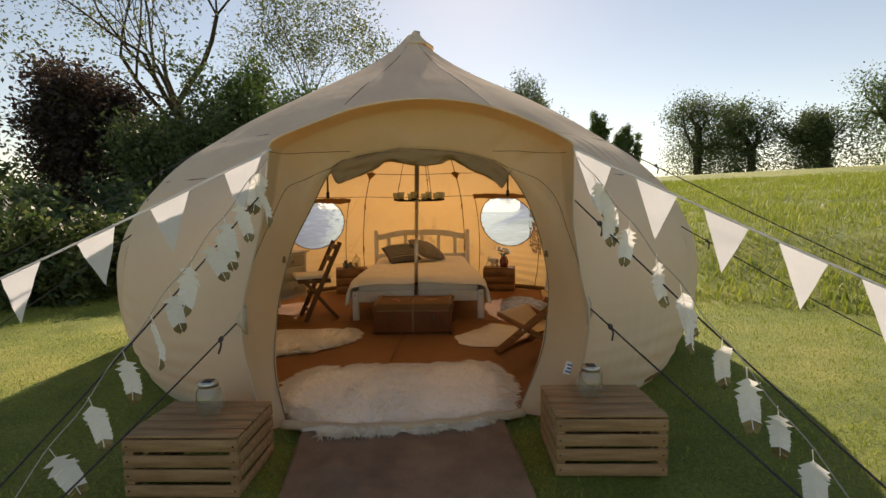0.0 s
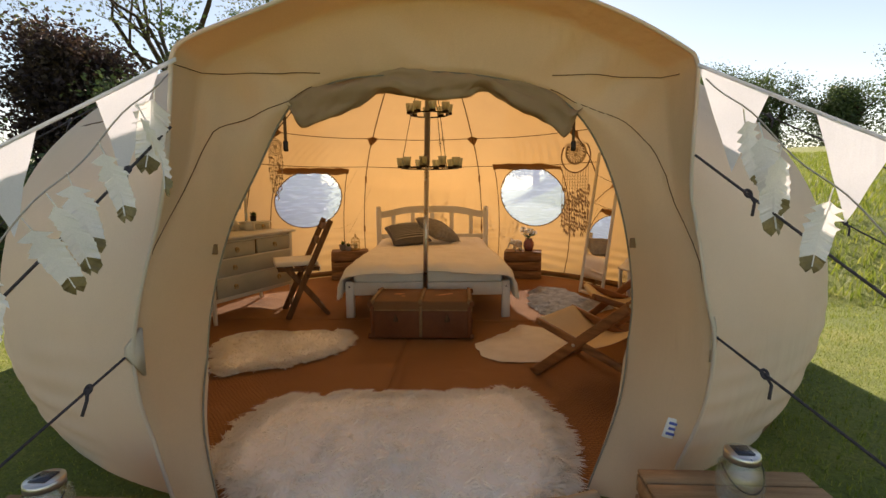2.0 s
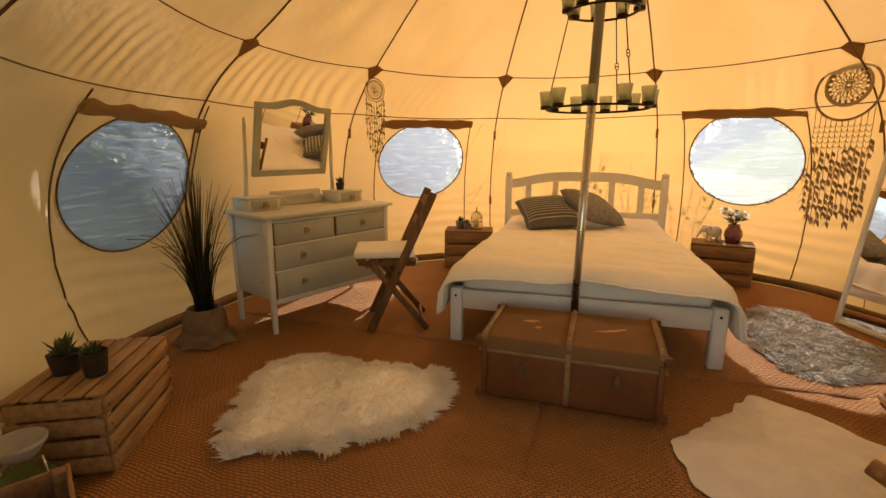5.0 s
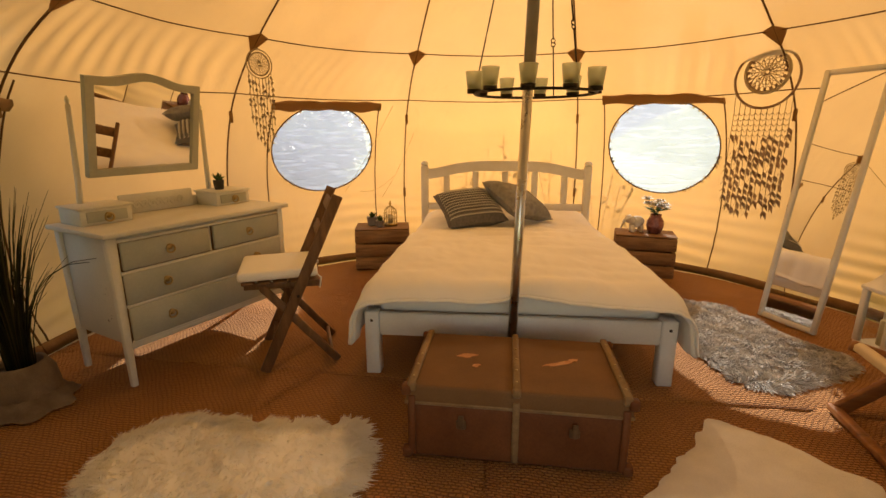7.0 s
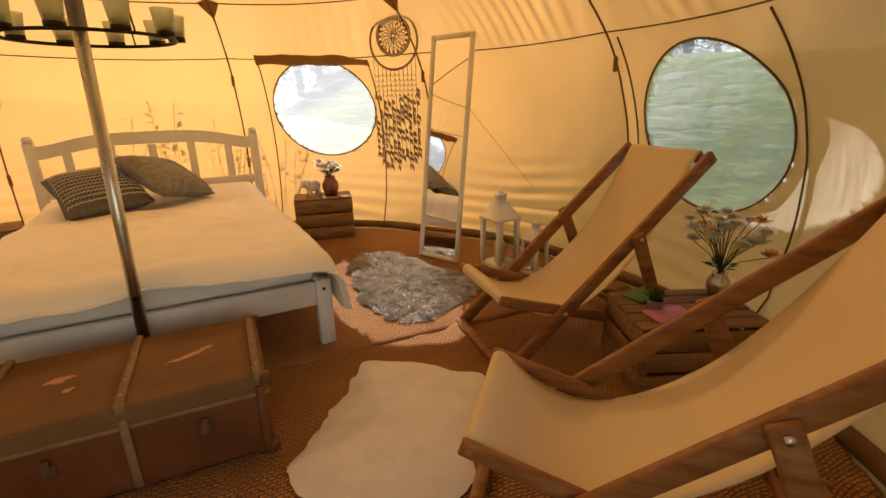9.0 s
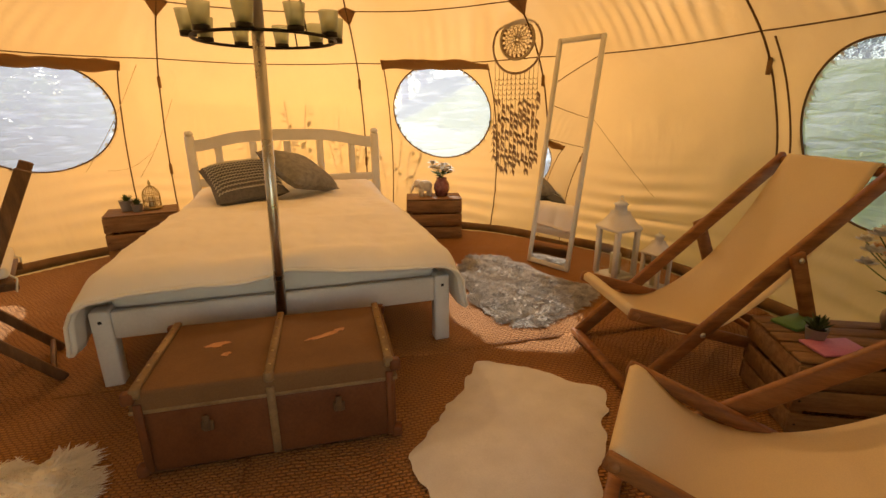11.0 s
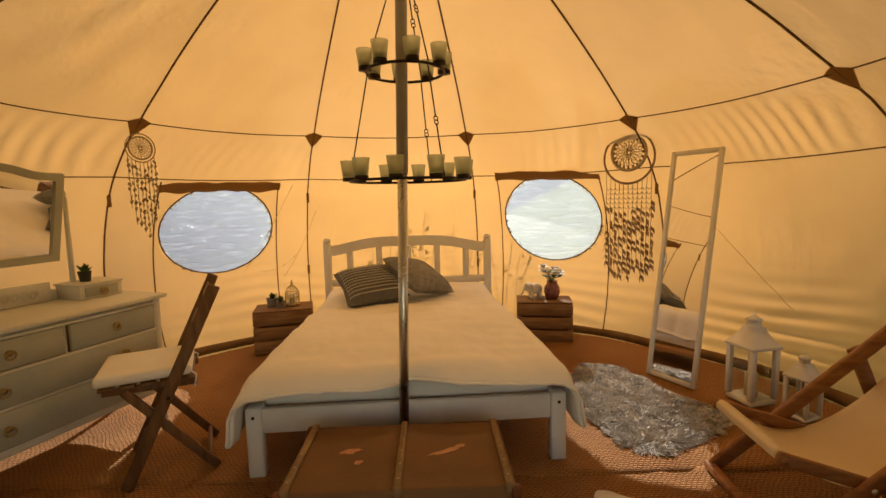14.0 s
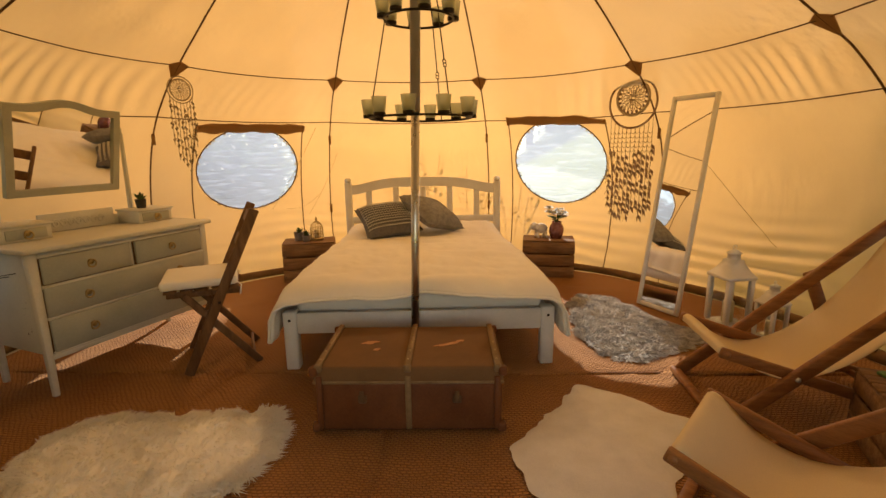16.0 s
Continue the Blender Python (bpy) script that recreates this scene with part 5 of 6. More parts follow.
def make_fleece(name, place, half, keys, thick, pile, blades, material, label, category, seed, lean=1.1):
    """A hide with a lumpy body and a pile of separate tufts, longest at the rim."""
    rug = thing(name, place, label, category)
    rnd = random.Random(seed)
    n, rings = 160, 34
    hx, hy = half
    verts, faces = [(0, 0, thick)], []
    high = lambda x, y, f: thick * (1 - f ** 5) * (0.95 + 0.22 * wob(x, y, seed, 6) + 0.16 * wob(x, y, seed + 3, 19)) + 0.004
    for k in range(1, rings + 1):
        f = k / rings
        for i in range(n):
            a = 2 * math.pi * i / n
            r = outline_radius(keys, a) * (1 + 0.03 * wob(math.cos(a) * 4, math.sin(a) * 4, seed, 2))
            x, y = hx * r * f * math.cos(a), hy * r * f * math.sin(a)
            verts.append((x, y, high(x, y, f)))
    for i in range(n):
        faces.append((0, 1 + i, 1 + (i + 1) % n))
        for k in range(rings - 1):
            p, q = 1 + k * n, 1 + (k + 1) * n
            faces.append((p + i, q + i, q + (i + 1) % n, p + (i + 1) % n))
    raw_part("hide", verts, faces, material, rug)
    if blades:
        verts, faces = [], []
        for _ in range(blades):
            a, f = rnd.random() * 2 * math.pi, math.sqrt(rnd.random())
            if rnd.random() < 0.3:
                f = 0.92 + 0.08 * rnd.random()
            elif material is WOOL and f < 0.85 and rnd.random() < 0.72:
                continue
            r = outline_radius(keys, a) * (1 + 0.03 * wob(math.cos(a) * 4, math.sin(a) * 4, seed, 2))
            x, y = hx * r * f * math.cos(a), hy * r * f * math.sin(a)
            z = high(x, y, f) - 0.004
            flow = 6.28 * wob(x, y, seed + 5, 9) + rnd.uniform(-1.2, 1.2)
            out = max(0, f - 0.8) * 4
            way = Vector((math.cos(flow) * lean + math.cos(a) * out, math.sin(flow) * lean + math.sin(a) * out, 1.0 - 0.75 * min(1, out) + 0.2 * rnd.random())).normalized()
            length = pile * (0.6 + 0.6 * rnd.random()) * (1 + 0.9 * min(1.0, out))
            side = way.cross(Vector((rnd.random() - 0.5, rnd.random() - 0.5, 0.3))).normalized() * 0.0042
            p = Vector((x, y, z))
            mid = p + way * length * 0.55
            tip = p + way * length + Vector((way.x, way.y, -0.35)) * length * 0.35
            b = len(verts)
            verts += [p - side, p + side, mid + side * 0.8, mid - side * 0.8, tip]
            faces += [(b, b + 1, b + 2, b + 3), (b + 3, b + 2, b + 4)]
        tagged(raw_part("fleece", verts, faces, WOOLHAIR if material is WOOL else material, rug), kind="stuff")


make_fleece("sheepskin_rug", pose(-1.24, 4.05, 0.006), (0.96, 0.96), [0.48, 0.52, 0.56, 0.58, 0.45, 0.36, 0.36, 0.35, 0.4, 0.47, 0.52, 0.52, 0.46, 0.41, 0.41, 0.43, 0.5, 0.54, 0.41, 0.39, 0.4, 0.37, 0.39, 0.45], 0.038, 0.03, 22000, WOOL, "long-haired ivory sheepskin rug on the matting", "rug", 11)
make_fleece("doorway_sheepskin", pose(-0.17, 2.82, 0.006), (0.96, 0.96), [0.77, 0.81, 0.84, 0.88, 0.66, 0.57, 0.55, 0.56, 0.62, 0.7, 0.87, 0.85, 0.82, 0.8, 0.67, 0.66, 0.70, 0.60, 0.565, 0.565, 0.6, 0.68, 0.77, 0.77], 0.038, 0.032, 36000, WOOL, "large ivory sheepskin rug in the tent doorway", "rug", 12)
make_fleece("grey_sheepskin", pose(1.08, 5.5, 0.006), (0.98, 0.98), [0.3, 0.24, 0.23, 0.24, 0.3, 0.44, 0.62, 0.66, 0.53, 0.42, 0.37, 0.34, 0.34, 0.37, 0.41, 0.43, 0.54, 0.55, 0.45, 0.41, 0.41, 0.4, 0.42, 0.39], 0.03, 0.026, 26000, GREYWOOL, "curly grey sheepskin rug beside the bed", "rug", 13, 0.8)
make_fleece("faux_hide_rug", pose(0.57, 4.3, 0.006), (1.0, 1.0), [0.36, 0.43, 0.36, 0.36, 0.37, 0.38, 0.42, 0.33, 0.26, 0.25, 0.26, 0.27, 0.32, 0.41, 0.43, 0.48, 0.49, 0.45, 0.43, 0.4, 0.32, 0.31, 0.31, 0.3], 0.014, 0.008, 0, FAUX, "short-pile pale cream hide-shaped rug", "rug", 14)

# ---- small things inside the tent ----
def make_dreamcatcher(place, r, tassel, label, feathery):
    d = thing("dreamcatcher", place, label, "dreamcatcher", "dreamcatchers hung on the ribs")
    tube("hoop", [(r * math.cos(a), 0, r * math.sin(a)) for a in np.linspace(0, 2 * math.pi, 41)[:-1]], r * 0.045, SHELL_BROWN if feathery else MACRAME, d, 6, True)
    k = 0.68 if feathery else 0.8
    off = -r * (1 - k) * (0.6 if feathery else 0)
    tube("inner_hoop", [(k * r * math.cos(a), 0, -off + k * r * math.sin(a)) for a in np.linspace(0, 2 * math.pi, 33)[:-1]], r * 0.06, MACRAME, d, 6, True)
    runs = []
    for q, f in enumerate((0.9, 0.74, 0.58, 0.42, 0.27, 0.13)):
        n = 20
        run = []
        for i in range(n * 2 + 1):
            a = 2 * math.pi * i / (n * 2) + q * 0.15
            rr = k * r * (f + (0.07 if i % 2 else -0.05))
            run.append((rr * math.cos(a), 0.002, -off + rr * math.sin(a)))
        runs.append(run)
    for i in range(16):
        a = 2 * math.pi * i / 16
        runs.append([(k * r * 0.1 * math.cos(a), 0, -off + k * r * 0.1 * math.sin(a)), (k * r * math.cos(a), 0, -off + k * r * math.sin(a))])
    tagged(tubes("woven_web", runs, r * 0.018, MACRAME, d, 4, "crocheted cream web"), kind="stuff")
    for q in range(20 if feathery else 0):
        a = 2 * math.pi * q / 20
        turned("bead", [(0, -0.011), (0.008, -0.006), (0.008, 0.006), (0, 0.011)], SHELL_BROWN, d, 7, "", (k * r * 0.84 * math.cos(a), -0.004, -off + k * r * 0.84 * math.sin(a)))
    rnd = random.Random(int(r * 1000))
    n = 11 if feathery else 8
    hang, bits = [], []
    for i in range(n):
        x = r * 0.9 * (-1 + 2 * i / (n - 1))
        z0 = -r * math.sqrt(max(0.05, 1 - (x / r) ** 2))
        length = -r - z0 + r * 0 + tassel * (0.86 + 0.16 * rnd.random()) + (z0 + r) * 2 if feathery else tassel * (0.75 + 0.3 * (1 - abs(x / r)) + 0.15 * rnd.random())
        hang.append([(x + 0.004 * wob(x * 30, t * 8, 1), 0.003 * math.sin(t * 9 + i), z0 - length * t) for t in np.linspace(0, 1, 12)])
        if feathery and i < n - 1:
            for row in range(5):    # knotted net at the top
                zz = -r - 0.03 - 0.035 * row
                step = 2 * r * 0.9 / (n - 1)
                hang.append([(x, 0, zz), (x + step / 2, 0, zz - 0.018), (x + step, 0, zz)])
        for q in range(int(length / 0.038)):
            z = z0 - length * (0.33 if feathery else 0.12) - q * (0.047 if feathery else 0.038) + 0.012 * rnd.random()
            if z > z0 - length and rnd.random() < 0.88:
                bits.append((x, z, rnd.random() * 6.28))
    tubes("hanging_cord", hang, 0.0022, MACRAME, d, 4, "knotted cream cords")
    verts, faces = [], []
    for x, z, a in bits:
        b = len(verts)
        if feathery:               # ragged tuft of three pointed blades
            for q in range(3):
                a1, ln, b = a + q * 2.1, 0.030 + 0.022 * ((a * 7 + q) % 1), len(verts)
                dx, dy = 0.020 * math.cos(a1), 0.008 * math.sin(a1)
                verts += [(x, 0, z + 0.016), (x + dx + 0.008, dy, z - 0.004), (x + dx * 1.5, dy, z - ln), (x + dx * 0.3 - 0.007, dy + 0.003, z - 0.010)]
                faces += [(b, b + 1, b + 3), (b + 1, b + 2, b + 3)]
            continue
        w = 0.013
        c, s = math.cos(a), math.sin(a)
        for dx, dy, dz in ((-w, 0.004, 0.0), (0, 0.006, 0.014), (w, 0.004, -0.004), (0, -0.003, -0.022), (0, 0.012, -0.004)):
            verts.append((x + dx * c + dy * s, dx * s * 0.6 + dy * c, z + dz + dx * s * 0.5))
        faces += [(b, b + 3, b + 4), (b + 3, b + 2, b + 4), (b + 2, b + 1, b + 4), (b + 1, b, b + 4), (b, b + 1, b + 2, b + 3)]
    tagged(raw_part("shell_tassel", verts, faces, SHELL_BROWN if feathery else MACRAME, d, "small shell and feather drops"), kind="stuff")
    tube("hook_cord", [(0, 0, r), (0.005, 0.02, r * 1.35)], 0.003, MACRAME, d, 5)


def wall_pose(deg, z, inset, roll=0):
    p = shell(deg, z, -inset)
    return Matrix.Translation(p) @ Matrix.Rotation(radians(deg - 90), 4, "Z") @ Matrix.Rotation(radians(roll), 4, "Y")


make_dreamcatcher(wall_pose(43.8, 1.50, 0.13, 0), 0.19, 0.72, "large dreamcatcher with brown shell and feather tassels", True)
make_dreamcatcher(wall_pose(148.8, 1.60, 0.15, 0), 0.09, 0.42, "small cream macrame dreamcatcher with knotted tassels", False)


def make_reed_plant():
    p = thing("reed_plant", pose(-2.33, 4.38, 0.006), "tall dark ornamental grass in a sacking-wrapped pot", "potted plant")
    rnd = random.Random(4)
    turned("pot", [(0.0, 0.0), (0.10, 0.0), (0.125, 0.08), (0.115, 0.16), (0.09, 0.205), (0.075, 0.20), (0.07, 0.15), (0, 0.15)], SACK, p, 20, "dark gathered sacking pot")
    verts, faces = [], []
    n, m = 40, 6
    for i in range(n):
        a = 2 * math.pi * i / n
        for j in range(m):
            f = j / (m - 1)
            r = 0.12 + 0.05 * f + 0.02 * math.sin(a * 7) * f
            verts.append((r * math.cos(a), r * math.sin(a), max(0.004, 0.07 * (1 - f) + 0.02 * wob(math.cos(a) * 3, math.sin(a) * 3, f * 2, 2))))
    for i in range(n):
        for j in range(m - 1):
            faces.append((i * m + j, ((i + 1) % n) * m + j, ((i + 1) % n) * m + j + 1, i * m + j + 1))
    raw_part("sacking_fold", verts, faces, SACK, p)
    runs_v, runs_f = [], []
    for k in range(210):
        a, spread = rnd.random() * 6.28, rnd.random() ** 1.6
        h = 0.45 + 0.42 * rnd.random()
        out = spread * 0.19
        pts = [(0.05 * spread * math.cos(a) + out * t ** 2 * math.cos(a), 0.05 * spread * math.sin(a) + out * t ** 2 * math.sin(a), 0.16 + h * t - 0.10 * spread * t ** 3) for t in np.linspace(0, 1, 5)]
        v, f = tube_data(pts, [0.0032, 0.003, 0.0026, 0.002, 0.0008], 3, False, len(runs_v))
        runs_v += v
        runs_f += f
    for k in range(8):
        a = rnd.random() * 6.28
        pts = [(0.34 * t ** 1.6 * math.cos(a), 0.34 * t ** 1.6 * math.sin(a), 0.16 + 0.75 * t - 0.28 * t ** 3) for t in np.linspace(0, 1, 7)]
        v, f = tube_data(pts, 0.002, 3, False, len(runs_v))
        runs_v += v
        runs_f += f
    tagged(raw_part("grass_clump", runs_v, runs_f, REED, p, "dense dark upright stems"), kind="stuff")


make_reed_plant()


def flower_head(bunch, x, y, z, r, material, seed):
    rnd = random.Random(seed)
    verts, faces = [], []
    for ring, (count, tilt, size) in enumerate(((5, 0.25, 0.6), (7, 0.75, 0.9), (8, 1.25, 1.0))):
        for k in range(count):
            a = 2 * math.pi * k / count + ring * 0.4 + rnd.random() * 0.3
            way = Vector((math.cos(a) * math.sin(tilt), math.sin(a) * math.sin(tilt), math.cos(tilt)))
            side = Vector((-math.sin(a), math.cos(a), 0))
            o, b = Vector((x, y, z)), len(verts)
            verts += [o, o + way * r * 0.55 * size + side * r * 0.36, o + way * r * size, o + way * r * 0.55 * size - side * r * 0.36, o + way * r * 0.6 * size + Vector((0, 0, r * 0.1))]
            faces += [(b, b + 1, b + 4), (b + 1, b + 2, b + 4), (b + 2, b + 3, b + 4), (b + 3, b, b + 4)]
    return raw_part("flower", verts, faces, material, bunch)


def make_flower_vase(place, label, body, heads, stems_up, leaf_n, seed, mats, r0=0.05):
    v = thing("flower_vase", place, label, "vase")
    rnd = random.Random(seed)
    turned("vase", [(0.0, 0.0), (r0 * 0.7, 0.0), (r0, r0 * 0.9), (r0 * 0.95, r0 * 1.5), (r0 * 0.62, r0 * 2.1), (r0 * 0.68, r0 * 2.3), (r0 * 0.6, r0 * 2.3), (r0 * 0.55, r0 * 2.1), (0, r0 * 1.9)], body, v, 20)
    bunch = new("bouquet")
    bunch.parent = v
    bunch.location = (0, 0, r0 * 2.2)
    runs = []
    for k in range(heads):
        a = k * 2.4
        out = 0.02 + 0.055 * math.sqrt(k / heads) + stems_up[1] * rnd.random()
        z = stems_up[0] * (0.6 + 0.5 * rnd.random()) - out * 0.3
        x, y = out * math.cos(a), out * math.sin(a)
        runs.append([(0, 0, 0), (x * 0.4, y * 0.4, z * 0.6), (x, y, z)])
        flower_head(bunch, x, y, z, (r0 if r0 > 0.05 else 0.062) * (0.55 + 0.3 * rnd.random()), mats[k % len(mats)], seed + k)
    tubes("stem", runs, 0.002, LEAF, bunch, 4)
    for k in range(leaf_n):
        a = rnd.random() * 6.28
        o = Vector((0.02 * math.cos(a), 0.02 * math.sin(a), 0.01 + 0.03 * rnd.random()))
        way, side = Vector((math.cos(a), math.sin(a), 0.35)), Vector((-math.sin(a), math.cos(a), 0))
        s = r0 * (1.0 + rnd.random() * 0.5)
        pts = [o, o + way * s * 0.5 + side * s * 0.28, o + way * s, o + way * s * 0.5 - side * s * 0.28, o + way * s * 0.5 + Vector((0, 0, s * 0.1))]
        raw_part("leaf", pts, [(0, 1, 4), (1, 2, 4), (2, 3, 4), (3, 0, 4)], LEAF, bunch)


RIGHT_CRATE = pose(0.80, 6.86, 0.352, 0, 0, -9)
LEFT_CRATE = pose(-1.41, 6.745, 0.367, 0, 0, 14)
make_flower_vase(RIGHT_CRATE @ pose(0.07, -0.01, 0), "rose lustre vase of white roses on the bedside crate", ROSE_GLASS, 13, (0.13, 0.025), 12, 31, (PETAL,), 0.068)
make_flower_vase(pose(1.94, 4.12, 0.293), "small vase of white blossom and peach roses on the crate table", CHROME, 26, (0.26, 0.11), 12, 57, (PETAL, PETAL, PETAL, PETAL, PETAL, PEACH), 0.045)


def make_elephant():
    e = tagged(new("elephant_figurine"), "small beige elephant figurine on the bedside crate", "figurine")
    e.matrix_world = RIGHT_CRATE @ pose(-0.07, 0.0, 0, 0, 0, 200) @ Matrix.Scale(1.15, 4)
    bm = bmesh.new()
    for c, s in (((0, 0, 0.075), (0.055, 0.036, 0.042)), ((0.06, 0, 0.095), (0.03, 0.027, 0.03)), ((0.045, 0.03, 0.095), (0.02, 0.006, 0.026)), ((0.045, -0.03, 0.095), (0.02, 0.006, 0.026))):
        bmesh.ops.create_uvsphere(bm, u_segments=14, v_segments=9, radius=1, matrix=Matrix.Translation(c) @ Matrix.Diagonal((*s, 1)))
    for x in (-0.032, 0.032):
        for y in (-0.018, 0.018):
            bmesh.ops.create_cone(bm, cap_ends=True, segments=10, radius1=0.014, radius2=0.013, depth=0.05, matrix=Matrix.Translation((x, y, 0.026)))
    for k in range(5):
        bmesh.ops.create_uvsphere(bm, u_segments=8, v_segments=6, radius=0.011 - 0.001 * k, matrix=Matrix.Translation((0.088 + 0.006 * k, 0, 0.085 - 0.013 * k)))
    me = bpy.data.meshes.new("elephant_figurine")
    bm.to_mesh(me)
    bm.free()
    body = mesh_part("figure", me, FAUX, e)


make_elephant()


def make_birdcage():
    b = thing("birdcage_ornament", LEFT_CRATE @ pose(0.07, 0.02, 0) @ Matrix.Scale(1.25, 4), "small brass wire birdcage lantern on the bedside crate", "lantern")
    turned("base", [(0, 0), (0.05, 0), (0.05, 0.012), (0.044, 0.016), (0, 0.016)], BRASS, b, 18)
    for k in range(14):
        a = 2 * math.pi * k / 14
        run = [(r * math.cos(a), r * math.sin(a), z) for r, z in ((0.045, 0.014), (0.045, 0.085), (0.04, 0.105), (0.025, 0.125), (0.004, 0.137))]
        tube("wire", run, 0.0022, BRASS, b, 4)
    for z in (0.05, 0.085):
        tube("hoop", [(0.046 * math.cos(a), 0.046 * math.sin(a), z) for a in np.linspace(0, 2 * math.pi, 25)[:-1]], 0.0025, BRASS, b, 5, True)
    turned("finial", [(0.0, 0.175), (0.004, 0.165), (0.009, 0.15), (0.005, 0.14), (0.008, 0.135)], BRASS, b, 10)
    turned("candle", [(0, 0.016), (0.02, 0.016), (0.02, 0.07), (0, 0.07)], WAX, b, 12)


make_birdcage()
potted_succulent(LEFT_CRATE @ pose(-0.09, 0.02, 0), 0.048, 0.075, GREYPOT, "succulent in a grey pot on the bedside crate", 7, LEAF, 1.2)
potted_succulent(LEFT_CRATE @ pose(-0.02, -0.05, 0), 0.038, 0.055, GREYPOT, "dark spiky succulent in a pale pot on the bedside crate", 8, DARKLEAF, 1.3)
FRONT_CRATE = pose(-1.93, 3.50, 0.312, 0, 0, -60)
potted_succulent(FRONT_CRATE @ pose(0.06, -0.06, 0), 0.052, 0.075, TERRACOTTA, "bushy green plant in a dark pot on the crate", 9, PALELEAF, 1.5)
potted_succulent(FRONT_CRATE @ pose(0.10, 0.06, 0), 0.045, 0.09, TERRACOTTA, "leafy plant in a brown pot on the crate", 10, LEAF, 1.2)
potted_succulent(pose(1.60, 4.13, 0.293), 0.034, 0.045, GREYPOT, "dark spiky succulent in a pale pot on the crate table", 21, DARKLEAF, 1.7)


def make_camping_light(place):
    c = thing("camping_light", place, "small green plastic camping light with a grey bowl top", "camping light")
    turned("body", [(0.0, 0.0), (0.075, 0.0), (0.085, 0.02), (0.082, 0.075), (0.06, 0.10), (0.0, 0.10)], GREEN_COVER, c, 20, "rounded green plastic base")
    turned("globe", [(0.055, 0.10), (0.05, 0.15), (0.06, 0.165), (0.057, 0.165), (0.047, 0.15), (0.05, 0.10)], THIN_GLASS, c, 18)
    turned("bowl_top", [(0.045, 0.165), (0.072, 0.205), (0.075, 0.22), (0.070, 0.22), (0.066, 0.206), (0.0, 0.178)], GREYPOT, c, 20, "grey bowl-shaped top")
    for a in (0.4, 2.5, 4.6):
        tube("clip", [(0.084 * math.cos(a), 0.084 * math.sin(a), 0.06), (0.072 * math.cos(a), 0.072 * math.sin(a), 0.11), (0.066 * math.cos(a), 0.066 * math.sin(a), 0.165)], 0.004, CHROME, c, 5)


make_camping_light(pose(-1.79, 3.165, 0.008))


def make_book(place, size, material, label):
    b = thing("book", place, label, "book", "books on the crate table")
    w, d, h = size
    part("cover", bx((0, 0, h / 2), (w, d, h), 0.002), material, b)
    part("page_block", bx((0.003, 0, h / 2), (w - 0.002, d - 0.008, h - 0.005), 0), LINEN, b)


TABLE = pose(1.73, 4.10, 0.293, 0, 0, -22)
make_book(TABLE @ pose(-0.12, 0.11, 0, 0, 0, 30), (0.15, 0.10, 0.012), GREEN_COVER, "green covered notebook on the crate table")
make_book(TABLE @ pose(-0.10, -0.08, 0, 0, 0, 12), (0.17, 0.11, 0.010), PINK_COVER, "pink covered booklet on the crate table")

# thin fairy-light wires hanging down the canvas
for deg0, z0, deg1, z1 in ((118, 1.38, 127, 0.62), (124, 0.62, 117, 0.75), (113, 1.15, 119.5, 0.55), (35, 1.1, 22, 0.45)):
    wire = thing("fairy_light_wire", Matrix(), "thin copper fairy-light wire on the canvas", "fairy lights")
    pts = []
    for t in np.linspace(0, 1, 14):
        pts.append(shell(deg0 + (deg1 - deg0) * t, z0 + (z1 - z0) * t - 0.05 * math.sin(math.pi * t), -0.03))
    w = tube("copper_wire", pts, 0.0018, BRASS, wire, 4)
    for p in pts[1::3]:
        turned("tiny_bulb", [(0, -0.006), (0.004, 0), (0, 0.006)], WAX, wire, 6, "", tuple(p))

# ---- outside: crates, jars, mat ----
make_crate(pose(-0.945, 1.925, -0.02, 0, 0, 1), (0.50, 0.38, 0.262), CRATE_WOOD, "upturned pine slatted crate beside the tent door", 4, True, "wooden_crate", "crates outside the door")
make_crate(pose(0.925, 2.13, -0.02, 0, 0, 1), (0.50, 0.39, 0.272), CRATE_WOOD, "upturned pine slatted crate beside the tent door", 4, True, "wooden_crate", "crates outside the door")


def make_jar(place):
    j = thing("solar_jar", place, "clear glass jar lantern with a solar lid on a crate", "jar", "jars on the crates")
    p = [(0.0, 0.002), (0.045, 0.002), (0.056, 0.014), (0.06, 0.06), (0.056, 0.105), (0.042, 0.122), (0.042, 0.135), (0.0385, 0.135), (0.0385, 0.121), (0.052, 0.103), (0.056, 0.06), (0.052, 0.017), (0.043, 0.006), (0.0, 0.006)]
    turned("jar", p, THIN_GLASS, j, 24, "clear glass body")
    lid = turned("lid", [(0.0, 0.150), (0.040, 0.150), (0.0445, 0.147), (0.0445, 0.128), (0.0425, 0.128), (0.0425, 0.144), (0, 0.144)], CHROME, j, 24, "steel screw lid")
    part("solar_cell", bx((0, 0, 0.152), (0.045, 0.045, 0.004), 0.001), SOLAR, lid, "black solar cell")
    tube("wire_handle", [(0.052 * math.cos(a), -0.052 * abs(math.sin(a)) * 0.5 - 0.03 * math.sin(a), 0.115 - 0.055 * math.sin(a)) for a in np.linspace(0, math.pi, 17)], 0.0018, DARK_METAL, j, 5)
    tube("fairy_wire", [(0.03 * math.cos(a * 3), 0.03 * math.sin(a * 3), 0.015 + 0.007 * a) for a in np.linspace(0, 8, 50)], 0.0008, BRASS, j, 4)


make_jar(pose(-0.93, 1.96, 0.262))
make_jar(pose(0.89, 2.16, 0.271))


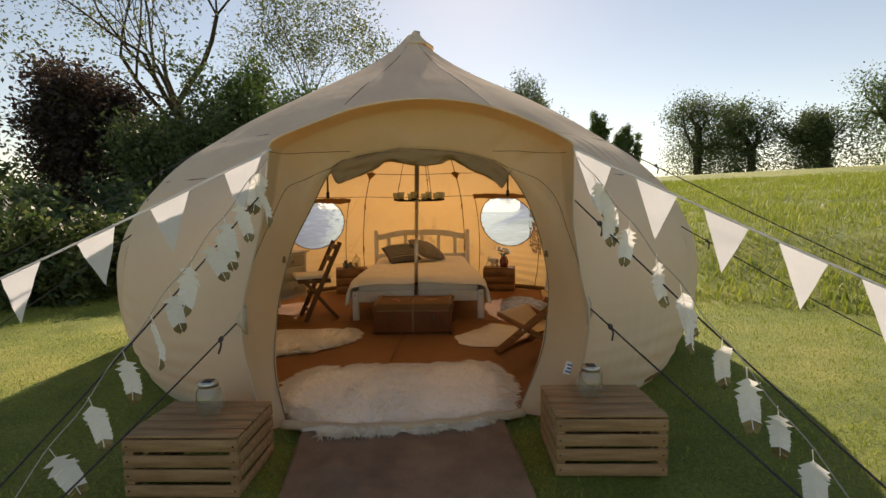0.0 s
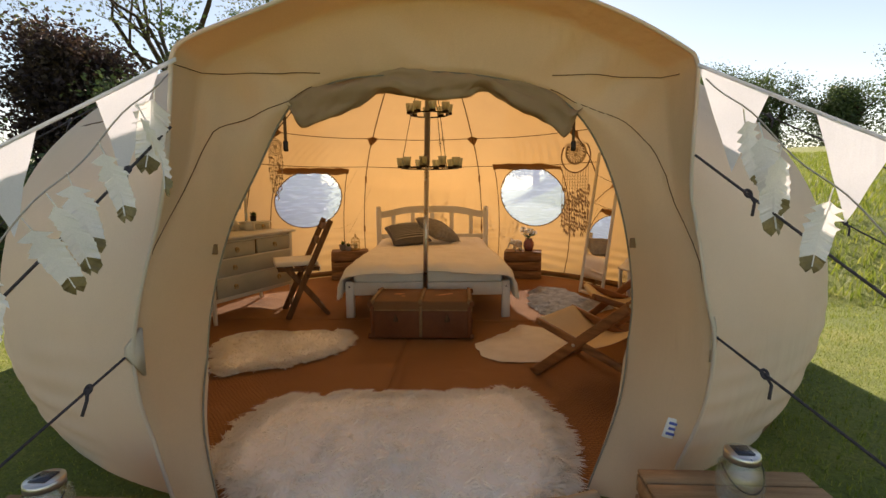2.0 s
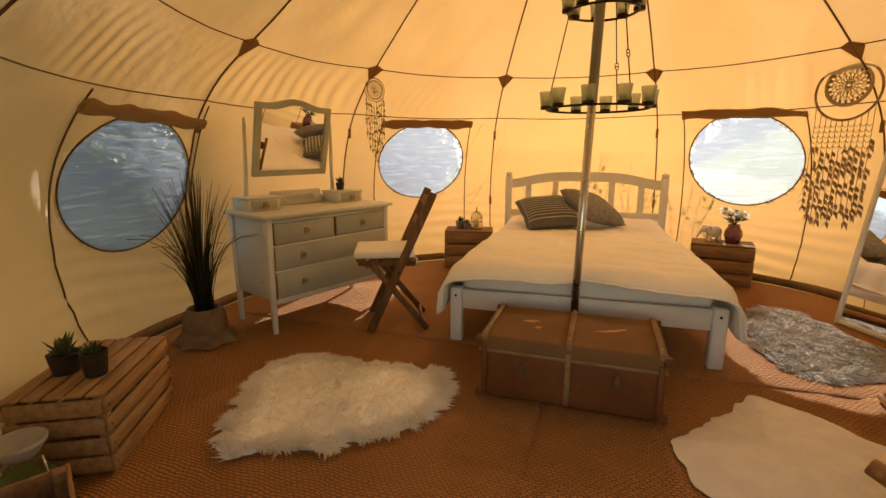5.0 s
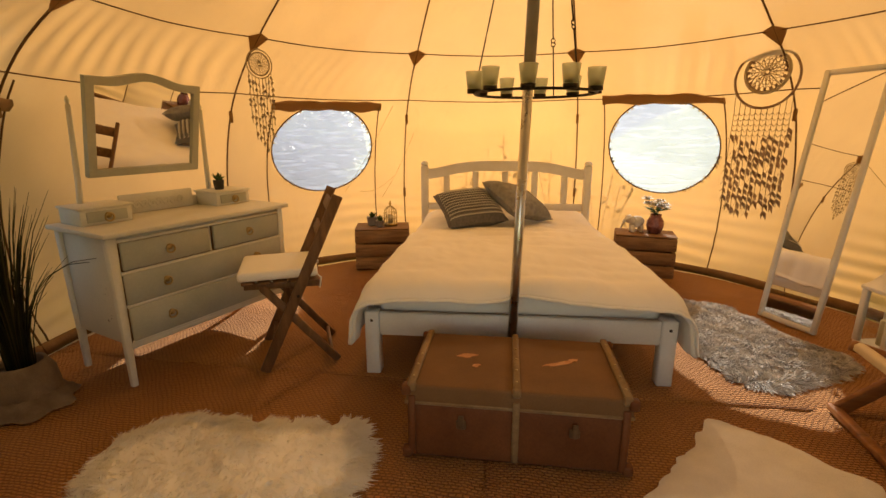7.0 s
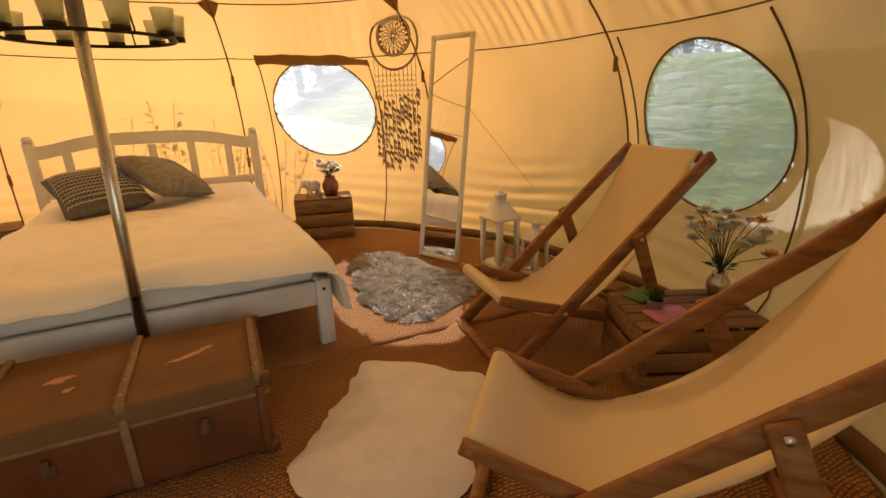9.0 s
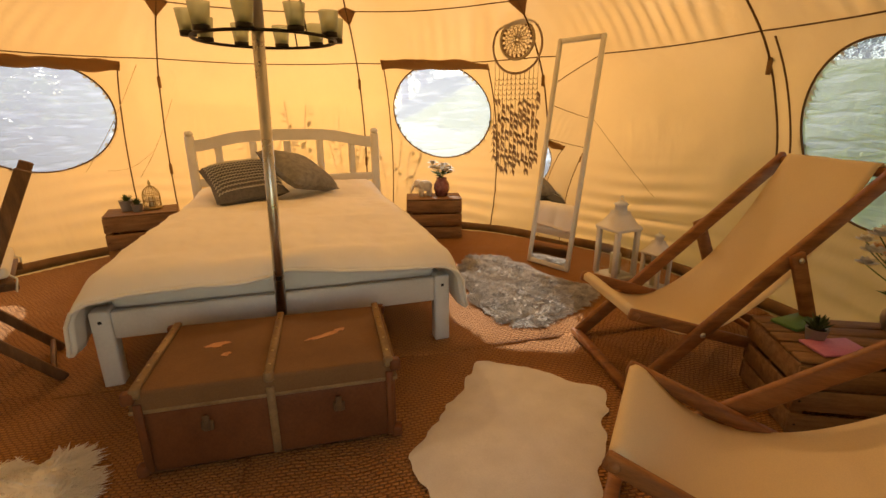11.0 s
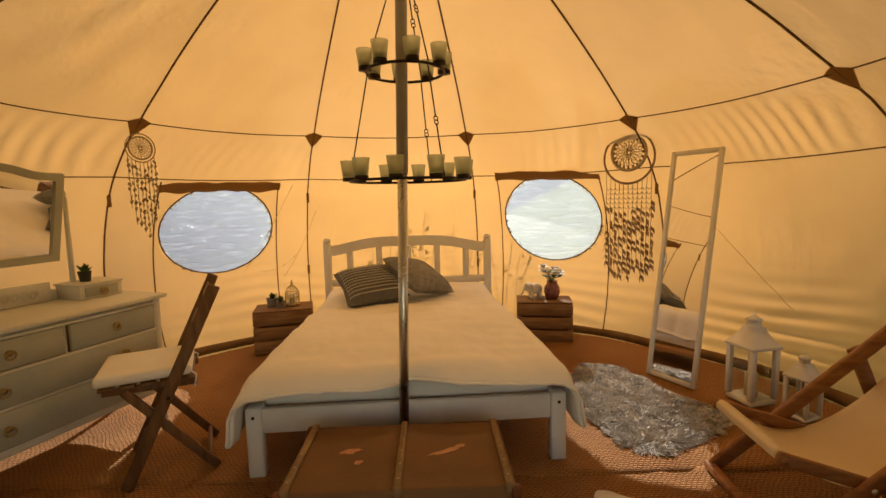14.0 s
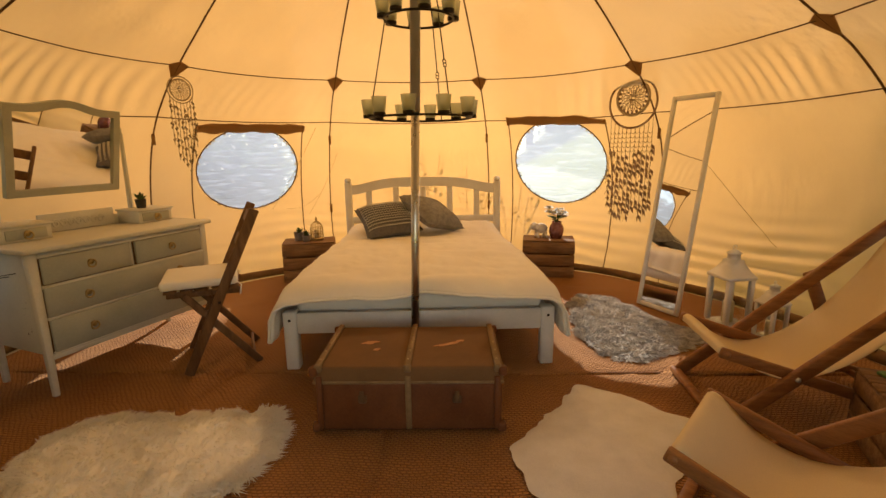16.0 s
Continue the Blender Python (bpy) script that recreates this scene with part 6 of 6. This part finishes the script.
def make_doormat():
    n, m = 60, 36
    verts, faces = [], []
    for j in range(m + 1):
        for i in range(n + 1):
            s, t = i / n, j / m
            x0, x1 = -0.50 - 0.13 * t, 0.56 - 0.07 * t
            x = x0 + (x1 - x0) * s + 0.01 * wob(t * 6, s * 2, 1)
            y = 1.66 + 0.07 * s + (0.68 + 0.05 * s) * t + 0.012 * wob(s * 7, t, 2)
            verts.append((x, y, 0.012 + 0.010 * wob(x * 3, y * 3, 5) + 0.006 * wob(x * 9, y * 9, 2)))
    w = n + 1
    for j in range(m):
        for i in range(n):
            faces.append((j * w + i, j * w + i + 1, (j + 1) * w + i + 1, (j + 1) * w + i))
    mat = thing("doormat", Matrix(), "brown woven jute doormat lying on the grass", "doormat")
    ob = raw_part("mat_body", verts, faces, JUTE, mat)
    k = ob.modifiers.new("thickness", "SOLIDIFY")
    k.thickness = 0.014


make_doormat()


# ---- guy ropes, bunting, feathers ----
def make_rope(a, b, sag, label, radius=0.0042, peg=True):
    r = thing("guy_rope", Matrix(), label, "guy rope", "guy ropes of the tent")
    a, b = Vector(a), Vector(b)
    pts = [a.lerp(b, t) - Vector((0, 0, sag * math.sin(math.pi * t))) for t in np.linspace(0, 1, 18)]
    tube("rope", pts, radius, ROPE, r, 6)
    knot = a.lerp(b, 0.10)
    tube("slider_loop", [knot + Vector((0.009 * math.cos(t), 0.007 * math.sin(t), 0.011 * math.sin(t) - 0.003)) for t in np.linspace(0, 2 * math.pi, 13)[:-1]], 0.005, ROPE, r, 5, True)
    tube("rope_tail", [knot, knot + Vector((0.01, -0.02, -0.03)), knot + Vector((0.0, -0.03, -0.07))], 0.005, ROPE, r, 5)
    if peg:
        tube("peg", [b + Vector((0, 0, 0.05)), b - Vector((0, 0, 0.1))], 0.006, GREY_STEEL, r, 6)
    return pts


HOOD_L, HOOD_R = door_place(-0.83, FRONT + 0.01, 1.53), door_place(0.82, FRONT + 0.01, 1.53)
BUNT_L, BUNT_R = Vector((-4.25, 1.95, 0.0)), Vector((3.88, 1.46, 0.0))
FEATH_L, FEATH_R = (door_place(-0.86, FRONT + 0.01, 1.33), Vector((-1.66, 1.48, 0.0))), (door_place(0.83, FRONT + 0.01, 1.24), Vector((1.86, 1.08, 0.0)))
LOW_L, LOW_R = (door_place(-1.03, FRONT + 0.02, 0.62), Vector((-1.23, 0.8, 0.0))), (door_place(0.90, FRONT + 0.02, 0.64), Vector((1.6, 0.2, 0.0)))
make_rope(*FEATH_L, 0.02, "taut dark guy rope from the porch to a peg")
make_rope(*FEATH_R, 0.02, "taut dark guy rope from the porch to a peg")
make_rope(*LOW_L, 0.01, "taut dark guy rope at the door curtain")
make_rope(*LOW_R, 0.01, "taut dark guy rope at the door curtain")
make_rope(shell(-139, 1.70), (-4.6, 2.6, 0), 0.02, "dark guy rope from the tent wall to a peg")
make_rope(shell(-31, 1.70), (4.3, 2.6, 0), 0.02, "dark guy rope from the tent wall to a peg")
make_rope(shell(-139, 1.05), (-3.7, 2.9, 0), 0.02, "dark guy rope from the tent wall to a peg")
make_rope(shell(-31, 1.05), (3.6, 2.9, 0), 0.02, "dark guy rope from the tent wall to a peg")
for u in (-1.0, 0.88):
    p0, p1, p2, p3 = door_place(u, lip(u, 0.7) - 0.01, 0.70), door_place(u, lip(u, 0.54) - 0.01, 0.54), door_place(u * 1.04, FRONT + 0.05, 0.61), door_place(u * 1.04, FRONT + 0.045, 0.64)
    raw_part("guy_tab", [p0, p1, p2, p3] + [p + DU * 0.012 for p in (p0, p1, p2, p3)], [(0, 1, 2, 3), (7, 6, 5, 4), (0, 4, 5, 1), (1, 5, 6, 2), (2, 6, 7, 3), (3, 7, 4, 0)], CANVAS, tent)


def make_bunting(a, b, count, first, step, label):
    """A tape with triangular pennants hanging from it, edges a little curled."""
    g = thing("bunting", Matrix(), label, "bunting", "bunting lines of the tent")
    a, b = Vector(a), Vector(b)
    way = (b - a).normalized()
    length = (b - a).length
    at = lambda s: a + way * s - Vector((0, 0, 0.05 * math.sin(math.pi * s / length)))
    n = 60
    verts, faces = [], []
    for i in range(n + 1):
        p = at(length * i / n)
        verts += [p + Vector((0, 0.002, 0.006)), p + Vector((0, -0.002, 0.006)), p + Vector((0, -0.002, -0.006)), p + Vector((0, 0.002, -0.006))]
    for i in range(n):
        for j in range(4):
            faces.append((i * 4 + j, i * 4 + 4 + j, i * 4 + 4 + (j + 1) % 4, i * 4 + (j + 1) % 4))
    raw_part("tape", verts, faces, BUNTING, g, "white cotton tape")
    w, h, m = 0.225, 0.285, 10
    for k in range(count):
        s0 = first + step * k
        verts, faces = [], []
        rows = []
        for j in range(m + 1):
            f = j / m
            row = []
            for i in range(m - j + 1):
                q = (i / max(1, m - j)) if m > j else 0.5
                s = s0 + w * (0.5 * f + (1 - f) * q)
                p = at(s) - Vector((0, 0, h * f))
                sway = 0.03 * f * math.sin(k * 2.1 + 1) + 0.014 * wob(s * 6, f * 3, k)
                row.append(len(verts))
                verts.append(p + Vector((-way.y, way.x, 0)).normalized() * sway + way * (0.02 * f * math.cos(k * 1.7)))
            rows.append(row)
        for r0, r1 in zip(rows, rows[1:]):
            for i in range(len(r1)):
                faces.append((r0[i], r0[i + 1], r1[i]))
                if i + 1 < len(r1):
                    faces.append((r0[i + 1], r1[i + 1], r1[i]))
        raw_part("pennant", verts, faces, BUNTING, g, "white cotton pennant")


make_bunting(HOOD_L, BUNT_L, 7, 0.05, 0.42, "white cotton bunting sloping from the tent to the grass")
make_bunting(HOOD_R, BUNT_R, 8, 0.0, 0.36, "white cotton bunting sloping from the tent to the grass")


def make_feather_mesh(seed):
    """One feather hanging along -z: shaft, barbs of the vane, ragged downy top and a dipped tip."""
    rnd = random.Random(seed)
    verts, faces, tip = [], [], []
    L, W = 0.155, 0.021
    n = 30
    for i in range(n):
        f = i / (n - 1)
        z = -0.03 - L * f
        w = W * (0.55 + 0.75 * math.sin(math.pi * min(1, 0.22 + 0.66 * f))) * (1 if f < 0.9 else 1 - (f - 0.9) * 6)
        curl = 0.018 * math.sin(f * 2.6)
        down = 1 if f > 0.31 else 0.55 + 0.9 * rnd.random()
        for s in (-1, 0, 1):
            edge = w * down * (1 + 0.12 * rnd.random()) * s
            verts.append((edge, curl + 0.006 * abs(s) * (rnd.random() + 0.3), z - (0.012 + 0.012 * rnd.random() * (1 - f)) * abs(s)))
    for i in range(n - 1):
        for k in (0, 1):
            q = (i * 3 + k, i * 3 + k + 1, i * 3 + k + 4, i * 3 + k + 3)
            (tip if i / (n - 1) > 0.76 else faces).append(q)
    shaft_v, shaft_f = tube_data([(0, 0.018 * math.sin(f * 2.6), -0.18 * f) for f in np.linspace(0, 1, 10)], 0.0016, 4, False, len(verts))
    me = bpy.data.meshes.new("feather")
    me.from_pydata([tuple(v) for v in verts + shaft_v], [], faces + shaft_f + tip)
    me.materials.append(FEATHER)
    me.materials.append(FEATHER_TIP)
    for p in me.polygons[len(faces) + len(shaft_f):]:
        p.material_index = 1
    return me


FEATHER_MESHES = [make_feather_mesh(s) for s in (1, 2, 3, 4)]


def hang_feathers(a, b, places, label, seed):
    g = thing("feather_garland", Matrix(), label, "garland", "feather garlands of the tent")
    rnd = random.Random(seed)
    tube("garland_string", [a.lerp(b, t) + Vector((0, 0, -0.012 - 0.01 * math.sin(t * 40))) for t in np.linspace(0.02, 0.97, 50)], 0.0022, CORD, g, 4)
    for t in places:
        ob = new("feather", FEATHER_MESHES[rnd.randrange(4)])
        ob.parent = g
        k = 1.1 + 0.35 * rnd.random()
        ob.matrix_basis = Matrix.Translation(a.lerp(b, t) - Vector((0, 0, 0.012))) @ pose(0, 0, 0, rnd.uniform(-12, 12), rnd.uniform(-22, 14), rnd.uniform(-50, 50)) @ Matrix.Diagonal((k, k, k, 1))


STRING_L, STRING_R = (HOOD_L, Vector((-1.32, 1.04, 0.0))), (HOOD_R, Vector((1.62, 1.08, 0.0)))
hang_feathers(*STRING_L, [0.05, 0.09, 0.165, 0.22, 0.254, 0.292, 0.34, 0.42, 0.48, 0.56, 0.65, 0.74, 0.84], "white feathers with gold-dipped tips on a thin pale string", 5)
hang_feathers(*STRING_R, [0.10, 0.13, 0.172, 0.254, 0.35, 0.43, 0.47, 0.55, 0.61, 0.68, 0.75, 0.83, 0.91], "white feathers with gold-dipped tips on a thin pale string", 6)


# ---- grass ----
def in_tent(x, y):
    return math.hypot(x - CX, y - CY) < 2.52


def make_grass(name, count, area, height, width, label, keep, seed):
    rnd = random.Random(seed)
    verts, faces = [], []
    x0, x1, y0, y1 = area
    while len(faces) < count * 2:
        x, y = rnd.uniform(x0, x1), rnd.uniform(y0, y1)
        if in_tent(x, y) or not keep(x, y):
            continue
        h = height * (0.5 + rnd.random()) * (0.75 + 0.7 * wob(x, y, 3, 0.9))
        a, lean = rnd.random() * 6.28, rnd.uniform(0.1, 0.9)
        z = ground_height(x, y) - 0.004
        p, side = Vector((x, y, z)), Vector((math.cos(a), math.sin(a), 0)) * width
        off = Vector((-math.sin(a + 0.6), math.cos(a + 0.6), 0)) * h * lean
        b = len(verts)
        verts += [p - side, p + side, p + side * 0.7 + off * 0.35 + Vector((0, 0, h * 0.6)), p - side * 0.7 + off * 0.35 + Vector((0, 0, h * 0.6)), p + off + Vector((0, 0, h))]
        faces += [(b, b + 1, b + 2, b + 3), (b + 3, b + 2, b + 4)]
    tagged(raw_part(name, verts, faces, BLADE), label, "grass", kind="stuff")


beyond = lambda x, y: (x - 3.35) * 0.58 + (y - 6.0) * 0.815
make_grass("lawn_grass", 90000, (-6.0, 6.5, 0.9, 8.0), 0.028, 0.003, "short mown lawn grass round the tent", lambda x, y: beyond(x, y) < 0.3, 1)
make_grass("field_grass", 60000, (2.6, 15, 2.5, 22), 0.13, 0.008, "long rough field grass on the slope", lambda x, y: 0 < beyond(x, y) < 16 and x > 2.4, 2)


# tall weeds close behind the tent, whose leaves shade the canvas
def make_weeds(place, height, count, seed):
    w = thing("tall_weed", pose(*place, ground_height(*place)), "tall leafy green weeds close behind the tent", "weeds", "weeds behind the tent")
    rnd = random.Random(seed)
    runs, lv, lf = [], [], []
    for k in range(count):
        a, h, out = rnd.random() * 6.28, height * rnd.uniform(0.7, 1.0), rnd.uniform(0.05, 0.3)
        way = Vector((math.cos(a) * out, 0.5 * math.sin(a) * out, h))
        runs.append([way * t + Vector((0.02 * math.sin(5 * t + k), 0, 0)) for t in np.linspace(0, 1, 7)])
        for q in range(9):
            o, b2, s = way * rnd.uniform(0.55, 1.0), len(lv), rnd.uniform(0.04, 0.08)
            u = Vector((rnd.uniform(-1, 1), rnd.uniform(-0.6, 0.6), rnd.uniform(-0.5, 0.6))).normalized()
            v = u.orthogonal().normalized()
            lv += [o, o + u * s * 0.5 + v * s * 0.3, o + u * s, o + u * s * 0.5 - v * s * 0.3]
            lf.append((b2, b2 + 1, b2 + 2, b2 + 3))
    tubes("stem", runs, 0.004, LEAF, w, 4)
    tagged(raw_part("leaves", lv, lf, LEAF, w, "", False), kind="stuff")


for k, (x, y, h) in enumerate(((-0.75, 7.66, 1.20), (-0.30, 7.70, 1.32), (0.12, 7.68, 1.18), (0.55, 7.60, 0.95))):
    make_weeds((x, y), h, 5, 90 + k)


# ---- trees and shrubs ----
def make_tree(name, place, height, spread, leaf, leaf_count, leaf_size, label, seed, trunk=0.12, levels=4, open_crown=False, low=0.25):
    """Forking limbs; leaves gathered in clumps round the limb ends."""
    x0, y0 = place
    t = thing(name, pose(x0, y0, ground_height(x0, y0) - 0.1), label, "tree" if height > 3 else "shrub")
    rnd = random.Random(seed)
    verts, faces, ends = [], [], []

    def limb(p, way, length, radius, level):
        pts, rad = [p], [radius]
        steps = 4
        for k in range(steps):
            way = (way + Vector((rnd.uniform(-1, 1), rnd.uniform(-1, 1), rnd.uniform(-0.4, 0.7))) * 0.16).normalized()
            p = p + way * length / steps
            pts.append(p)
            rad.append(radius * (1 - 0.42 * (k + 1) / steps))
        v, f = tube_data(pts, rad, 5 if level > 1 else 3, False, len(verts))
        verts.extend(v)
        faces.extend(f)
        if level <= 1:
            ends.extend((pts[2], pts[-1]))
        if level == 0:
            return
        for k in range(rnd.choice((2, 3, 3)) if level < levels else 5):
            a = rnd.random() * 6.28 + k * 2.1
            tilt = rnd.uniform(0.3, 0.95) if open_crown else rnd.uniform(0.45, 1.15)
            side = way.orthogonal().normalized()
            side = Matrix.Rotation(a, 3, way) @ side
            go = (way * math.cos(tilt) + side * math.sin(tilt) + Vector((0, 0, 0.08))).normalized()
            limb(pts[rnd.choice((2, 3, 4)) if level < levels else rnd.choice((3, 4))], go, length * rnd.uniform(0.62, 0.85), rad[-1] * rnd.uniform(0.55, 0.85), level - 1)

    limb(Vector((0, 0, 0)), Vector((rnd.uniform(-0.1, 0.1), rnd.uniform(-0.1, 0.1), 1)).normalized(), height * low * 1.3, trunk, levels)
    # fit the skeleton to its height and spread
    top = max(e.z for e in ends)
    wide = sorted(math.hypot(e.x, e.y) for e in ends)[int(len(ends) * 0.9)]
    sx, sz = spread / wide, height / top
    fix = lambda q: Vector((q.x * (1 + (sx - 1) * min(1, q.z / (top * 0.3))), q.y * (1 + (sx - 1) * min(1, q.z / (top * 0.3))), q.z * sz))
    raw_part("trunk", [fix(q) for q in verts], faces, BARK, t, "bare forking trunk and limbs")
    ends = [fix(e) for e in ends]
    lv, lf = [], []
    clump = spread * (0.10 if open_crown else 0.21)
    for k in range(leaf_count):
        e = ends[rnd.randrange(len(ends))]
        o = e + Vector((rnd.gauss(0, 1), rnd.gauss(0, 1), rnd.gauss(0, 0.75))) * clump * 0.6
        if not open_crown and rnd.random() < 0.4:
            o.z *= rnd.uniform(0.1, 0.85)
        if o.z < 0.05:
            continue
        u = Vector((rnd.uniform(-1, 1), rnd.uniform(-1, 1), rnd.uniform(-0.8, 0.8))).normalized()
        w = u.orthogonal().normalized()
        w = Matrix.Rotation(rnd.random() * 6.28, 3, u) @ w
        s = leaf_size * rnd.uniform(0.6, 1.3)
        b = len(lv)
        lv += [o - u * s * 0.5, o + w * s * 0.3, o + u * s * 0.6, o - w * s * 0.3]
        lf.append((b, b + 1, b + 2, b + 3))
    tagged(raw_part("crown", lv, lf, leaf, t, "", False), "clumped leaves", kind="stuff")


make_tree("copper_beech", (-12.7, 17.1), 6.6, 3.1, PURPLELEAF, 44000, 0.15, "dense copper beech tree with dark purple leaves", 41, 0.18, 4, False, 0.18)
make_tree("open_tree", (-13.8, 24.0), 19.0, 8.0, PALELEAF, 15000, 0.15, "tall open tree with sparse spring leaves", 42, 0.30, 6, True, 0.22)
make_tree("open_tree", (-8.2, 26.5), 17.0, 5.5, PALELEAF, 13000, 0.15, "tall open tree with sparse spring leaves", 43, 0.26, 6, True, 0.24)
make_tree("green_tree", (-7.8, 14.6), 5.9, 2.2, DARKLEAF, 22000, 0.12, "bushy dark green broadleaf tree", 44, 0.13, 4, False, 0.2)
make_tree("green_tree", (-5.2, 15.6), 6.3, 2.1, LEAF, 21000, 0.12, "bushy green broadleaf tree behind the tent", 45, 0.13, 4, False, 0.2)
make_tree("green_tree", (-10.2, 17.0), 4.6, 2.2, DARKLEAF, 9000, 0.2, "low dark green tree in the hedge line", 46, 0.12, 4, False, 0.18)
make_tree("green_tree", (-19.5, 15.5), 5.2, 2.6, LEAF, 9000, 0.22, "rounded green tree at the garden edge", 47, 0.14, 4, False, 0.18)
for k, (x, y, h, r) in enumerate(((-7.4, 5.4, 1.25, 0.8), (-6.5, 6.0, 1.3, 0.85), (-5.6, 6.6, 1.35, 0.8), (-4.8, 7.4, 1.3, 0.85), (-4.0, 8.3, 1.4, 0.85), (-8.4, 6.6, 1.7, 1.1), (-7.2, 7.7, 1.75, 1.15), (-6.0, 8.8, 1.7, 1.1), (-4.8, 9.8, 1.8, 1.1), (-9.6, 8.4, 2.1, 1.3), (-8.2, 10.2, 2.0, 1.3), (-3.2, 9.6, 1.5, 0.9))):
    make_tree("shrub", (x, y), h, r, HEDGELEAF if k < 5 else DARKLEAF, 6500, 0.085 if k < 5 else 0.11, "dense evergreen shrub in the garden border" if k >= 5 else "dense shrub with pale leaf tips in the border", 60 + k, 0.04, 3, False, 0.22)
for k, (x, y, h, r, m) in enumerate(((33.0, 67, 12.5, 7.0, DARKLEAF), (38.5, 64, 11.0, 5.5, DARKLEAF), (43.5, 58, 8.0, 4.4, DARKLEAF), (49.5, 56, 11.5, 6.0, LEAF), (5.4, 40, 11.2, 2.6, DARKLEAF), (7.4, 43, 10.2, 2.0, DARKLEAF), (13.4, 48, 6.9, 1.1, LEAF), (16.6, 48, 5.4, 1.2, LEAF), (56.5, 50, 10, 5.5, DARKLEAF))):
    make_tree("field_tree", (x, y), h, r, m, 15000, 0.27 if r > 3 else 0.17, "distant broadleaf tree on the field's crest", 80 + k, 0.3, 4, False, 0.09)
